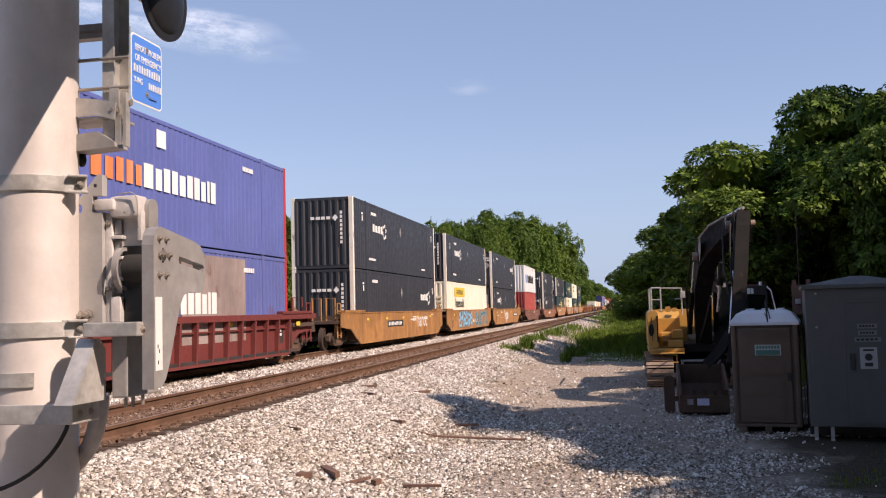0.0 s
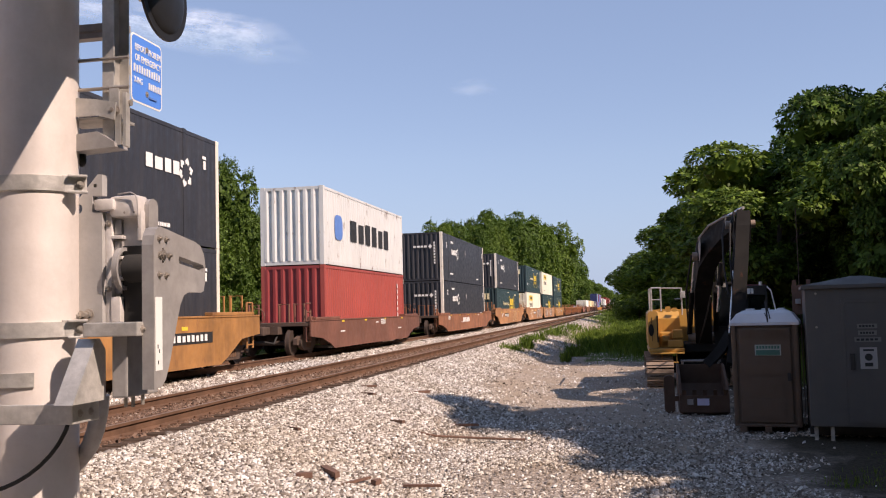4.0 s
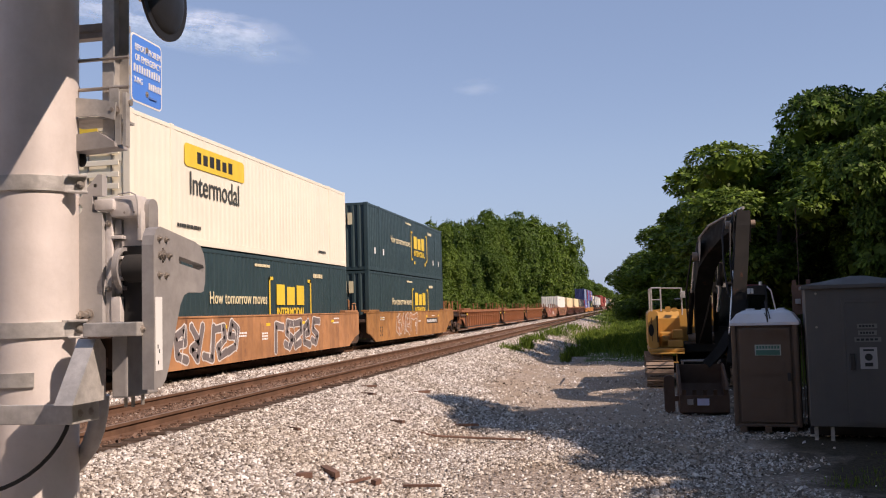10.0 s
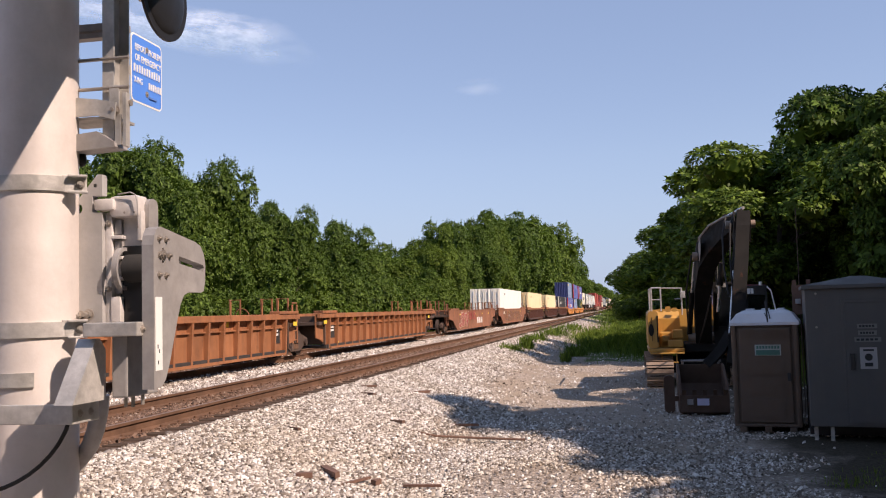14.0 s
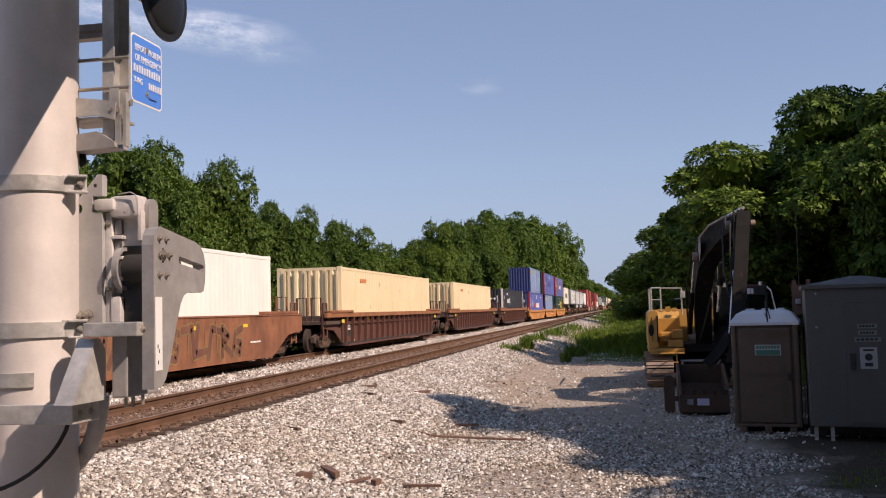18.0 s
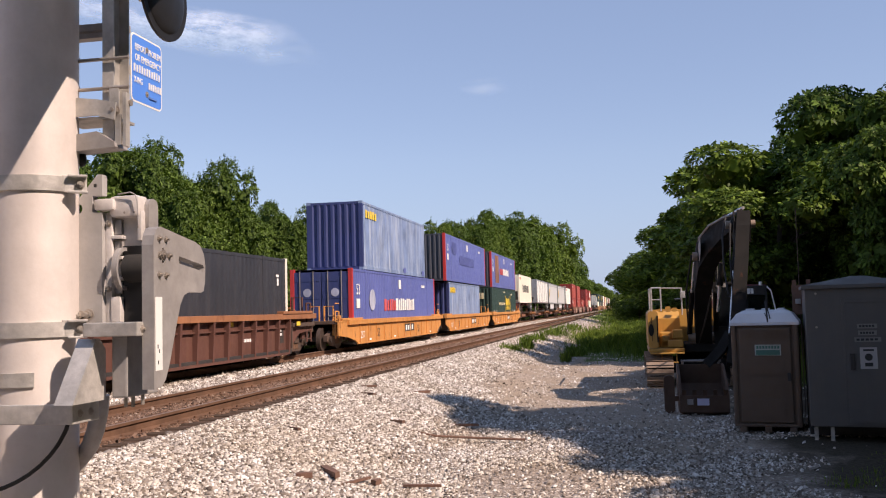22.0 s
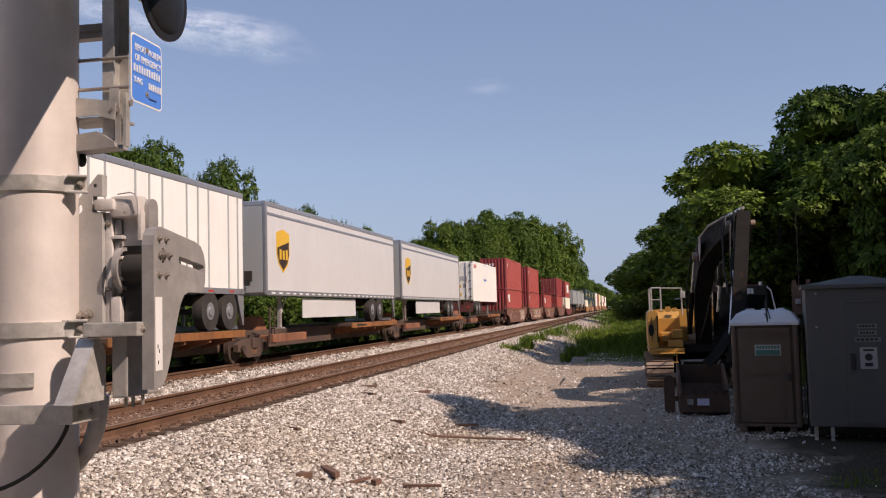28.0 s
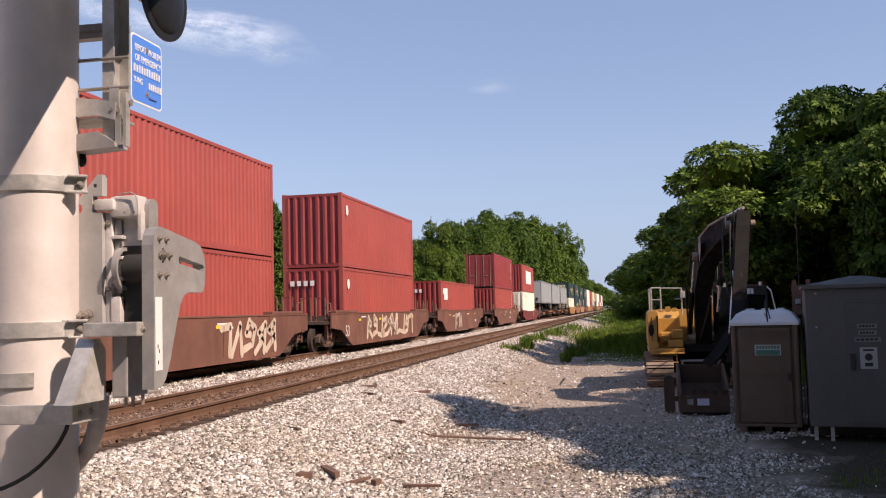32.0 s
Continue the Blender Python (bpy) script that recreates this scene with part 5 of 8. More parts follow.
    return moving(ch, s0, 1.98)


M_TRAILMARK = paint("pale print", (0.45, 0.46, 0.47), 0.5)
LOW, HIGH = 0.27, 3.172
J, K = "joint", "coupled"

# units of the train from its leading end; numbers are metres along the train
ribbed_car(-260.77, -244.61, W_DKRED, (K, K), "oxide red well car with ribbed sides", seed=1)
container(-260.77, LOW, "blue rusty", seed=3), container(-260.77, HIGH, "blue letters", seed=1)
ob, x = smooth_car(-237.13, -220.97, W_OCHRE, (K, J), "ochre well car with white spray lettering", seed=2, number=4.6)
side_text("naroc", 1.05, G_WHITE, ob, 10.6, 0.62, x, 0.95, 0.012, "spray_lettering")
container(-237.13, LOW, "charcoal", seed=1), container(-237.13, HIGH, "charcoal", seed=2)
ob, x = smooth_car(-217.54, -201.38, W_OCHRE, (J, J), "ochre well car with blue graffiti", seed=3, tags=((2.9, 8.2, 0.26, 1.32, G_BLUE, M_STENCIL), (9.6, 15.0, 0.30, 1.28, G_TEAL, G_BLUE)))
side_text("53", 0.6, M_STENCIL, ob, 0.6, 0.35, x, 0.9)
container(-217.54, LOW, "yellow panel", seed=4), container(-217.54, HIGH, "charcoal", seed=4)
ob, x = smooth_car(-197.98, -181.82, W_OCHRE, (J, K), "ochre well car with sprayed white word", seed=4, number=12.4)
side_text("Vegan", 1.2, G_WHITE, ob, 5.8, 0.52, x, 0.92, 0.015, "spray_lettering")
side_text("53", 0.6, M_STENCIL, ob, 0.6, 0.35, x, 0.9)
container(-197.98, LOW, "charcoal", seed=6), container(-197.98, HIGH, "charcoal", front="doors", seed=5)
ob, x = smooth_car(-172.73, -160.55, W_BROWN, (K, K), "brown 40-foot well car", top=1.18, seed=5)
container(-172.73, LOW, "red", L=12.192, seed=4), container(-172.73, HIGH, "star", L=12.192)
ob, x = smooth_car(-150.76, -134.60, W_RUST, (K, K), "rust brown well car", top=1.15, seed=6)
block_letters(ob, "number_print", [0.26] * 3 + [0.24] * 5, 5.6, 0.62, 0.3, 0.07, M_WHITE, x)
container(-150.76, LOW, "charcoal", seed=8), container(-150.76, HIGH, "charcoal", seed=10)
ob, x = smooth_car(-127.38, -111.24, W_ORANGE, (K, K), "rusting orange well car with faded graffiti", seed=7, number=3.2, tags=((9.2, 12.2, 0.3, 1.2, W_OCHRE, G_CREAM),))
container(-127.38, LOW, "green", seed=1), container(-127.38, HIGH, "charcoal", seed=12)
ob, x = smooth_car(-103.66, -87.46, W_ORANGE, (K, J), "rusting orange well car with graffiti", seed=8, number=5.2, tags=((2.2, 4.4, 0.3, 1.25, G_CREAM, W_ORANGE), (9.2, 14.6, 0.3, 1.2, G_GREY, G_WHITE)))
container(-103.66, LOW, "yellow panel", front="doors", seed=7), container(-103.66, HIGH, "green", seed=2)
ob, x = smooth_car(-84.12, -67.95, W_ORANGE, (J, J), "rusting orange well car with black and white graffiti", seed=9, tags=((1.6, 5.4, 0.25, 1.25, G_GREY, G_WHITE), (8.0, 12.2, 0.25, 1.25, G_GREY, G_WHITE)))
container(-84.12, LOW, "green", seed=3), container(-84.12, HIGH, "yellow panel", front="doors", seed=9)
ob, x = smooth_car(-64.79, -48.64, W_OCHRE, (J, K), "ochre well car with outlined graffiti", seed=10, number=10.6, tags=((4.0, 8.3, 0.3, 1.3, W_ORANGE, G_WHITE),))
side_text("53", 0.6, M_STENCIL, ob, 1.0, 0.35, x, 0.9)
container(-64.79, LOW, "green", seed=4), container(-64.79, HIGH, "green", seed=5)
for i, (a, b, e) in enumerate(((-40.9, -25.0, (K, J)), (-21.4, -6.2, (J, J)), (-2.2, 14.4, (J, K)))):
    ribbed_car(a, b, W_EMPTY, e, "empty orange brown well car with ribbed sides", seed=11 + i)
ob, x = smooth_car(23.2, 38.3, W_RUST, (K, K), "empty rust brown well car with graffiti", seed=14, tags=((1.0, 4.5, 0.3, 1.25, G_PINK, G_CREAM), (4.8, 7.6, 0.7, 1.3, G_PINK, W_RUST)))
block_letters(ob, "number_print", [0.7, 0.7, 0.7], 8.2, 0.45, 0.42, 0.2, G_WHITE, x)
ob, x = smooth_car(45.37, 61.47, W_RUST, (K, K), "rust brown well car with olive graffiti", seed=15, number=None, tags=((1.5, 8.2, 0.3, 1.22, W_BROWN, G_OCHRE), (8.4, 13.6, 0.3, 1.22, W_BROWN, G_OCHRE)))
container(45.37, LOW, "white", seed=1)
ribbed_car(68.75, 84.93, W_DKBROWN, (K, K), "dark brown ribbed well car with paler top rail", seed=16), container(68.75, LOW, "cream", seed=2)
ribbed_car(92.30, 108.47, W_DKBROWN, (K, K), "dark brown ribbed well car with paler top rail", seed=17), container(92.30, LOW, "cream", seed=3)
ribbed_car(115.93, 132.08, W_DKBROWN, (K, K), "dark brown ribbed well car with paler top rail", seed=18), container(115.93, LOW, "charcoal", seed=14)
yellow_car(139.30, 155.45, (K, J), "yellow orange well car with ribbed sides", seed=19)
container(139.30, LOW, "blue letters", front="doors", seed=2), container(141.20, HIGH, "faded", L=12.192)
yellow_car(158.98, 175.12, (J, J), "yellow orange well car with ribbed sides", seed=20)
container(160.20, LOW, "faded", L=12.192), container(158.98, HIGH, "blue patch", seed=5)
yellow_car(178.60, 194.75, (J, K), "yellow orange well car with ribbed sides", seed=21)
container(178.45, LOW, "old green", seed=6), container(178.64, HIGH, "blue rusty", seed=7)
spine_car(198.86, 213.6, "rust brown spine car under a white container", "first", 1), reefer(198.86, "unit", "off-white refrigerated container with black lettering blocks", False)
spine_car(217.1, 233.2, "rust brown spine car under a white trailer", "mid", 2), trailer(217.1, 15.74, "ribbed white", "white ribbed semi-trailer on a spine car")
spine_car(234.5, 250.8, "rust brown spine car under a silver trailer", "mid", 3), trailer(234.52, 15.88, "silver", "silver grey semi-trailer with a shield emblem")
spine_car(251.9, 268.6, "rust brown spine car under a silver trailer", "mid", 4), trailer(251.87, 15.84, "silver", "silver grey semi-trailer with a shield emblem")
spine_car(271.0, 287.0, "rust brown spine car under a white container", "mid", 5), reefer(273.8, "door", "white refrigerated container with rear doors closed", True)
ob, x = smooth_car(293.0, 305.2, W_BROWN, (K, K), "brown 40-foot well car with cream graffiti", seed=22, tags=((7.6, 11.6, 0.28, 1.3, G_CREAM, W_BROWN),))
side_text("53", 0.6, G_WHITE, ob, 0.3, 0.5, x, 0.9)
container(293.0, LOW, "red", L=12.192, seed=1), container(293.0, HIGH, "red", L=12.192, seed=7)
ob, x = smooth_car(312.4, 324.6, W_BROWN, (K, K), "brown 40-foot well car with cream graffiti", seed=23, tags=((2.4, 10.6, 0.3, 1.3, G_CREAM, W_BROWN),))
side_text("53", 0.6, G_WHITE, ob, -0.6, 0.5, x, 0.9)
container(312.4, LOW, "red", L=12.192, seed=3), container(312.4, HIGH, "red", L=12.192, seed=9)
smooth_car(331.8, 344.0, W_BROWN, (K, K), "brown 40-foot well car with cream graffiti", seed=24, tags=((3.0, 5.5, 0.3, 1.2, G_CREAM, W_BROWN),))
container(331.8, LOW, "red", L=12.192, seed=11)
smooth_car(355.0, 367.2, W_BROWN, (K, K), "brown 40-foot well car", seed=25)
container(355.0, LOW, "red", L=12.192, seed=2), container(355.0, HIGH, "dark red", L=12.192, front="doors", seed=4)
smooth_car(376.0, 388.2, W_DKRED, (K, K), "oxide red well car", top=1.1, seed=26)
container(376.0, LOW, "pale", L=12.192, seed=4), container(376.0, HIGH, "red sign", L=12.192, seed=5)
for i, s in enumerate((397.0, 414.5, 432.0)):
    spine_car(s, s + 16.2, "rust brown spine car under a grey trailer", "first" if i == 0 else "mid", 30 + i)
    trailer(s, 15.8, "grey", "plain grey semi-trailer on a spine car")
FAR = (("pale", "green"), ("green", "green"), ("charcoal", "green"), ("charcoal", "green"), ("pale", "white"), ("dark red", "red"), ("pale", "cream"), ("green", None), ("white", "pale"), ("red", "white"), ("pale", "dark red"), ("white", "white"))
for i, (lo, hi) in enumerate(FAR):
    s = 455.0 + 20.5 * i
    l40 = "red" in lo
    ln = 12.192 if l40 else 16.154
    smooth_car(s, s + ln, (W_OCHRE, W_RUST, W_ORANGE, W_BROWN)[i % 4], (K, K), "distant well car with stacked containers", seed=40 + i)
    container(s, LOW, lo, L=ln, seed=20 + i)
    if hi:
        container(s, HIGH, hi, L=12.192 if "red" in hi or l40 else 16.154, seed=30 + i)


def motions():
    """The whole train rolls past on the far track; thin clouds drift."""
    times = [4.0 * i for i in range(9)]
    for ob, s, z in MOVERS:
        walk(ob, [(t, pose(TRACK_X, s - SPEED * (t - 16) - GAIN * (t - 16) ** 2, RAIL_Z + z)) for t in times])
    for ob, first, last in DRIFTING:
        walk(ob, [(0.0, first), (32.0, last)])


# ---------------------------------------------------------------- trees and grass
def crown_mesh(name, seed, clumps, sprays, leaflets, leaf, tall=1.0, clump=(0.22, 0.36), shoots=0, inner=2500, wide=0.30, droop=-0.22, flat_z=0.72, depth=(0.52, 0.86)):
    """Leaf sprays over the skin of overlapping boughs of an uneven crown of radius about 1 (z 0 to about 2 * tall), with broader shade leaves inside."""
    rng = np.random.default_rng(seed)

    def unit(v):
        return v / np.linalg.norm(v, axis=-1, keepdims=True)
    k = np.arange(clumps) + 0.5
    az = k * 2.39996 + rng.uniform(-0.35, 0.35, clumps) + seed
    up = np.clip(1 - 2 * k / clumps + rng.uniform(-0.1, 0.1, clumps), -0.97, 0.99)
    d = np.stack([np.sqrt(1 - up * up) * np.cos(az), np.sqrt(1 - up * up) * np.sin(az), up], -1)
    lobe = 1 + 0.13 * np.sin(2 * az + seed) + 0.09 * np.sin(5 * az + 2.1 * seed)
    reach = rng.uniform(depth[0], depth[1], clumps) * lobe
    mid = np.array((0, 0, tall))
    cen = d * reach[:, None] * np.array((1, 1, tall)) + mid
    rad = rng.uniform(clump[0], clump[1], clumps)
    cen[:, 2] = np.maximum(cen[:, 2], rad * 0.6)
    squash = np.array((1, 1, flat_z))
    many = int(sprays * 2.6)
    which = rng.choice(clumps, many, p=rad ** 2 / np.sum(rad ** 2))
    dd = unit(rng.normal(size=(many, 3)) + d[which] * 0.55 + np.array((0, 0, 0.35)))
    pos = cen[which] + dd * (rad[which] * rng.uniform(0.80, 1.10, many))[:, None] * squash
    free = np.ones(many, bool)
    for c in range(clumps):
        inside = np.linalg.norm((pos - cen[c]) / squash, axis=1) < rad[c] * 0.80
        free &= ~(inside & (which != c))
    keep = np.flatnonzero(free)[:sprays]
    pos, dd = pos[keep], dd[keep]
    grow = np.ones(len(keep))
    if shoots:      # leafy shoots standing out of the boughs
        tops = rng.choice(np.flatnonzero(dd[:, 2] > 0.25), shoots)
        lean = unit(dd[tops] * 0.5 + np.array((0, 0, 1.0)) + rng.normal(0, 0.18, (shoots, 3)))
        long = rng.uniform(0.05, 0.13, shoots)
        for step in range(1, 6):
            pos = np.concatenate([pos, pos[tops] + lean * (long * step / 5)[:, None]])
            dd = np.concatenate([dd, lean])
            grow = np.concatenate([grow, np.full(shoots, 1.05 - 0.12 * step)])
    n = len(pos)
    axis = unit(dd * 0.8 + np.array((0, 0, 0.45)) + rng.normal(size=(n, 3)) * 0.30)
    side = unit(np.cross(axis, rng.normal(size=(n, 3))))
    other = np.cross(axis, side)
    turn = rng.uniform(0, 2 * np.pi, (n, 1)) + np.arange(leaflets)[None] * 2 * np.pi / leaflets + rng.normal(0, 0.25, (n, leaflets))
    out = side[:, None] * np.cos(turn)[..., None] + other[:, None] * np.sin(turn)[..., None]
    way = unit(out + axis[:, None] * rng.uniform(0.1, 0.9, (n, leaflets, 1)) + np.array((0, 0, droop)))
    size = leaf * rng.uniform(0.6, 1.35, (n, leaflets, 1)) * rng.uniform(0.8, 1.2, (n, 1, 1)) * grow[:, None, None]
    base = np.broadcast_to(pos[:, None], way.shape) + way * size * 0.12
    flat = unit(np.cross(way, axis[:, None] + rng.normal(0, 0.25, (n, leaflets, 3))))
    tip = base + way * size + np.array((0, 0, -0.12)) * size
    half = base + way * size * 0.55
    quads = np.stack([base, half + flat * size * wide, tip, half - flat * size * wide], 2).reshape(-1, 4, 3)
    wi = rng.integers(0, clumps, inner)
    deep = unit(rng.normal(size=(inner, 3)))
    pin = cen[wi] * 0.93 + mid * 0.07 + deep * (rad[wi] * rng.uniform(0.2, 0.78, inner))[:, None] * squash
    a = unit(np.cross(deep, rng.normal(size=(inner, 3)))) * (leaf * rng.uniform(1.2, 2.2, (inner, 1)))
    b = np.cross(deep, a) * 0.7
    shade = np.stack([pin - a, pin + b, pin + a, pin - b], 1)
    verts = np.concatenate([quads, shade]).reshape(-1, 3)
    verts[:, 2] = np.maximum(verts[:, 2], 0.0)
    me = raw_mesh(name, verts, np.arange(len(verts)).reshape(-1, 4))
    me["top"] = float(np.percentile(verts[:, 2], 99.9))
    return me


CROWNS_R = [crown_mesh("crown", 10 + i, 62, 8200, 7, 0.043, 0.95, (0.15, 0.29), 0, 5500, 0.21, -0.20, 0.58, (0.50, 0.95)) for i in range(3)]
CROWNS_L = [crown_mesh("crown", 30 + i, 66, 8200, 6, 0.036, 1.05, (0.14, 0.25), 420, 4000, 0.27, 0.04, 1.15, (0.50, 0.84)) for i in range(4)]
CROWNS_FAR = [crown_mesh("crown", 70 + i, 54, 4000, 5, 0.048, 1.05, (0.15, 0.28), 110, 1600, 0.30, 0.0, 1.0, (0.48, 0.86)) for i in range(3)]
CROWNS_LOW = [crown_mesh("crown", 50 + i, 30, 2600, 6, 0.052, 0.8, (0.20, 0.36), 90, 700, 0.26, 0.06, 0.95, (0.4, 0.85)) for i in range(3)]


def trunk_mesh(seed):
    rnd = random.Random(seed)
    bm = bmesh.new()
    rod(bm, (0, 0, -0.2), (0.04, 0.03, 0.6), 0.055, 10, 0.042)
    rod(bm, (0.04, 0.03, 0.58), (0.0, 0.08, 1.3), 0.042, 8, 0.02)
    for i in range(7):
        a = i * 2.4 + rnd.uniform(-0.4, 0.4)
        z = 0.35 + 0.12 * i
        q = (0.55 * math.cos(a), 0.55 * math.sin(a), z + rnd.uniform(0.25, 0.5))
        rod(bm, (0.03, 0.03, z), q, 0.022, 6, 0.008)
        rod(bm, q, (q[0] * 1.5, q[1] * 1.4, q[2] + 0.25), 0.008, 5, 0.003)
    return mesh_of("trunk", bm, True)


TRUNKS = [trunk_mesh(i) for i in range(3)]
tree_rnd = random.Random(5)


def tree(x, y, height, radius, crowns, material, label, base=0.18, group="trees", z=None):
    """A broadleaf tree; base: height of the crown's underside as a share of the tree."""
    t = thing("tree", label, "tree", pose(x, y, ground_height(x) if z is None else z, 0, 0, tree_rnd.uniform(0, 360)), group)
    crown = tree_rnd.choice(crowns)
    k = (1 - base) * height / crown["top"]
    me = tree_rnd.choice(TRUNKS)
    put("trunk", me, M_BARK, t, m=Matrix.Diagonal((radius * 0.75, radius * 0.75, height * 0.44, 1)))
    put("crown", crown, material, t, m=Matrix.Translation((0, 0, base * height)) @ Matrix.Diagonal((radius, radius, k, 1)))
    return t


# trees in view, then taller unseen ones beside and behind the camera, added for shade
# all past x = 15 are out of view and added for shade too
RIGHT = ((6.1, 41.0, 9.6, 5.8), (10.9, 39.0, 11.7, 5.1), (9.9, 30.5, 8.8, 3.6), (9.7, 24.5, 6.2, 2.6), (6.6, 50.0, 8.6, 5.6), (10.6, 64.0, 8.2, 5.0), (17.6, 46.0, 18.0, 5.2), (12.6, 47.0, 12.2, 4.6), (16.9, 38.0, 18.3, 5.2), (17.2, 31.0, 15.0, 4.5), (14.0, 56.0, 14.0, 6.0), (14.5, 70.0, 14.0, 6.5),
         (10.6, 79.0, 8.2, 5.4), (9.6, 98.0, 9.0, 6.0), (6.0, 121.0, 10.4, 7.8), (6.4, 150.0, 11.6, 8.8), (6.8, 188.0, 13.0, 9.8), (7.4, 238.0, 14.5, 11.0), (8.5, 305.0, 16.5, 12.6), (11.0, 395.0, 18.5, 15.5), (12.0, 520.0, 20.0, 19.0), (9.0, 700.0, 20.0, 15.0), (8.0, 900.0, 20.0, 14.0),
         (10.7, 15.5, 13.0, 4.3), (12.3, 9.5, 9.7, 4.2), (11.2, 22.2, 10.0, 4.2), (12.0, 12.8, 11.5, 4.0), (11.4, 14.6, 12.0, 4.2), (13.0, 6.8, 10.5, 4.5), (14.0, 4.0, 10.0, 4.5), (15.5, 25.5, 12.5, 4.5), (18.5, 19.5, 15.0, 5.0), (18.5, 10.0, 15.0, 5.0), (13.0, -4.0, 11.0, 5.0), (16.0, 1.0, 13.0, 5.0), (12.0, -14.0, 12.0, 5.5), (4.0, -23.0, 12.0, 6.0), (20.0, -5.0, 13.0, 5.5), (-6.0, -24.0, 12.0, 6.0), (6.0, -12.0, 14.0, 5.5), (0.0, -15.0, 14.0, 5.5), (-9.0, -17.0, 14.0, 5.5), (12.0, -8.0, 13.0, 5.0))
for x, y, h, r in RIGHT:
    tree(x, y, h, r, CROWNS_R if 15 < y < 75 else CROWNS_FAR, M_LEAF_R, "broadleaf tree with dense green crown beside the gravel yard", 0.08, "trees beside the yard")
# unseen low canopy, added to keep sky light off the yard
for x, y, h, r in ((9.0, 13.2, 8.0, 4.3), (9.7, 17.6, 9.0, 4.2), (11.2, 8.8, 7.4, 4.1), (10.6, 21.4, 8.2, 3.9)):
    tree(x, y, h, r, CROWNS_R, M_LEAF_R, "unseen broadleaf tree added to shade the yard", 0.32, "trees beside the yard")
for i in range(18):
    x, y = 8.2 + 3.5 * tree_rnd.random(), 12 + 4.0 * i
    x = max(x, 0.11 * y + 3.5)
    tree(x, y, 3.0 + 1.4 * tree_rnd.random(), 2.5, CROWNS_LOW, M_LEAF_R, "low leafy bush under the trees", 0.0, "bushes beside the yard")
for x, y, h, r in ((1.5, 130.0, 3.6, 4.0), (1.0, 205.0, 5.0, 5.0), (0.6, 300.0, 6.0, 6.0), (0.5, 420.0, 8.0, 7.0), (1.0, 600.0, 10.0, 9.0), (-4.0, 1000.0, 14.0, 9.0)):
    tree(x, y, h, r, CROWNS_LOW, M_LEAF_R, "low leafy bush beside the line", 0.0, "bushes beside the yard")
LEFT_ROW = ((-22.0, 35.0, 9.0, 2.6), (-22.0, 38.6, 11.2, 2.7), (-22.4, 42.8, 11.0, 2.8), (-22.0, 46.6, 11.0, 2.0), (-22.5, 50.5, 9.2, 3.2), (-22.0, 56.0, 9.6, 3.4), (-23.0, 62.0, 9.8, 3.6), (-22.0, 68.5, 9.5, 3.8), (-23.0, 76.0, 9.9, 4.0), (-22.5, 84.0, 8.7, 4.2), (-23.0, 92.0, 9.2, 4.2),
            (-20.5, 99.0, 11.6, 4.4), (-20.5, 108.0, 12.2, 4.8), (-20.5, 119.0, 13.0, 5.4), (-20.5, 132.0, 15.0, 6.0), (-20.5, 147.0, 17.2, 6.6), (-20.5, 164.0, 19.0, 7.2), (-20.5, 184.0, 20.5, 8.0), (-20.5, 208.0, 22.0, 8.6), (-20.5, 236.0, 23.5, 9.4), (-21.0, 268.0, 23.5, 9.5), (-22.0, 300.0, 23.0, 9.5), (-22.0, 345.0, 20.0, 10.0), (-23.0, 400.0, 18.5, 10.0), (-23.0, 470.0, 18.0, 11.0), (-24.0, 560.0, 18.0, 12.0), (-24.0, 680.0, 18.5, 13.0), (-24.0, 820.0, 19.0, 14.0), (-28.0, 1050.0, 19.0, 19.0), (-22.0, 1350.0, 20.0, 26.0), (14.0, 1250.0, 18.0, 26.0), (60.0, 1250.0, 20.0, 40.0))
for x, y, h, r in LEFT_ROW:
    tree(x, y, (0.98 if y < 97 else 1.03) * h, max(0.94 * r, 0.31 * h), CROWNS_L if y < 150 else CROWNS_FAR, M_LEAF_L, "leafy tree in the row beyond the tracks", 0.05, "tree row beyond the tracks")
for i in range(30):
    y = 33 + 3.2 * i * (1 + 0.05 * i)
    tree(-18.4 - 1.2 * tree_rnd.random(), y, 2.6 + 2.6 * tree_rnd.random() + 0.014 * y, 2.0 + 0.012 * y, CROWNS_LOW, M_LEAF_L, "dense leafy undergrowth along the tree row", 0.0, "undergrowth beyond the tracks")


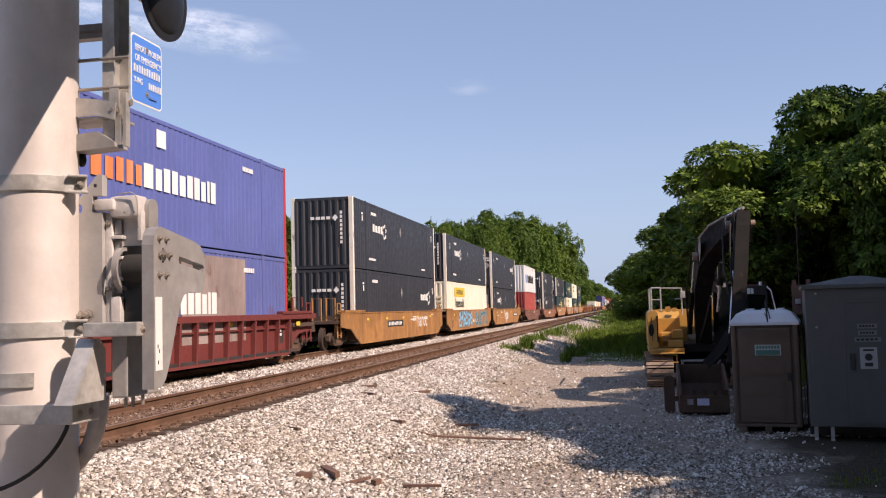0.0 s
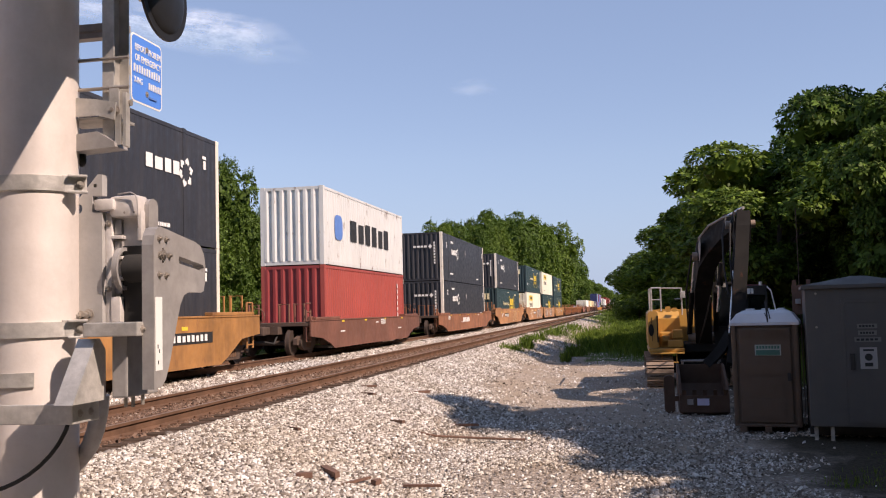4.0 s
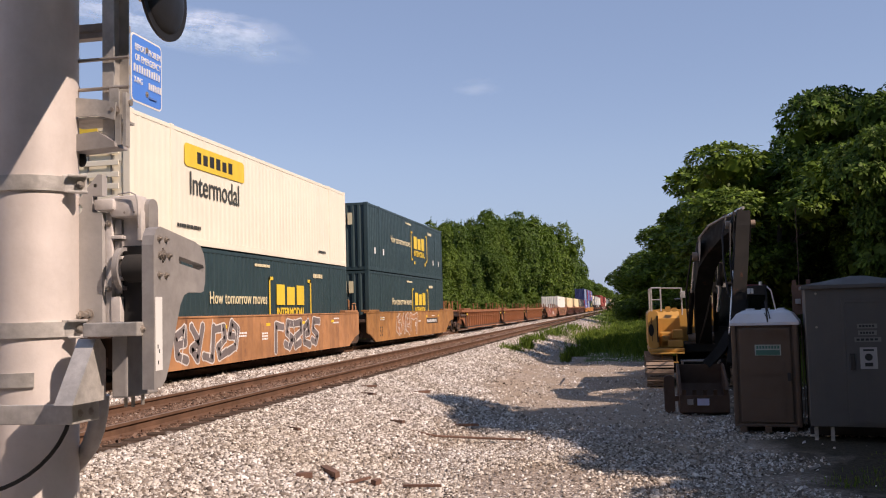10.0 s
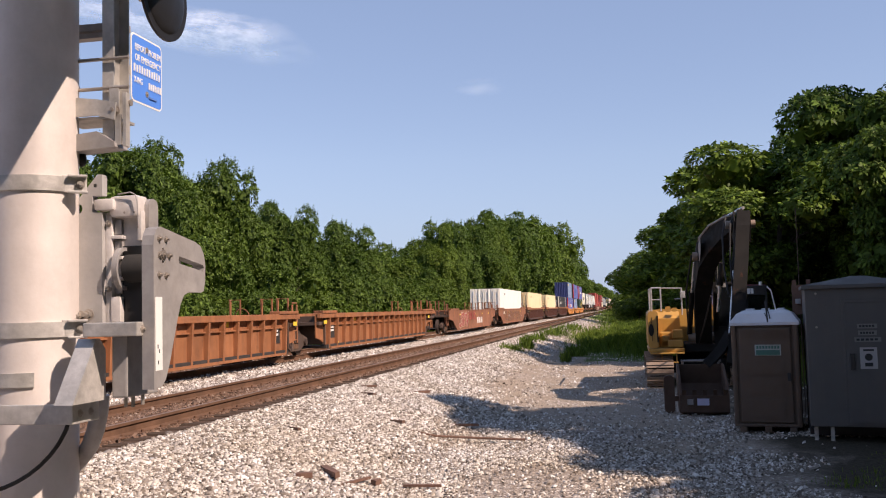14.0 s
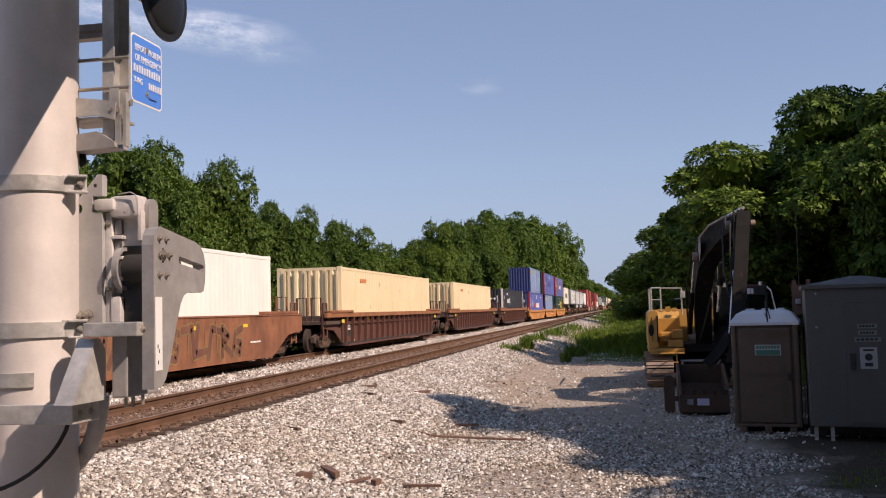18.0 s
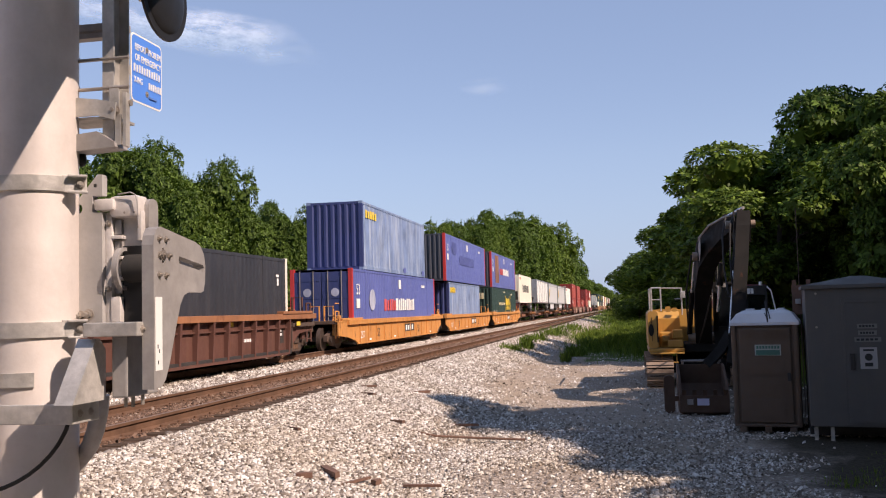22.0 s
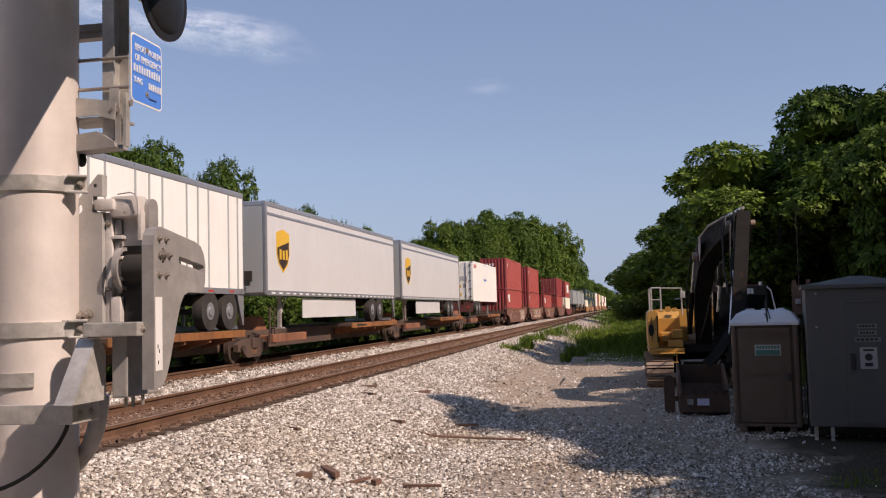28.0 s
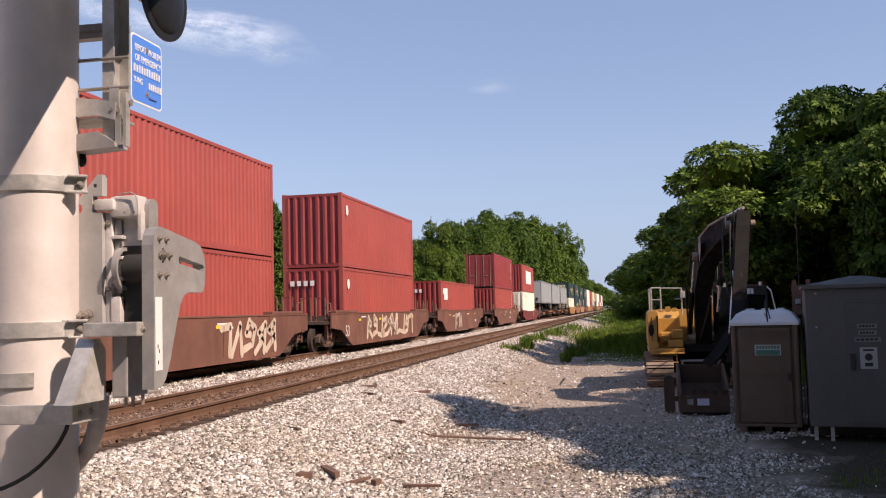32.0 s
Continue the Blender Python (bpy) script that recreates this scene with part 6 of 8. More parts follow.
def grass(name, label, spots, count, tall, seed):
    """Blades in tufts over spots (x, y, spread_x, spread_y)."""
    rng = np.random.default_rng(seed)
    spots = np.array(spots)
    k = rng.integers(0, len(spots), count)
    x = spots[k, 0] + rng.normal(0, 0.62, count) * spots[k, 2]
    y = spots[k, 1] + rng.normal(0, 0.62, count) * spots[k, 3]
    z = np.interp(x, (-5.95, -5.2, -2.9, -1.5), (0.73, 0.60, 0.06, 0.0))
    h = tall * rng.uniform(0.3, 1.2, count) * (0.75 + 0.5 * np.sin(1.7 * x) * np.sin(1.1 * y + x))
    a = rng.uniform(0, 2 * np.pi, count)
    lean = rng.uniform(0.05, 0.5, count) * h
    w = 0.003 + 0.005 * rng.random(count) * (1 + y / 40)
    dx, dy = np.cos(a), np.sin(a)
    p0 = np.stack([x - dy * w, y + dx * w, z], -1)
    p1 = np.stack([x + dy * w, y - dx * w, z], -1)
    p2 = np.stack([x + dx * lean * 0.4 + dy * w * 0.7, y + dy * lean * 0.4 - dx * w * 0.7, z + h * 0.6], -1)
    p3 = np.stack([x + dx * lean, y + dy * lean, z + h], -1)
    verts = np.stack([p0, p1, p2, p3], 1).reshape(-1, 3)
    ob = put(name, raw_mesh(name, verts, np.arange(count * 4).reshape(-1, 4)), M_GRASS)
    tagged(ob, label, "grass", kind="stuff")


grass("tall_grass", "tall green grass beyond the gravel yard", [(2.6, 45, 1.2, 3.0), (1.6, 52, 1.6, 5), (2.0, 50, 2.0, 6), (3.0, 56, 2.4, 6), (1.6, 66, 2.6, 9), (3.0, 76, 2.4, 10), (1.4, 84, 3.0, 12), (2.2, 110, 3.4, 18), (1.5, 145, 3.8, 25), (3, 200, 5, 40), (-1, 260, 4, 50), (-1, 360, 5, 60), (6, 34, 1.8, 6), (4.5, 44, 1.6, 5), (5.0, 40, 1.6, 4), (-1.2, 66, 1.6, 9), (-0.6, 56, 1.4, 5)], 230000, 0.55, 1)
grass("weed_tufts", "sparse green weeds growing out of the ballast edge", [(-4.9, 40.5, 0.35, 0.9), (-4.6, 43, 0.2, 0.5), (-5.0, 52, 0.4, 2.0), (-4.9, 64, 0.6, 4), (-2.4, 44.5, 0.45, 1.2), (-1.6, 49, 0.6, 2.0), (-2.6, 39.5, 0.12, 0.5), (-2.2, 60, 0.8, 5), (-4.6, 80, 0.8, 8)], 8500, 0.42, 2)
grass("shaded_weeds", "low dark weeds on the shaded soil", [(3.4, 13.4, 0.5, 0.5), (2.7, 12.6, 0.4, 0.4), (4.0, 14.5, 0.5, 0.6), (5.2, 17.5, 0.8, 1.0)], 600, 0.07, 3)


# ---------------------------------------------------------------- thin clouds
def cloud_mat(name, most):
    m, nt, bs, out = nodes_of(name)
    nt.nodes.remove(bs)
    tc = nt.nodes.new("ShaderNodeTexCoord")
    vec = nt.nodes.new("ShaderNodeVectorMath")
    vec.operation = "SUBTRACT"
    vec.inputs[1].default_value = (0.5, 0.5, 0.5)
    nt.links.new(tc.outputs["Generated"], vec.inputs[0])
    ln = nt.nodes.new("ShaderNodeVectorMath")
    ln.operation = "LENGTH"
    nt.links.new(vec.outputs[0], ln.inputs[0])
    soft = nramp(nt, ln.outputs["Value"], [(0.08, 1.0), (0.48, 0.0)])
    wisp = nramp(nt, nnoise(nt, 0.011, 7, 0.62, (1.0, 1.0, 2.6)), [(0.36, 0.0), (0.66, most)])
    fac = nmix(nt, 1.0, soft, wisp, "MULTIPLY")
    dif = nt.nodes.new("ShaderNodeBsdfDiffuse")
    dif.inputs["Color"].default_value = (0.95, 0.95, 0.96, 1)
    trl = nt.nodes.new("ShaderNodeBsdfTranslucent")
    trl.inputs["Color"].default_value = (0.95, 0.95, 0.96, 1)
    both = nt.nodes.new("ShaderNodeAddShader")
    nt.links.new(dif.outputs[0], both.inputs[0])
    nt.links.new(trl.outputs[0], both.inputs[1])
    clear = nt.nodes.new("ShaderNodeBsdfTransparent")
    mx = nt.nodes.new("ShaderNodeMixShader")
    nt.links.new(fac, mx.inputs[0])
    nt.links.new(clear.outputs[0], mx.inputs[1])
    nt.links.new(both.outputs[0], mx.inputs[2])
    nt.links.new(mx.outputs[0], out.inputs["Surface"])
    return m


M_CLOUD, M_HAZE = cloud_mat("thin cloud", 0.62), cloud_mat("faint cloud", 0.16)
DRIFTING = []


def cloud(start, end, wide, high, turn, lean, seed, material):
    """A thin bank of cloud far beyond the trees, drifting from start to end."""
    rng = np.random.default_rng(seed)
    nx, nz = 24, 8
    verts = [(wide * (i / nx - 0.5), 25 * math.sin(3.0 * i / nx + seed) + 12 * math.cos(5.0 * j / nz), high * (j / nz - 0.5)) for j in range(nz + 1) for i in range(nx + 1)]
    faces = [(j * (nx + 1) + i, j * (nx + 1) + i + 1, (j + 1) * (nx + 1) + i + 1, (j + 1) * (nx + 1) + i) for j in range(nz) for i in range(nx)]
    ob = put("cloud", raw_mesh("cloud", verts, faces, True), material)
    tagged(ob, "thin white wisp of cloud in a clear blue sky", "cloud", kind="structure")
    DRIFTING.append((ob, pose(*start, 0, lean, turn), pose(*end, 0, lean, turn)))


cloud((-905, 1790, 610), (-871, 1805, 607), 760, 125, 24, 8, 1, M_CLOUD)
cloud((-306, 1977, 481), (-263, 1983, 482), 150, 42, 10, 2, 2, M_HAZE)


# ---------------------------------------------------------------- crossing gate mast beside the camera
MX, MY = -2.046, 2.964
AT = pose(-MX, -MY, 0)


def holed(bm, outer, holes, axis, lo, hi):
    """A plate with holes through it."""
    def at(u, v, w):
        return {"x": (w, u, v), "y": (u, w, v), "z": (u, v, w)}[axis]
    edges = []
    for loop in [outer] + holes:
        vs = [bm.verts.new(at(u, v, lo)) for u, v in loop]
        edges += [bm.edges.new((vs[i], vs[(i + 1) % len(vs)])) for i in range(len(vs))]
    made = bmesh.ops.triangle_fill(bm, use_beauty=True, edges=edges)
    faces = [g for g in made["geom"] if isinstance(g, bmesh.types.BMFace)]
    ext = bmesh.ops.extrude_face_region(bm, geom=faces)
    step = Vector(at(0, 0, hi)) - Vector(at(0, 0, lo))
    bmesh.ops.translate(bm, vec=step, verts=[g for g in ext["geom"] if isinstance(g, bmesh.types.BMVert)])
    return bm


def bolt(bm, p, axis, r=0.011, out=0.02):
    d = {"x": Vector((1, 0, 0)), "y": Vector((0, -1, 0)), "z": Vector((0, 0, -1))}[axis]
    p = Vector(p)
    rod(bm, p, p + d * out * 0.55, r * 1.5, 6)
    rod(bm, p + d * out * 0.4, p + d * out * 1.2, r * 0.8, 8)
    rod(bm, p - d * 0.002, p + d * 0.002, r * 2.1, 12)


mast = thing("crossing_gate_mast", "pale aluminium crossing mast with grey gate mechanism and clamps", "crossing mast", pose(MX, MY, 0))
bm = bmesh.new()
rod(bm, (MX, MY, 0.0), (MX, MY, 6.4), 0.149, 48)
part("pole", bm, M_POLE, mast, "pale aluminium pole", True, AT)
bm = bmesh.new()
rod(bm, (MX, MY, 0.0), (MX, MY, 0.04), 0.30, 32)
box(bm, MX - 0.4, MX + 0.4, MY - 0.4, MY + 0.4, -0.3, 0.02, 0.02)
part("foundation", bm, M_GALV, mast, "", False, AT)


def band(z0, z1, ear=True, cut=None):
    bm = bmesh.new()
    n = 40
    a0, a1 = (-160, 0) if cut is None else (-160, cut)
    out, inn = 0.158, 0.1485
    ring = []
    for i in range(n + 1):
        a = radians(a0 + (a1 - a0) * i / n)
        ring.append([bm.verts.new((MX + r * math.cos(a), MY + r * math.sin(a), z)) for r, z in ((inn, z0), (out, z0), (out, z1), (inn, z1))])
    for p, q in zip(ring, ring[1:]):
        for k in range(4):
            bm.faces.new((p[k], p[(k + 1) % 4], q[(k + 1) % 4], q[k]))
    bm.faces.new(ring[0]), bm.faces.new(ring[-1])
    b = part("band_clamp", bm, M_GALV, mast, "galvanised band clamp", True, AT)
    if ear:
        turned = pose(MX, MY, 0, 0, 0, 35)
        bm = bmesh.new()
        zc = (z0 + z1) / 2
        box(bm, 0.088, 0.168, -0.126, -0.118, z0 - 0.002, z1 + 0.006, 0.002)
        box(bm, 0.105, 0.168, -0.150, -0.126, z1 - 0.002, z1 + 0.006, 0.002)
        box(bm, 0.105, 0.168, -0.150, -0.126, z0 - 0.006, z0 + 0.002, 0.002)
        part("clamp_ear", bm, M_GALV, b, "", False, turned)
        bm = bmesh.new()
        bolt(bm, (0.145, -0.128, zc), "y", 0.008, 0.024)
        part("clamp_bolt", bm, M_BOLT, b, "", True, turned)


band(2.745, 2.797)
band(2.244, 2.296)
band(2.080, 2.128, False, -55)

# mechanism: side plate, cast case, shaft
BEHIND = AT @ pose(0, 0, EYE_Z) @ Matrix.Diagonal((1.06, 1.06, 1.06, 1)) @ pose(0, 0, -EYE_Z)
bm = bmesh.new()
sp = [(-1.835, 2.275), (-1.716, 2.275), (-1.716, 2.660), (-1.752, 2.660), (-1.752, 2.716), (-1.716, 2.716), (-1.716, 2.786), (-1.732, 2.788), (-1.800, 2.712), (-1.835, 2.700)]
holed(bm, sp, [circle(-1.808, 2.674, 0.019), circle(-1.742, 2.750, 0.007)], "y", 2.853, 2.884)
part("side_plate", bm, M_SIDEPLATE, mast, "grey mounting plate with holes", False, BEHIND)
bm = bmesh.new()
box(bm, -1.90, -1.835, 2.858, 2.882, 2.31, 2.345, 0.002), box(bm, -1.90, -1.835, 2.858, 2.882, 2.60, 2.635, 0.002)
part("mount_bracket", bm, M_PLATE, mast, "", False, BEHIND)
bm = bmesh.new()
rod(bm, (-1.86, 2.86, 2.755), (-1.79, 2.862, 2.745), 0.010, 10)
for p in ((-1.835, 2.852, 2.612), (-1.83, 2.852, 2.318), (-1.795, 2.852, 2.313), (-1.765, 2.852, 2.318)):
    bolt(bm, p, "y", 0.009, 0.028)
part("mount_bolts", bm, M_BOLT, mast, "", True, BEHIND)

bm = bmesh.new()
box(bm, -1.715, -1.592, 2.900, 2.945, 2.274, 2.700, 0.014)
box(bm, -1.698, -1.588, 2.862, 2.93, 2.640, 2.714, 0.016)
box(bm, -1.745, -1.672, 2.846, 2.90, 2.664, 2.704, 0.012)
box(bm, -1.716, -1.692, 2.872, 2.92, 2.276, 2.66, 0.006)
case = part("mechanism_case", bm, M_CAST, mast, "cast aluminium gate mechanism case", True, BEHIND)
for x0, x1, y0, z0, z1 in ((-1.694, -1.655, 2.872, 2.569, 2.581), (-1.694, -1.655, 2.872, 2.499, 2.511), (-1.694, -1.655, 2.872, 2.429, 2.441), (-1.694, -1.660, 2.868, 2.276, 2.375), (-1.600, -1.585, 2.874, 2.560, 2.660)):
    bm = bmesh.new()
    box(bm, x0, x1, y0, 2.905, z0, z1, 0.003)
    part("case_rib", bm, M_CAST, case, "", True)
bm = bmesh.new()
n = 28
holed(bm, circle(2.885, 2.468, 0.060, n, 0.072), [circle(2.885, 2.468, 0.050, n, 0.060)], "x", -1.668, -1.648)
part("shaft_ring", bm, M_PLATE, case, "", True)
bm = bmesh.new()
# thin black sheet paints the shade of the gap behind the shaft
box(bm, -1.672, -1.575, 2.893, 2.899, 2.285, 2.545)
part("case_recess", bm, M_BLACK, case, "black sheet for the shade behind the shaft")
bm = bmesh.new()
prism(bm, rounded(2.90, 2.965, 2.585, 2.705, 0.028), "x", -1.590, -1.572)
part("case_cover", bm, M_PLATE, case, "", True)
bm = bmesh.new()
bent(bm, [(-1.660, 2.856, 2.717), (-1.612, 2.852, 2.721), (-1.594, 2.852, 2.712), (-1.587, 2.852, 2.690), (-1.585, 2.854, 2.600)], 0.0022, 8)
part("wire", bm, M_PLATE, case, "thin grey wire", True)
for x, z in ((-1.703, 2.62), (-1.703, 2.40), (-1.640, 2.655), (-1.605, 2.655)):
    bm = bmesh.new()
    bolt(bm, (x, 2.871, z), "y", 0.005, 0.008)
    part("case_bolt", bm, M_BOLT, case, "", True)
# darker slabs between the ribs stand in for shade in the pockets
for z0, z1 in ((2.381, 2.429), (2.441, 2.499), (2.511, 2.569), (2.581, 2.640)):
    bm = bmesh.new()
    box(bm, -1.690, -1.664, 2.886, 2.902, z0 + 0.004, z1 - 0.004, 0.003)
    part("case_pocket", bm, M_PLATE, case, "grey slab painting the shade between ribs", True)
bm = bmesh.new()
rod(bm, (-1.64, 2.885, 2.468), (-1.47, 2.885, 2.468), 0.047, 24)
part("main_shaft", bm, M_RUBBER, mast, "black main shaft", True, BEHIND)

# arm plate
bm = bmesh.new()
outer = [(2.700, 2.079), (2.700, 2.530), (2.706, 2.560), (2.722, 2.582), (2.745, 2.590), (2.780, 2.586), (2.990, 2.557), (3.030, 2.546), (3.055, 2.520), (3.068, 2.480), (3.064, 2.420), (3.052, 2.390),
         (3.035, 2.384), (2.940, 2.384), (2.905, 2.374), (2.880, 2.345), (2.860, 2.300), (2.800, 2.150), (2.775, 2.105), (2.750, 2.084)]
holed(bm, outer, [[(2.873, 2.478), (3.050, 2.458), (3.056, 2.470), (3.050, 2.480), (2.873, 2.502), (2.868, 2.490)], circle(2.762, 2.498, 0.011, 12, 0.026)], "x", -1.488, -1.448)
arm = part("arm_plate", bm, M_PLATE, mast, "thick grey gate arm plate with a slot", False, AT)
bm = bmesh.new()
for y, z in ((2.735, 2.552), (2.779, 2.552), (2.735, 2.437), (2.779, 2.437), (2.738, 2.500), (2.800, 2.500), (2.762, 2.500)):
    bolt(bm, (-1.448, y, z), "x", 0.009 if y == 2.762 else 0.0055, 0.011)
part("arm_bolts", bm, M_BOLT, arm, "", True)
bm = bmesh.new()
box(bm, -1.4478, -1.4468, 2.708, 2.752, 2.136, 2.366)
part("white_tape", bm, M_WHITE, arm, "white reflective tape")
bm = bmesh.new()
for y0, z0 in ((2.722, 2.155), (2.728, 2.19), (2.720, 2.205)):
    box(bm, -1.4467, -1.4464, y0, y0 + 0.006, z0, z0 + 0.012)
part("tape_marks", bm, M_STENCIL, arm)

# lower brackets
bm = bmesh.new()
box(bm, -1.668, -1.484, 2.660, 2.776, 2.246, 2.290, 0.004)
bar = part("upper_channel", bm, M_GALV, mast, "galvanised channel", False, AT)
bm = bmesh.new()
for y in (2.695, 2.745):
    bolt(bm, (-1.484, y, 2.268), "x", 0.006, 0.008)
part("channel_bolts", bm, M_BOLT, bar, "", True)
bm = bmesh.new()
box(bm, -1.604, -1.551, 2.720, 2.918, 2.052, 2.246, 0.006)
low = part("conduit_box", bm, M_PLATE, mast, "grey metal box under the channel", False, AT)
for x, y in ((-1.59, 2.78), (-1.565, 2.78), (-1.575, 2.86)):
    bm = bmesh.new()
    rod(bm, (x, y, 2.055), (x, y, 2.018), 0.006, 8)
    part("stud", bm, M_BOLT, low, "", True)
bm = bmesh.new()
box(bm, -2.45, -1.702, 2.660, 2.672, 1.976, 2.038, 0.003)
box(bm, -2.45, -1.702, 2.671, 2.705, 1.976, 1.984, 0.002)
box(bm, -1.79, -1.702, 2.671, 2.812, 1.976, 2.038, 0.004)
chan = part("lower_channel", bm, M_GALV, mast, "galvanised channel across the pole", False, AT)
bm = bmesh.new()
for y in (2.70, 2.76):
    bolt(bm, (-1.702, y, 2.008), "x", 0.006, 0.008)
part("channel_bolts", bm, M_BOLT, chan, "", True)
bm = bmesh.new()
prism(bm, [(2.656, 2.036), (2.790, 2.238), (2.812, 2.238), (2.846, 2.200), (2.846, 2.036)], "x", -1.765, -1.700)
part("gusset", bm, M_GALV, mast, "weathered galvanised gusset", False, AT @ pose(0, 0, EYE_Z) @ Matrix.Diagonal((0.965, 0.965, 0.965, 1)) @ pose(0, 0, -EYE_Z))
bm = bmesh.new()
pts = []
for i in range(13):
    u = i / 12
    pts.append((-1.80 - 0.5 * u ** 1.5, 2.80 - 0.02 * math.sin(3.1 * u), 1.99 - 0.27 * (1 - (1 - u) ** 2.2)))
bent(bm, pts, 0.007, 8)
part("cable", bm, M_RUBBER, mast, "black cable", True, AT)
bm = bmesh.new()
bent(bm, [(-1.80, 2.98, 2.04), (-1.808, 2.985, 1.98), (-1.83, 3.0, 1.92), (-1.87, 3.03, 1.86), (-1.93, 3.07, 1.81), (-2.02, 3.13, 1.75), (-2.08, 3.18, 1.6), (-2.1, 3.2, 0.0)], 0.03, 14)
part("conduit", bm, M_PLATE, mast, "", True, AT)

# upper brackets, set back against the far side of the pole
FARTHER = AT @ pose(0, 0, EYE_Z) @ Matrix.Diagonal((1.10, 1.10, 1.10, 1)) @ pose(0, 0, -EYE_Z)
bm = bmesh.new()
prism(bm, [(-1.652, 2.75), (-1.612, 2.75), (-1.612, 2.757), (-1.645, 2.757), (-1.645, 2.843), (-1.612, 2.843), (-1.612, 2.85), (-1.652, 2.85)], "z", 2.87, 4.4)
upright = part("upright_channel", bm, M_GALV, mast, "galvanised upright channel", False, FARTHER)
for z in (3.145, 3.048):
    bm = bmesh.new()
    bent(bm, [(-1.90, 2.795, z), (-1.745, 2.74, z), (-1.552, 2.74, z)], 0.006, 8)
    part("clamp_rod", bm, M_BOLT, mast, "", True, FARTHER)
    bm = bmesh.new()
    bolt(bm, (-1.752, 2.765, z + 0.012), "y", 0.005, 0.012)
    part("rod_nut", bm, M_BOLT, mast, "", True, FARTHER)
bm = bmesh.new()
box(bm, -1.93, -1.652, 2.86, 2.90, 3.258, 3.276, 0.002)
box(bm, -1.93, -1.652, 2.87, 2.93, 3.286, 3.312, 0.002)
part("cross_bracket", bm, M_PLATE, mast, "", False, FARTHER)
bm = bmesh.new()
prism(bm, [(-1.745, 3.020), (-1.650, 3.008), (-1.585, 2.995), (-1.590, 2.938), (-1.650, 2.955), (-1.728, 2.955)], "y", 2.715, 2.722)
box(bm, -1.790, -1.60, 2.73, 2.86, 2.946, 2.955)
box(bm, -1.775, -1.762, 2.72, 2.78, 2.98, 3.05, 0.002)
part("arm_bracket", bm, M_GALV, mast, "sunlit galvanised bracket", False, FARTHER)
for x0, x1, y1, z0, z1 in ((-1.620, -1.585, 2.741, 2.965, 3.055), (-1.572, -1.560, 2.76, 2.855, 3.03), (-1.600, -1.578, 2.741, 2.86, 2.96)):
    bm = bmesh.new()
    box(bm, x0, x1, 2.735, y1, z0, z1, 0.001)
    part("strap_plate", bm, M_GALV, mast, "", False, FARTHER)
bm = bmesh.new()
bolt(bm, (-1.598, 2.735, 2.972), "y", 0.008, 0.02)
rod(bm, (-1.568, 2.76, 3.0), (-1.555, 2.76, 3.0), 0.011, 10)
part("strap_bolt", bm, M_BOLT, mast, "", True, FARTHER)
bm = bmesh.new()
prism(bm, [(-1.78, 2.895), (-1.655, 2.905), (-1.595, 2.868), (-1.59, 2.852), (-1.78, 2.842)], "y", 2.72, 2.80)
part("lower_bracket", bm, M_PLATE, mast, "", False, FARTHER)
bm = bmesh.new()
bmesh.ops.create_uvsphere(bm, u_segments=14, v_segments=10, radius=0.017, matrix=pose(-1.745, 2.78, 2.826) @ Matrix.Diagonal((0.9, 0.9, 1.4, 1)))
rod(bm, (-1.745, 2.78, 2.84), (-1.745, 2.78, 2.87), 0.013, 10)
part("cap_plug", bm, M_BLACK, mast, "", True, FARTHER)
# unseen blades and plate in a crossbuck's place, added to shade pole and upright
bm = bmesh.new()
prism(bm, rounded(2.76, 3.06, 3.55, 3.96, 0.03), "x", -1.506, -1.502)
part("track_plate", bm, M_WHITE, mast, "unseen plate added to shade the upright", False, AT)
for tilt, x, wide, cy, cz in ((51, -1.50, 0.46, 2.72, 3.86), (-51, -1.53, 0.24, 3.0, 4.40)):
    bm = bmesh.new()
    box(bm, -0.004, 0.004, -0.50, 0.60, -wide / 2, wide / 2, 0.002)
    part("crossbuck_blade", bm, M_WHITE, mast, "unseen blade added to shade the pole", False, AT @ pose(x, cy, cz, tilt))

# emergency sign
sign = thing("emergency_sign", "blue emergency notice sign with white border and lettering", "sign", pose(-1.808, 3.208, 3.124) @ Matrix.Diagonal((1, 1, 1.11, 1)))
SW, SH = 0.238, 0.240
bm = bmesh.new()
prism(bm, rounded(0.0, SW, 0.0, SH, 0.022, 5), "x", -0.003, 0.0)
part("border", bm, M_WHITE, sign, "white sign border")
bm = bmesh.new()
prism(bm, rounded(0.006, SW - 0.006, 0.006, SH - 0.006, 0.018, 5), "x", 0.0, 0.0006)
part("face", bm, M_SIGNBLUE, sign, "blue sign face")
side_text("REPORT  PROBLEM", 0.033, M_WHITE, sign, 0.026, 0.183, 0.001, 0.72)
side_text("OR EMERGENCY", 0.034, M_WHITE, sign, 0.026, 0.146, 0.001, 0.80)
side_text("X-ING", 0.031, M_WHITE, sign, 0.018, 0.068, 0.001, 0.75)
block_letters(sign, "number_bar", [0.0085] * 11, 0.016, 0.106, 0.027, 0.0105, M_WHITE, 0.0008)
block_letters(sign, "number_bar", [0.007] * 7, 0.130, 0.062, 0.024, 0.0075, M_WHITE, 0.0008)
small_bars(sign, 0.045, 0.040, 0.03, 0.008, 1, M_LIGHTBLUE, 0.0008)
small_bars(sign, 0.13, 0.030, 0.075, 0.006, 1, M_LIGHTBLUE, 0.0008)
bm = bmesh.new()
for z in (0.200, 0.042):
    bolt(bm, (0.001, 0.117, z), "x", 0.005, 0.004)
part("screws", bm, M_BOLT, sign)
bm = bmesh.new()
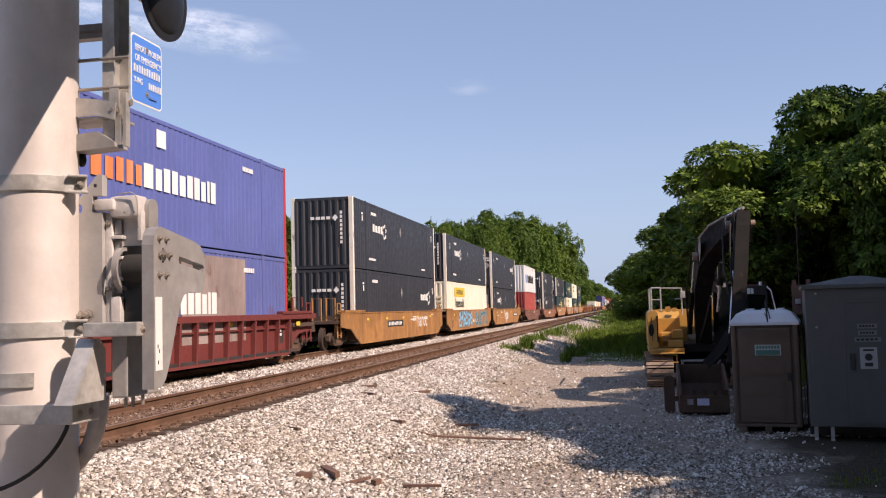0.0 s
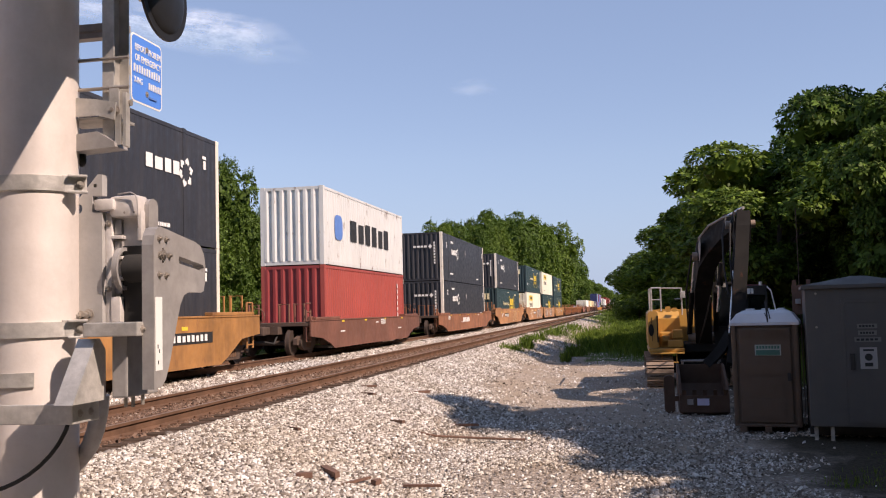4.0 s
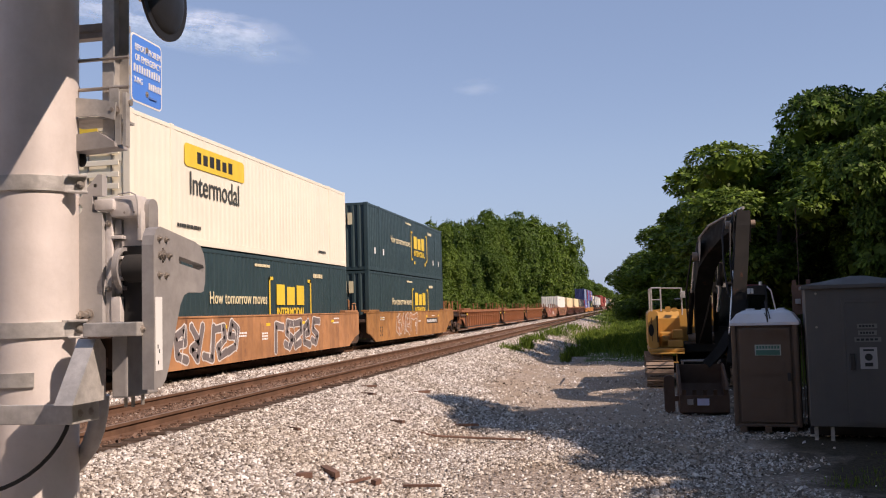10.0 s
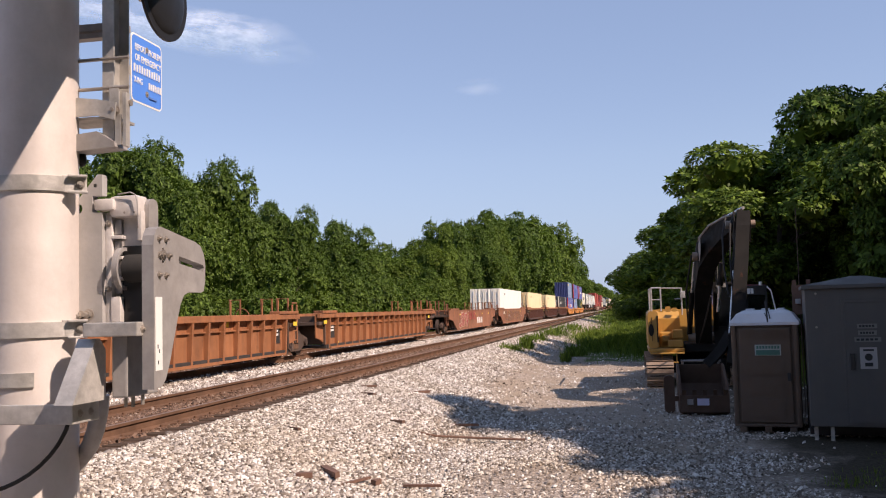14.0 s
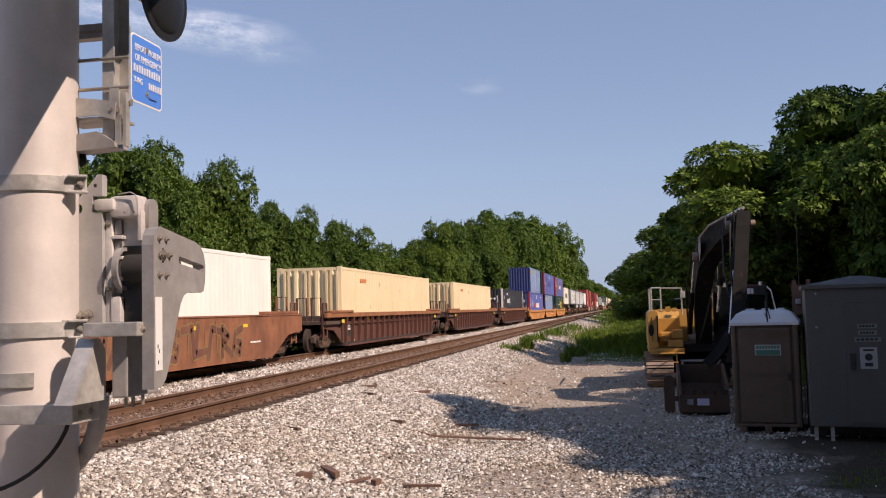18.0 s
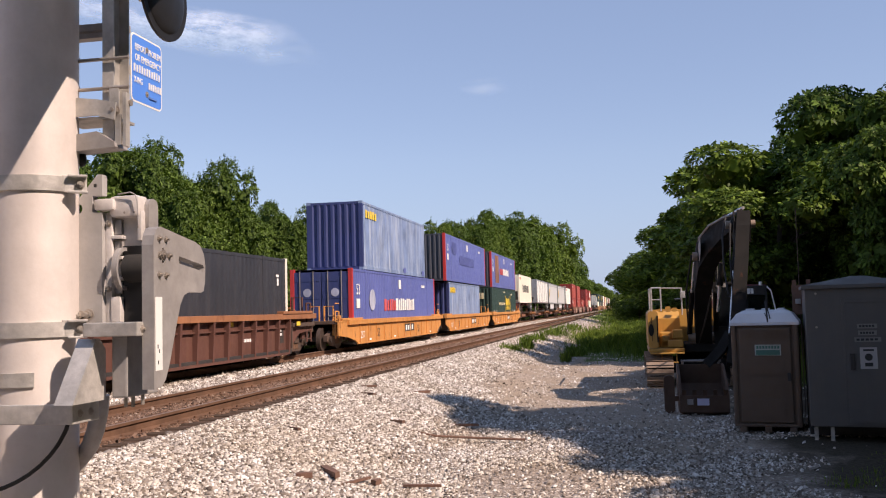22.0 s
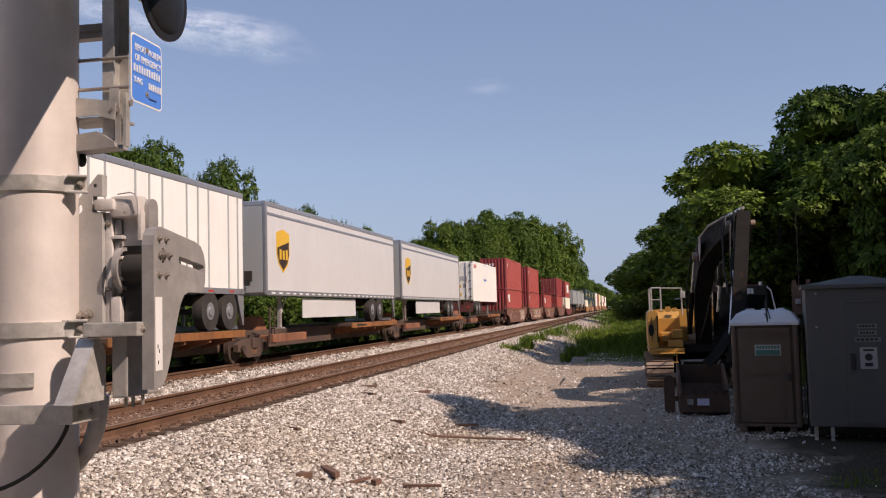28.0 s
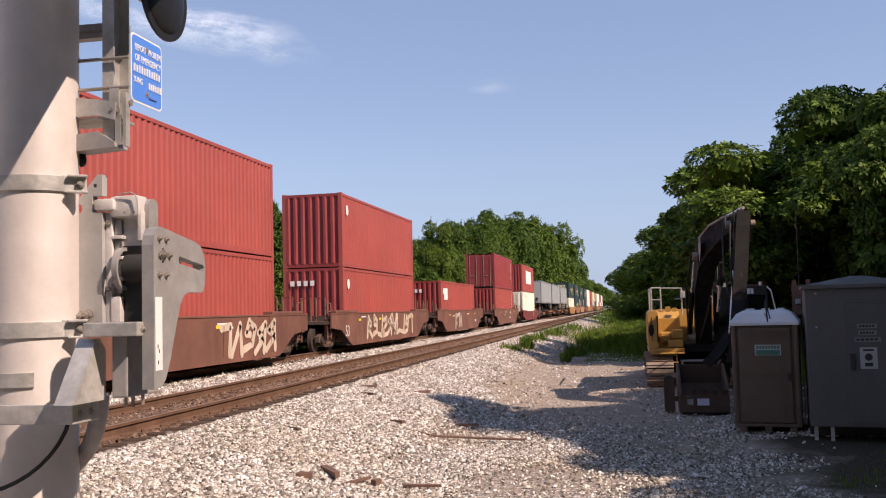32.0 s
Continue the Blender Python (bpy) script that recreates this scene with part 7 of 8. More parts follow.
box(bm, -0.012, -0.004, -0.09, 0.12, 0.09, 0.12)
part("bracket", bm, M_GALV, sign)

# flashing light, its lower edge hanging into view
lamp = thing("crossing_light", "black crossing light disc with hood", "crossing light", pose(-1.87, 3.60, 3.67))
bm = bmesh.new()
rod(bm, (-0.012, 0, 0), (0.0, 0, 0), 0.20, 40)
part("background_disc", bm, M_BLACK, lamp, "", True)
bm = bmesh.new()
bmesh.ops.create_uvsphere(bm, u_segments=24, v_segments=12, radius=0.17, matrix=Matrix.Diagonal((0.12, 1, 1, 1)))
part("lamp_housing", bm, M_BLACK, lamp, "", True)
bm = bmesh.new()
bent(bm, [(-0.03, 0, 0.0), (-0.10, 0, 0.0), (-0.10, -0.60, 0.15), (-0.12, -0.64, 0.15)], 0.03, 12)
part("support_arm", bm, M_GALV, lamp, "", True)


# ---------------------------------------------------------------- things in the yard
T_BROWN = paint("brown plastic", (0.105, 0.068, 0.046), 0.6, 0, 0.08, 0.25, (0.13, 0.1, 0.08), seed=50)
T_ROOF = paint("white translucent plastic", (0.62, 0.63, 0.66), 0.5, 0, 0.06, 0.2, (0.35, 0.33, 0.3), seed=51)
T_GREEN = paint("green label", (0.04, 0.16, 0.13), 0.5)
T_LABEL = paint("dull pale label", (0.36, 0.42, 0.40), 0.55, 0, 0.1, 0.3)
S_STRIP = paint("dull label strip", (0.19, 0.19, 0.185), 0.5, 0, 0.1, 0.3)
S_NOTICE = paint("dull pale notice", (0.40, 0.40, 0.40), 0.55, 0, 0.1, 0.3)
S_GREY = paint("grey cabinet paint", (0.098, 0.094, 0.089), 0.55, 0.0, 0.08, 0.3, (0.16, 0.14, 0.12), seed=52)
E_YELLOW = paint("yellow machine paint", (0.50, 0.27, 0.06), 0.5, 0, 0.1, 0.35, (0.20, 0.11, 0.05), rust=0.06, seed=53)
E_BLACK = paint("worn black steel", (0.013, 0.012, 0.011), 0.7, 0.0, 0.3, 0.4, (0.035, 0.026, 0.02), seed=54, spec=0.2)
E_STEEL = paint("worn track steel", (0.30, 0.225, 0.17), 0.6, 0.4, 0.2, 0.4, (0.12, 0.08, 0.06), seed=55)
E_BOOM = paint("boom paint", (0.011, 0.010, 0.009), 0.7, 0.0, 0.3, 0.4, (0.034, 0.027, 0.022), rust=0.05, seed=57, spec=0.15)
# worn steel; also stands for sunlight on the boom's knee and top edge
E_WORN_LIT = paint("worn and sunlit bare steel", (0.28, 0.26, 0.245), 0.5, 0.2, 0.25, 0.5, (0.09, 0.07, 0.06), rust=0.1, seed=58)
E_CHROME = paint("bright rod steel", (0.62, 0.61, 0.60), 0.25, 0.7, 0.08, 0.1, seed=59)
E_STICKER = paint("pale sticker", (0.55, 0.55, 0.72), 0.5, 0, 0.05, 0.15)
E_RUST = paint("rusty bucket steel", (0.085, 0.046, 0.028), 0.8, 0.1, 0.25, 0.4, (0.08, 0.05, 0.04), seed=56)


def glass_mat():
    m, nt, bs, _ = nodes_of("dark window glass")
    bs.inputs["Base Color"].default_value = (0.02, 0.025, 0.03, 1)
    bs.inputs["Roughness"].default_value = 0.06
    bs.inputs["Transmission Weight"].default_value = 0.6
    return m


GLASS = glass_mat()


def portable_toilet():
    ob = thing("portable_toilet", "brown plastic portable toilet with white roof", "portable toilet", pose(2.48, 18.08, 0, 0, 0, -11.4) @ Matrix.Diagonal((1, 1, 0.955, 1)))
    w = 0.57
    bm = bmesh.new()
    box(bm, -w + 0.02, w - 0.02, -w + 0.04, w - 0.02, 0.14, 1.98, 0.03)
    part("body", bm, T_BROWN, ob)
    bm = bmesh.new()
    for x in (-0.42, 0.0, 0.42):
        box(bm, x - 0.06, x + 0.06, -w, w, 0.0, 0.10, 0.01)
    box(bm, -w, w, -w, w, 0.10, 0.16, 0.02)
    part("base", bm, T_BROWN, ob)
    for sx in (-1, 1):
        bm = bmesh.new()
        box(bm, min(sx * w, sx * (w - 0.09)), max(sx * w, sx * (w - 0.09)), -w, -w + 0.09, 0.12, 2.0, 0.03)
        part("corner_trim", bm, T_BROWN, ob)
    bm = bmesh.new()
    box(bm, -0.44, 0.44, -w - 0.005, -w + 0.05, 0.18, 1.93, 0.02)
    door = part("door", bm, T_BROWN, ob)
    for z0, z1, i in ((0.28, 0.62, 0.05), (0.72, 1.02, 0.09), (1.08, 1.30, 0.05)):
        bm = bmesh.new()
        prism(bm, [(-0.34 + i, z0), (0.34 - i, z0), (0.34 - i * 0.4, z1), (-0.34 + i * 0.4, z1)], "y", -w - 0.022, -w - 0.003)
        part("raised_panel", bm, T_BROWN, door)
    bm = bmesh.new()
    for i in range(4):
        box(bm, -0.38, 0.38, -w - 0.018, -w - 0.004, 1.76 + 0.035 * i, 1.78 + 0.035 * i)
    part("vent", bm, T_BROWN, door)
    bm = bmesh.new()
    box(bm, -0.17, 0.27, -w - 0.016, -w - 0.006, 1.42, 1.62, 0.004)
    lab = part("label_plate", bm, T_LABEL, door, "pale green label")
    bm = bmesh.new()
    box(bm, -0.15, 0.25, -w - 0.020, -w - 0.0165, 1.43, 1.52)
    for i in range(8):
        box(bm, -0.14 + 0.05 * i, -0.105 + 0.05 * i, -w - 0.020, -w - 0.0165, 1.545, 1.60)
    part("label_print", bm, T_GREEN, lab)
    bm = bmesh.new()
    box(bm, 0.36, 0.42, -w - 0.05, -w - 0.006, 0.95, 1.10, 0.01)
    part("latch", bm, M_DARK, door)
    bm = bmesh.new()
    vs = [[bm.verts.new((sx * a, sy * a, z)) for sx, sy in ((-1, -1), (1, -1), (1, 1), (-1, 1))] for a, z in ((w + 0.02, 1.98), (w + 0.02, 2.03), (w - 0.10, 2.20), (w - 0.22, 2.26))]
    for p, q in zip(vs, vs[1:]):
        for i in range(4):
            bm.faces.new((p[i], p[(i + 1) % 4], q[(i + 1) % 4], q[i]))
    bm.faces.new(vs[-1])
    for x in (-0.32, -0.05, 0.22):
        box(bm, x, x + 0.12, -w + 0.3, w - 0.3, 2.25, 2.29, 0.01)
    part("roof", bm, T_ROOF, ob, "white plastic roof")
    bm = bmesh.new()
    bent(bm, [(0.02, -w + 0.1, 2.2), (0.07, -w - 0.02, 2.03), (0.03, -w + 0.25, 2.42), (0.11, -w + 0.02, 2.10)], 0.012, 6)
    part("roof_strap", bm, M_DARK, ob)


def signal_cabinet():
    ob = thing("signal_cabinet", "grey steel railway signal cabinet on legs, door closed", "signal cabinet", pose(2.92, 16.60, 0, 0, 0, -8.4))
    W, D, H = 1.60, 1.8, 2.50
    bm = bmesh.new()
    box(bm, 0.0, W, 0.0, D, 0.22, H, 0.012)
    part("body", bm, S_GREY, ob)
    for x in (0.08, 0.33, W - 0.3, W - 0.05):
        bm = bmesh.new()
        box(bm, x - 0.03, x + 0.03, 0.05, 0.12, -0.1, 0.25)
        part("leg", bm, M_GALV, ob)
    bm = bmesh.new()
    box(bm, 0.0, W, 0.5, D, 0.02, 0.2)
    part("skid", bm, M_DARK, ob)
    bm = bmesh.new()
    o = 0.05
    base = [bm.verts.new(p) for p in ((-o, -o, H), (W + o, -o, H), (W + o, D + o, H), (-o, D + o, H))]
    lip = [bm.verts.new(p) for p in ((-o, -o, H + 0.06), (W + o, -o, H + 0.06), (W + o, D + o, H + 0.06), (-o, D + o, H + 0.06))]
    r0, r1 = bm.verts.new((W * 0.46, 0.25, H + 0.20)), bm.verts.new((W * 0.60, 0.25, H + 0.20))
    r2, r3 = bm.verts.new((W * 0.60, D - 0.25, H + 0.20)), bm.verts.new((W * 0.46, D - 0.25, H + 0.20))
    for i in range(4):
        bm.faces.new((base[i], base[(i + 1) % 4], lip[(i + 1) % 4], lip[i]))
    bm.faces.new((lip[0], lip[1], r1, r0)), bm.faces.new((lip[1], lip[2], r2, r1)), bm.faces.new((lip[2], lip[3], r3, r2)), bm.faces.new((lip[3], lip[0], r0, r3))
    bm.faces.new((r0, r1, r2, r3)), bm.faces.new(base)
    part("roof", bm, S_GREY, ob)
    bm = bmesh.new()
    box(bm, 0.60, 1.40, -0.022, 0.0, 0.30, 2.26, 0.006)
    door = part("door", bm, S_GREY, ob)
    bm = bmesh.new()
    box(bm, 0.55, 1.45, -0.014, 0.0, 0.26, 0.30, 0.003), box(bm, 0.55, 1.45, -0.03, 0.0, 2.26, 2.31, 0.003)
    box(bm, 0.555, 0.597, -0.014, 0.0, 0.30, 2.26, 0.003), box(bm, 1.403, 1.445, -0.014, 0.0, 0.30, 2.26, 0.003)
    part("door_frame", bm, S_GREY, ob)
    bm = bmesh.new()
    box(bm, 0.65, 0.72, -0.06, -0.022, 1.15, 1.42, 0.01)
    part("handle", bm, M_DARK, door)
    for z in (0.5, 1.3, 2.1):
        bm = bmesh.new()
        rod(bm, (1.40, -0.03, z - 0.06), (1.40, -0.03, z + 0.06), 0.018, 8)
        part("hinge", bm, M_BOLT, door)
    bm = bmesh.new()
    box(bm, 0.80, 1.06, -0.028, -0.023, 1.17, 1.52)
    n1 = part("notice", bm, S_NOTICE, door, "white notice")
    bm = bmesh.new()
    rod(bm, (0.93, -0.0295, 1.36), (0.93, -0.028, 1.36), 0.06, 12), box(bm, 0.85, 1.01, -0.030, -0.0285, 1.46, 1.49), box(bm, 0.87, 0.99, -0.030, -0.0285, 1.21, 1.27)
    part("notice_print", bm, M_STENCIL, n1)
    for z, w in ((1.83, 0.30), (1.72, 0.28), (1.61, 0.40)):
        bm = bmesh.new()
        box(bm, 0.93 - w / 2, 0.93 + w / 2, -0.027, -0.0225, z, z + 0.075)
        strip = part("label_strip", bm, S_STRIP, door)
        bm = bmesh.new()
        for i in range(5):
            box(bm, 0.93 - w / 2 + 0.03 + i * (w - 0.06) / 5, 0.93 - w / 2 + 0.03 + (i + 0.7) * (w - 0.06) / 5, -0.029, -0.0275, z + 0.02, z + 0.055)
        part("label_print", bm, M_STENCIL, strip)
    bm = bmesh.new()
    for x, z in ((0.17, 2.42), (0.95, 2.14), (0.16, 1.86)):
        rod(bm, (x, -0.012, z), (x, 0.0, z), 0.02, 8)
    part("lift_bolts", bm, M_BOLT, ob)
    pole = thing("antenna_pole", "thin grey antenna pole beside the signal cabinet", "pole", pose(3.34, 19.5, 0))
    bm = bmesh.new()
    rod(bm, (0, 0, 0), (0, 0, 4.15), 0.010, 8)
    part("pole", bm, M_TRUCK, pole)
    bx = thing("meter_board", "pinkish wooden meter board with small boxes on posts", "meter board", pose(3.33, 19.3, 0, 0, 0, -10))
    for x in (-0.12, 0.14):
        bm = bmesh.new()
        box(bm, x - 0.04, x + 0.04, -0.04, 0.04, 0.0, 2.72)
        part("post", bm, M_WOOD, bx)
    bm = bmesh.new()
    box(bm, -0.17, 0.2, -0.07, -0.042, 2.05, 2.62)
    part("board", bm, M_WOOD, bx)
    for x, z in ((0.08, 2.38), (-0.06, 2.25), (0.10, 2.12)):
        bm = bmesh.new()
        box(bm, x - 0.05, x + 0.05, -0.12, -0.072, z, z + 0.10, 0.008)
        part("meter_box", bm, M_PLATE, bx)


def beam(bm, pts, w, hs):
    """A tapering box beam along points, w wide across x, hs deep at each point."""
    rings = []
    for i, p in enumerate(pts):
        p = Vector(p)
        d = (Vector(pts[min(i + 1, len(pts) - 1)]) - Vector(pts[max(i - 1, 0)])).normalized()
        side = Vector((1, 0, 0)) - d * d.x
        side.normalize()
        up = side.cross(d)
        rings.append([bm.verts.new(p + side * sx * w / 2 + up * sz * hs[i] / 2) for sx, sz in ((-1, -1), (1, -1), (1, 1), (-1, 1))])
    for a, b in zip(rings, rings[1:]):
        for k in range(4):
            bm.faces.new((a[k], a[(k + 1) % 4], b[(k + 1) % 4], b[k]))
    bm.faces.new(rings[0]), bm.faces.new(rings[-1])
    return bm


def excavator():
    ob = thing("excavator", "yellow tracked excavator with black boom, bucket resting on gravel", "excavator", pose(1.95, 28.6, 0))
    for sx in (-1, 1):
        x = sx * 1.12
        bm = bmesh.new()
        prism(bm, rounded(-1.75, 1.75, 0.07, 0.80, 0.36, 6), "x", x - 0.22, x + 0.22)
        tr = part("track", bm, E_BLACK, ob)
        shoe = kept(("track_shoe",), lambda bm: (box(bm, -0.37, 0.37, -0.085, 0.085, -0.02, 0.015), box(bm, -0.37, 0.37, -0.02, 0.0, 0.015, 0.045)))
        per, straight = [], 1.38
        for i in range(15):
            per.append((-straight + 2 * straight * i / 14, 0.835, 0)), per.append((-straight + 2 * straight * i / 14, 0.035, 180))
        for i in range(1, 6):
            a = 180 * i / 6
            per.append((-straight - 0.4 * math.sin(radians(a)), 0.435 + 0.4 * math.cos(radians(a)), a)), per.append((straight + 0.4 * math.sin(radians(a)), 0.435 + 0.4 * math.cos(radians(a)), -a))
        for y, z, a in per:
            put("track_shoe", shoe, E_STEEL, tr, m=pose(x, y, z, a, 0, 0))
        for y in (-1.38, 1.38):
            bm = bmesh.new()
            rod(bm, (x - 0.26, y, 0.435), (x + 0.26, y, 0.435), 0.30, 20)
            rod(bm, (x - 0.29, y, 0.435), (x + 0.29, y, 0.435), 0.11, 14)
            part("idler_wheel", bm, E_BLACK, tr, "", True)
    bm = bmesh.new()
    box(bm, -0.9, 0.9, -0.8, 0.8, 0.35, 0.75, 0.04)
    rod(bm, (0, 0, 0.7), (0, 0, 0.98), 0.6, 24)
    part("undercarriage", bm, E_BLACK, ob)
    # yellow side box with its platform, step and engine deck
    bm = bmesh.new()
    box(bm, -1.40, -0.42, -1.55, 1.0, 0.97, 1.08, 0.03)
    deck = part("platform", bm, E_YELLOW, ob)
    bm = bmesh.new()
    prism(bm, rounded(-1.40, -1.12, 1.09, 2.13, 0.10, 5), "y", -1.50, 1.1)
    part("side_box", bm, E_YELLOW, ob, "rounded yellow side box")
    bm = bmesh.new()
    prism(bm, [(-0.2, 1.08), (1.1, 1.08), (1.1, 2.10), (0.1, 2.10), (-0.2, 1.9)], "x", -1.10, -0.46)
    part("engine_cover", bm, E_YELLOW, ob)
    bm = bmesh.new()
    box(bm, -1.06, -0.44, -0.95, -0.25, 1.09, 1.52, 0.04)
    part("fuel_tank", bm, E_YELLOW, ob, "yellow fuel tank")
    for x0, x1, y0, z0, z1 in ((-0.86, -0.44, -1.35, 1.10, 1.30), (-0.72, -0.42, -1.10, 1.34, 1.58), (-1.02, -0.80, -1.18, 1.26, 1.42)):
        bm = bmesh.new()
        box(bm, x0, x1, y0, y0 + 0.35, z0, z1, 0.03)
        part("tool_box", bm, E_YELLOW, ob)
    bm = bmesh.new()
    box(bm, -1.36, -0.44, -1.72, -1.50, 0.93, 0.97, 0.01)
    box(bm, -1.10, -0.60, -1.66, -1.52, 0.68, 0.71, 0.008)
    for x in (-1.05, -0.65):
        rod(bm, (x, -1.6, 0.69), (x, -1.6, 0.95), 0.016, 6)
    part("step", bm, E_YELLOW, ob)
    bm = bmesh.new()
    prism(bm, circle(-1.315, 1.60, 0.075, 18, 0.17), "y", -1.515, -1.49)
    part("vent_disc", bm, E_BLACK, ob)
    bm = bmesh.new()
    box(bm, -1.16, -1.12, -1.515, -1.50, 1.25, 2.0)
    box(bm, -1.30, -1.285, -1.51, -1.498, 1.3, 1.95)
    part("panel_seam", bm, E_BLACK, ob)
    for x, y, h in ((-1.02, -1.2, 0.06), (-0.80, -0.6, 0.12), (-0.60, -0.2, 0.08), (-1.25, -1.3, 0.03)):
        bm = bmesh.new()
        prism(bm, rounded(x - 0.07, x + 0.07, 2.09, 2.13 + h, 0.03), 'y', y - 0.07, y + 0.07)
        part("deck_fitting", bm, E_YELLOW, ob)
    bm = bmesh.new()
    for x in (-1.28, -1.02):
        rod(bm, (x, -1.4, 2.12), (x, -1.4, 2.78), 0.022, 8)
    rod(bm, (-1.28, -1.4, 2.78), (-1.02, -1.4, 2.78), 0.022, 8), rod(bm, (-1.28, -1.4, 2.45), (-1.02, -1.4, 2.45), 0.018, 8)
    bent(bm, [(-1.28, -1.4, 2.76), (-1.28, 0.9, 2.78), (-1.28, 0.9, 2.1)], 0.02, 8)
    bent(bm, [(-0.42, -0.9, 2.0), (-0.42, -0.9, 2.76), (-1.0, -0.9, 2.78)], 0.018, 8)
    rod(bm, (-0.42, -0.9, 2.46), (-0.62, -0.9, 2.46), 0.016, 8)
    part("handrail", bm, M_GALV, ob)
    bm = bmesh.new()
    box(bm, -0.46, -0.32, -1.0, -0.95, 2.48, 2.68, 0.02)
    part("mirror", bm, M_GALV, ob)
    bm = bmesh.new()
    box(bm, -0.40, 1.38, -1.15, 2.0, 0.95, 1.18, 0.03)
    box(bm, 0.45, 1.36, 0.62, 1.2, 1.18, 2.0, 0.05)
    part("swing_frame", bm, E_BLACK, ob, "dark swing frame")
    bm = bmesh.new()
    prism(bm, rounded(-1.38, 1.38, 1.0, 2.15, 0.16, 5), "y", 1.1, 2.4)
    part("counterweight", bm, E_YELLOW, ob)
    # cab beside the boom
    bm = bmesh.new()
    box(bm, 0.42, 1.36, -1.15, 0.6, 1.15, 1.65, 0.03)
    cab = part("cab", bm, E_BLACK, ob, "dark operator cab")
    bm = bmesh.new()
    box(bm, 0.42, 1.36, -1.15, 0.6, 2.80, 2.90, 0.04)
    part("cab_roof", bm, E_BLACK, cab)
    for x in (0.47, 1.31):
        for y in (-1.1, 0.55):
            bm = bmesh.new()
            box(bm, x - 0.05, x + 0.05, y - 0.05, y + 0.05, 1.6, 2.85, 0.01)
            part("cab_pillar", bm, E_BLACK, cab)
    for x0, x1, y0, y1 in ((0.52, 1.26, -1.12, -1.11), (0.52, 1.26, 0.54, 0.55), (1.335, 1.34, -1.05, 0.5), (0.435, 0.44, -1.05, 0.5)):
        bm = bmesh.new()
        box(bm, x0, x1, y0, y1, 1.66, 2.79)
        part("window", bm, GLASS, cab)
    # boom: lower leg, knee and the nose towards the stick; the machine's nose is -y
    bm = bmesh.new()
    beam(bm, [(0.14, -0.9, 1.25), (0.10, -1.5, 2.05), (0.06, -2.4, 2.95), (0.12, -3.2, 3.55), (0.30, -3.9, 3.86), (0.55, -4.8, 4.08), (0.76, -5.6, 4.18)], 0.44, [0.42, 0.58, 0.74, 0.80, 0.68, 0.46, 0.30])
    boom = part("boom", bm, E_BOOM, ob, "worn black boom, sunlight painted grey at the knee")
    # grey plates put the sunlight on the boom's knee into colour
    for side in (-0.232, 0.225):
        bm = bmesh.new()
        prism(bm, [(-2.75, 3.05), (-3.35, 3.34), (-3.95, 3.62), (-4.02, 4.02), (-3.45, 3.88), (-2.85, 3.50)], "x", 0.16 + side, 0.168 + side)
        part("knee_plate", bm, E_WORN_LIT, boom, "grey plate painting sunlight on the knee")
    bm = bmesh.new()
    rod(bm, (-0.22, -3.15, 3.55), (0.46, -3.15, 3.55), 0.11, 16), rod(bm, (0.40, -5.55, 4.15), (1.08, -5.55, 4.15), 0.10, 16), rod(bm, (-0.28, -1.0, 1.35), (0.56, -1.0, 1.35), 0.13, 16)
    part("pivot_pin", bm, E_STEEL, boom, "", True)
    # pale pipes imitate the light along the boom's top edge
    bm = bmesh.new()
    bent(bm, [(-0.06, -2.6, 3.55), (-0.04, -3.3, 4.02), (0.14, -4.2, 4.26), (0.42, -5.0, 4.38), (0.72, -5.6, 4.42)], 0.028, 8)
    bent(bm, [(0.04, -2.6, 3.60), (0.06, -3.3, 4.08), (0.24, -4.2, 4.31), (0.52, -5.0, 4.41), (0.80, -5.55, 4.42)], 0.024, 8)
    part("boom_pipe", bm, E_WORN_LIT, boom, "pale pipe for the lit boom edge")
    # stick with its tapered box and end plates
    bm = bmesh.new()
    beam(bm, [(0.80, -5.75, 4.42), (0.74, -5.85, 4.0), (0.64, -6.2, 3.2), (0.46, -6.7, 2.0), (0.28, -7.15, 0.95)], 0.30, [0.26, 0.52, 0.46, 0.36, 0.24])
    stick = part("stick", bm, E_BOOM, ob, "worn black stick")
    for x0 in (0.56, 0.90):
        bm = bmesh.new()
        prism(bm, [(-5.3, 4.0), (-5.5, 4.36), (-5.8, 4.46), (-6.0, 4.2), (-5.9, 3.7), (-5.6, 3.7)], "x", x0, x0 + 0.03)
        part("stick_plate", bm, E_BLACK, stick)
    for a, b, c in (((-0.24, -1.0, 1.45), (-0.20, -2.0, 2.62), (-0.12, -2.35, 3.42)), ((0.50, -1.0, 1.45), (0.46, -2.0, 2.62), (0.40, -2.9, 3.45)), ((0.22, -3.2, 4.10), (0.52, -4.6, 4.42), (0.80, -5.75, 4.52)), ((0.62, -5.95, 3.80), (0.48, -6.25, 3.05), (0.26, -6.95, 1.62)), ((0.38, -4.6, 3.30), (0.32, -4.45, 2.75), (0.26, -4.3, 2.10))):
        bm = bmesh.new()
        rod(bm, a, b, 0.07, 14)
        rod(bm, Vector(b) - (Vector(b) - Vector(a)).normalized() * 0.12, b, 0.085, 14)
        cyl = part("hydraulic_cylinder", bm, E_BLACK, ob, "", True)
        bm = bmesh.new()
        rod(bm, b, c, 0.040, 12)
        part("piston_rod", bm, E_CHROME, cyl, "bright piston rod", True)
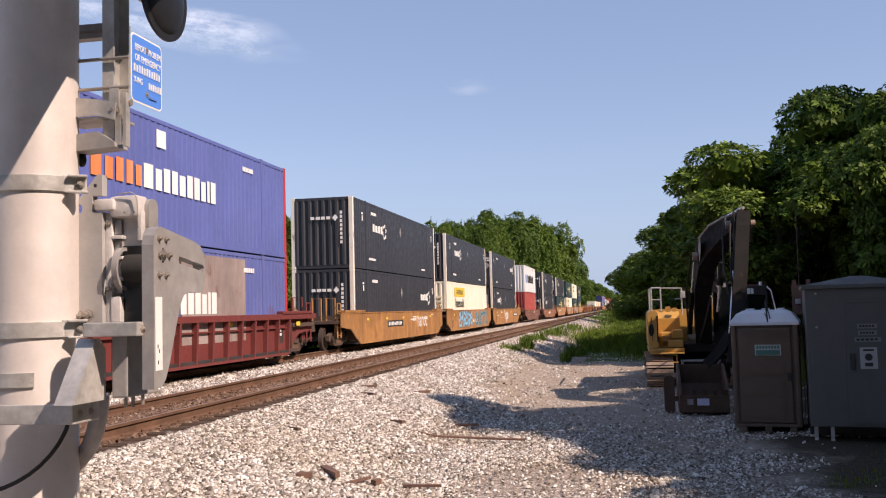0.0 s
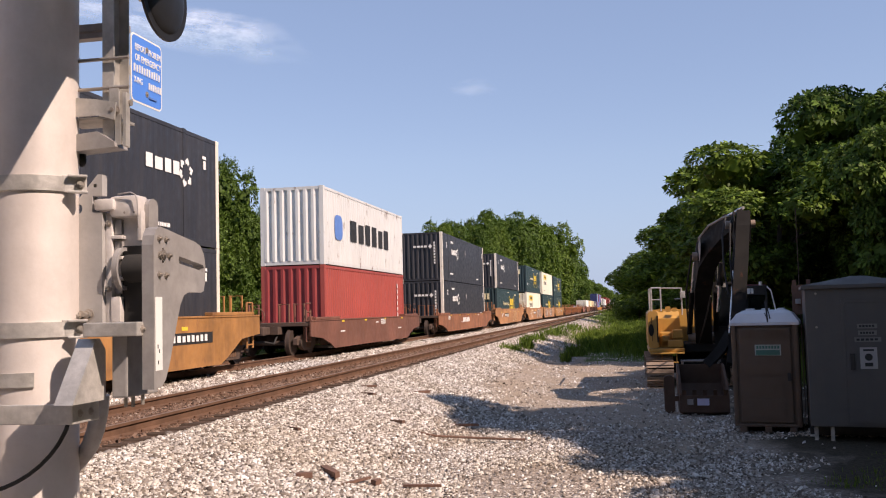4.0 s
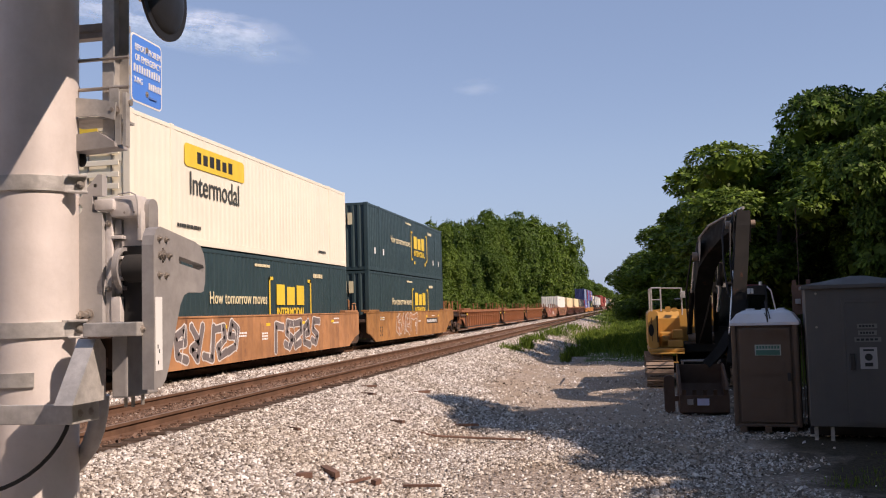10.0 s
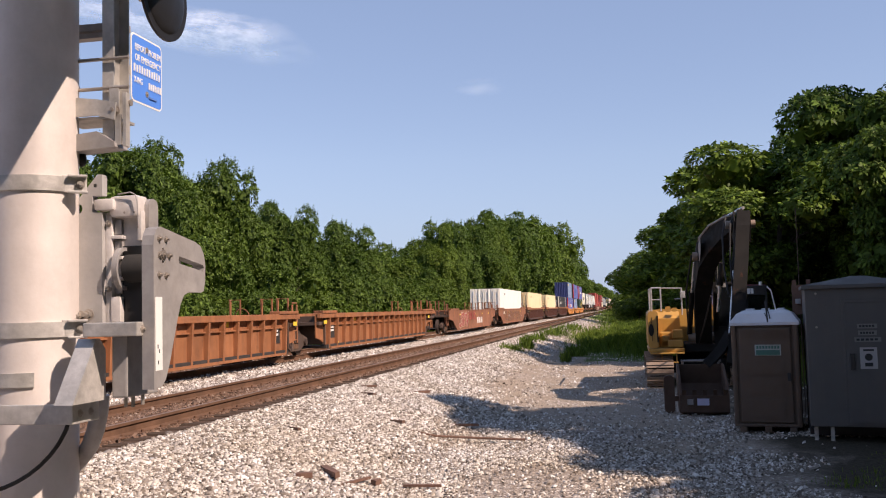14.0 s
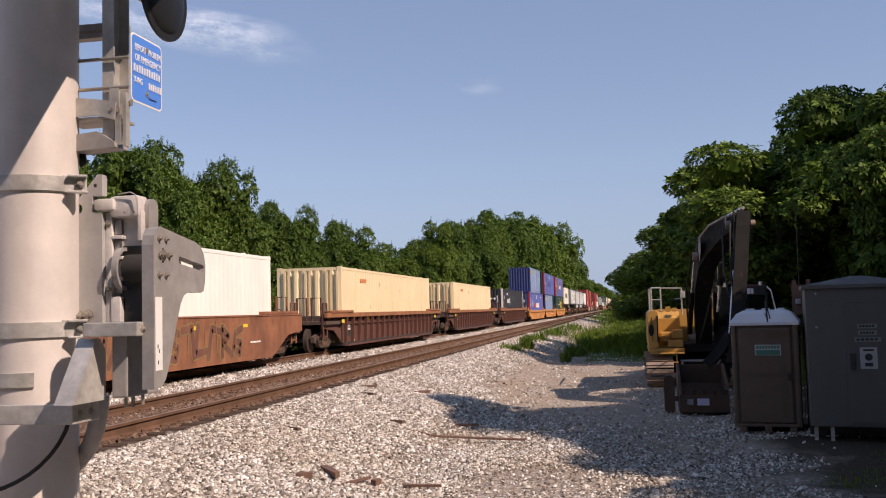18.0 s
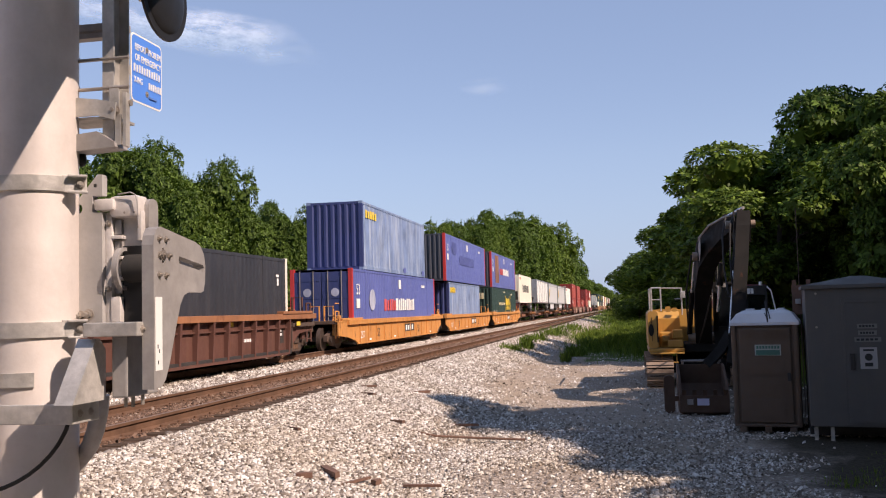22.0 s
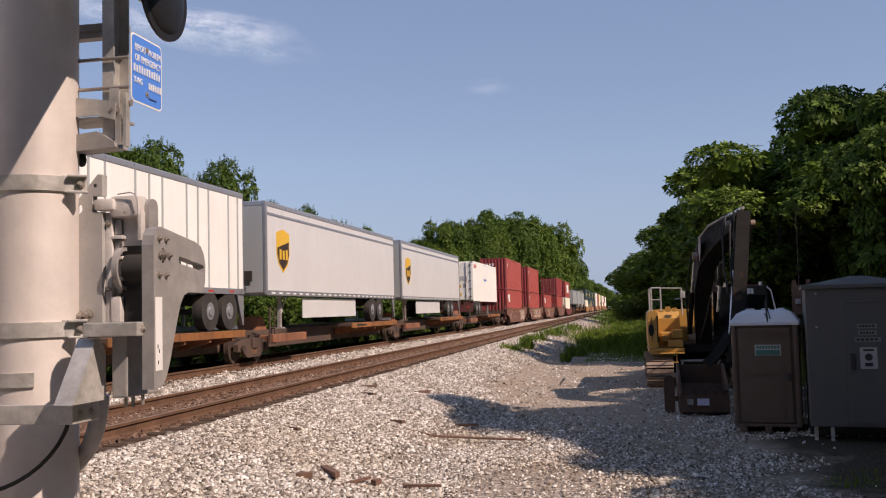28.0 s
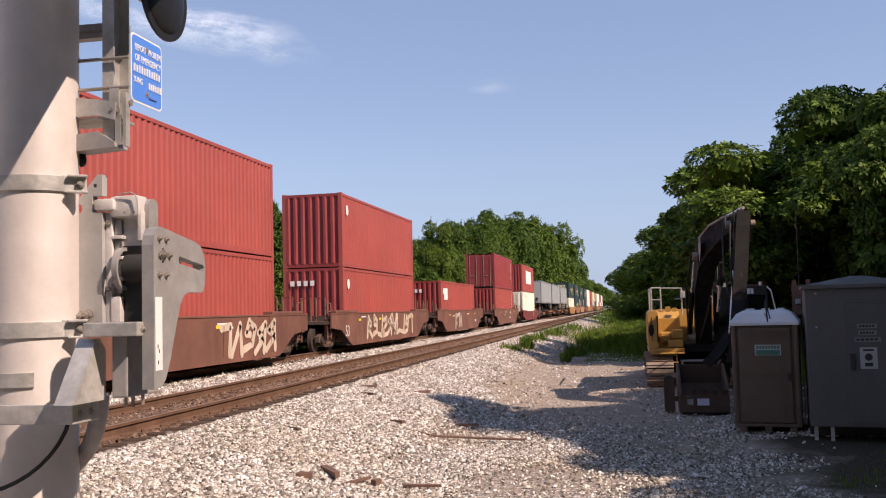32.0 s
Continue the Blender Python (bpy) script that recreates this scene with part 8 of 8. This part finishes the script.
    for pts in ([(0.44, -5.3, 4.35), (0.30, -5.8, 3.9), (0.26, -6.2, 3.2), (0.30, -6.5, 2.5)], [(0.62, -5.5, 4.45), (0.46, -6.0, 4.1), (0.40, -6.3, 3.3), (0.40, -6.6, 2.4)], [(-0.28, -1.2, 1.5), (-0.36, -2.0, 2.6), (-0.22, -2.8, 3.6)], [(0.0, -1.1, 1.2), (0.1, -2.2, 1.8), (0.2, -3.2, 2.5)]):
        bm = bmesh.new()
        bent(bm, pts, 0.022, 8)
        part("hydraulic_hose", bm, M_RUBBER, ob, "", True)
    for x in (0.36, 0.50):
        bm = bmesh.new()
        rod(bm, (x, -3.7, 2.76), (x, -3.62, 2.76), 0.055, 12)
        part("work_light", bm, M_GALV, ob, "small round work light", True)
    # bucket resting on the ground, open towards the machine
    bm = bmesh.new()
    prof = [(-8.30, 0.40), (-8.34, 0.06), (-8.26, 0.01), (-7.70, 0.02), (-7.30, 0.22), (-7.10, 0.55), (-7.15, 0.98), (-7.21, 0.98), (-7.17, 0.57), (-7.36, 0.28), (-7.72, 0.08), (-8.25, 0.07), (-8.26, 0.40)]
    prism(bm, prof, "x", -0.92, 0.02)
    bk = part("bucket", bm, E_RUST, ob, "rusty digging bucket")
    for x in (-0.95, 0.0):
        bm = bmesh.new()
        prism(bm, [(-8.33, 0.03), (-8.31, 0.42), (-8.12, 0.62), (-7.85, 0.80), (-7.50, 0.96), (-7.16, 1.0), (-7.08, 0.55), (-7.28, 0.20), (-7.70, 0.02)], "x", x, x + 0.05)
        part("bucket_side", bm, E_RUST, bk)
    for i in range(5):
        bm = bmesh.new()
        x = -0.90 + 0.21 * i
        prism(bm, [(-8.28, 0.38), (-8.33, 0.52), (-8.29, 0.52), (-8.25, 0.38)], "x", x, x + 0.08)
        part("tooth", bm, E_RUST, bk)
    bm = bmesh.new()
    prism(bm, rounded(-1.25, -1.03, 0.0, 0.80, 0.10, 6), "y", -7.98, -7.86)
    part("side_cutter", bm, E_RUST, bk, "rounded rusty side cutter", m=pose(0, 0, 0))
    bm = bmesh.new()
    box(bm, -1.05, -0.94, -7.96, -7.88, 0.25, 0.36)
    part("cutter_lug", bm, E_RUST, bk)
    bm = bmesh.new()
    box(bm, -0.60, -0.36, -8.356, -8.338, 0.20, 0.34)
    part("sticker", bm, E_STICKER, bk, "pale lilac sticker")
    bm = bmesh.new()
    box(bm, -0.80, -0.68, -8.356, -8.338, 0.21, 0.33)
    part("sticker", bm, E_WORN_LIT, bk, "small grey plate")
    bm = bmesh.new()
    beam(bm, [(0.26, -6.8, 1.60), (0.02, -7.05, 1.25), (-0.3, -7.14, 0.95)], 0.20, [0.20, 0.24, 0.20])
    part("bucket_link", bm, E_BLACK, ob)
    bm = bmesh.new()
    rod(bm, (-0.7, -4.5, 0.90), (0.25, -4.6, 0.90), 0.03, 10)
    for x in (-0.66, 0.20):
        rod(bm, (x, -4.55, 0.90), (x, -4.4, 0.0), 0.03, 8)
    part("tool_stand", bm, E_WORN_LIT, ob)


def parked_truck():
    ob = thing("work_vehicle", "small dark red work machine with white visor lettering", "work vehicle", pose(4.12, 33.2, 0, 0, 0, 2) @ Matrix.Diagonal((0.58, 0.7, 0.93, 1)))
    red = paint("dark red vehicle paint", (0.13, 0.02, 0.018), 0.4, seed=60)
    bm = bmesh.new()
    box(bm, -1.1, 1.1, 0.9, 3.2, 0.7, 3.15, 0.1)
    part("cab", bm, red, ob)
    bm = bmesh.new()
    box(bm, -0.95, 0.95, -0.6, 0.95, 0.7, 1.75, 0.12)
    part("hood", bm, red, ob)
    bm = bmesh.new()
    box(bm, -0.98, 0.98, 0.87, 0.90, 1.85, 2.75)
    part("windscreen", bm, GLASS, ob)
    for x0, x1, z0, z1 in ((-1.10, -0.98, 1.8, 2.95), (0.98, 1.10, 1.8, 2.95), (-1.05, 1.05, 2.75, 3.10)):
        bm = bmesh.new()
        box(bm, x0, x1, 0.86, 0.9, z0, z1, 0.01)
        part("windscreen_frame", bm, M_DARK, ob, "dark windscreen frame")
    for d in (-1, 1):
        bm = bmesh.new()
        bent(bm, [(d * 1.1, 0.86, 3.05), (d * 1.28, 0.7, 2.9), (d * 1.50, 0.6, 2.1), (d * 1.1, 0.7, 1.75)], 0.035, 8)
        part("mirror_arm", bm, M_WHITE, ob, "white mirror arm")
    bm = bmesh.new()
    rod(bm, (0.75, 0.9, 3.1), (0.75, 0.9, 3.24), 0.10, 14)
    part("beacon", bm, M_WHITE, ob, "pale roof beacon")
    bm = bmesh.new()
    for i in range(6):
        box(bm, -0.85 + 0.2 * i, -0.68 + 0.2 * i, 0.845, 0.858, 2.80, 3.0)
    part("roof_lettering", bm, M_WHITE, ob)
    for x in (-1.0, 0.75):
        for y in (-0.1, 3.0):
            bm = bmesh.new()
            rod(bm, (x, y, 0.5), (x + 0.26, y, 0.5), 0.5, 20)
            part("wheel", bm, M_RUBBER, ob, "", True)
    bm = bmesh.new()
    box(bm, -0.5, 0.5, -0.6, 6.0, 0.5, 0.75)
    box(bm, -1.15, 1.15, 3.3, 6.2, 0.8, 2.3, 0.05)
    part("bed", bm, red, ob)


portable_toilet()
signal_cabinet()
excavator()
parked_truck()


def debris(x, y, l, w, turn, tilt, label="short weathered piece of tie wood on the stones"):
    ob = thing("wood_scrap", label, "wood scrap", pose(x, y, ground_height(x) + w * 0.6, tilt, 0, turn), "wood scraps on the stones")
    bm = bmesh.new()
    rnd = random.Random(int(x * 100))
    prism(bm, [(-l / 2, -w / 2), (-l / 6, -w * 0.6), (l / 2, -w * 0.4), (l * 0.47, w * 0.35), (0, w * 0.55), (-l * 0.45, w * 0.5)], "z", -w * 0.4, w * 0.4)
    part("piece", bm, M_WOOD, ob)


for x, y, l, w, turn in ((-3.76, 11.5, 0.66, 0.085, -56), (-3.93, 11.0, 0.20, 0.08, 20), (-3.42, 11.4, 0.62, 0.04, 66), (-3.18, 11.56, 0.14, 0.08, 70), (-2.66, 11.88, 0.5, 0.04, 4), (-5.3, 18.7, 0.45, 0.05, 150), (-5.6, 19.9, 0.35, 0.05, 20), (-4.1, 16.2, 0.4, 0.06, 160), (-3.1, 17.6, 0.55, 0.05, 10), (-4.6, 20.6, 0.45, 0.07, 35), (-5.0, 13.6, 0.3, 0.05, 140)):
    debris(x, y, l, w, turn, 4)
stick = thing("fallen_stick", "long thin dead stick lying on the gravel", "stick", pose(-2.75, 16.0, 0.06))
bm = bmesh.new()
bent(bm, [(-1.05, -0.2, 0.22), (-0.55, -0.1, 0.10), (-0.1, 0.10, 0.05), (0.45, 0.16, 0.02), (0.95, 0.18, 0.0)], 0.020, 6)
part("stem", bm, M_WOOD, stick)


motions()
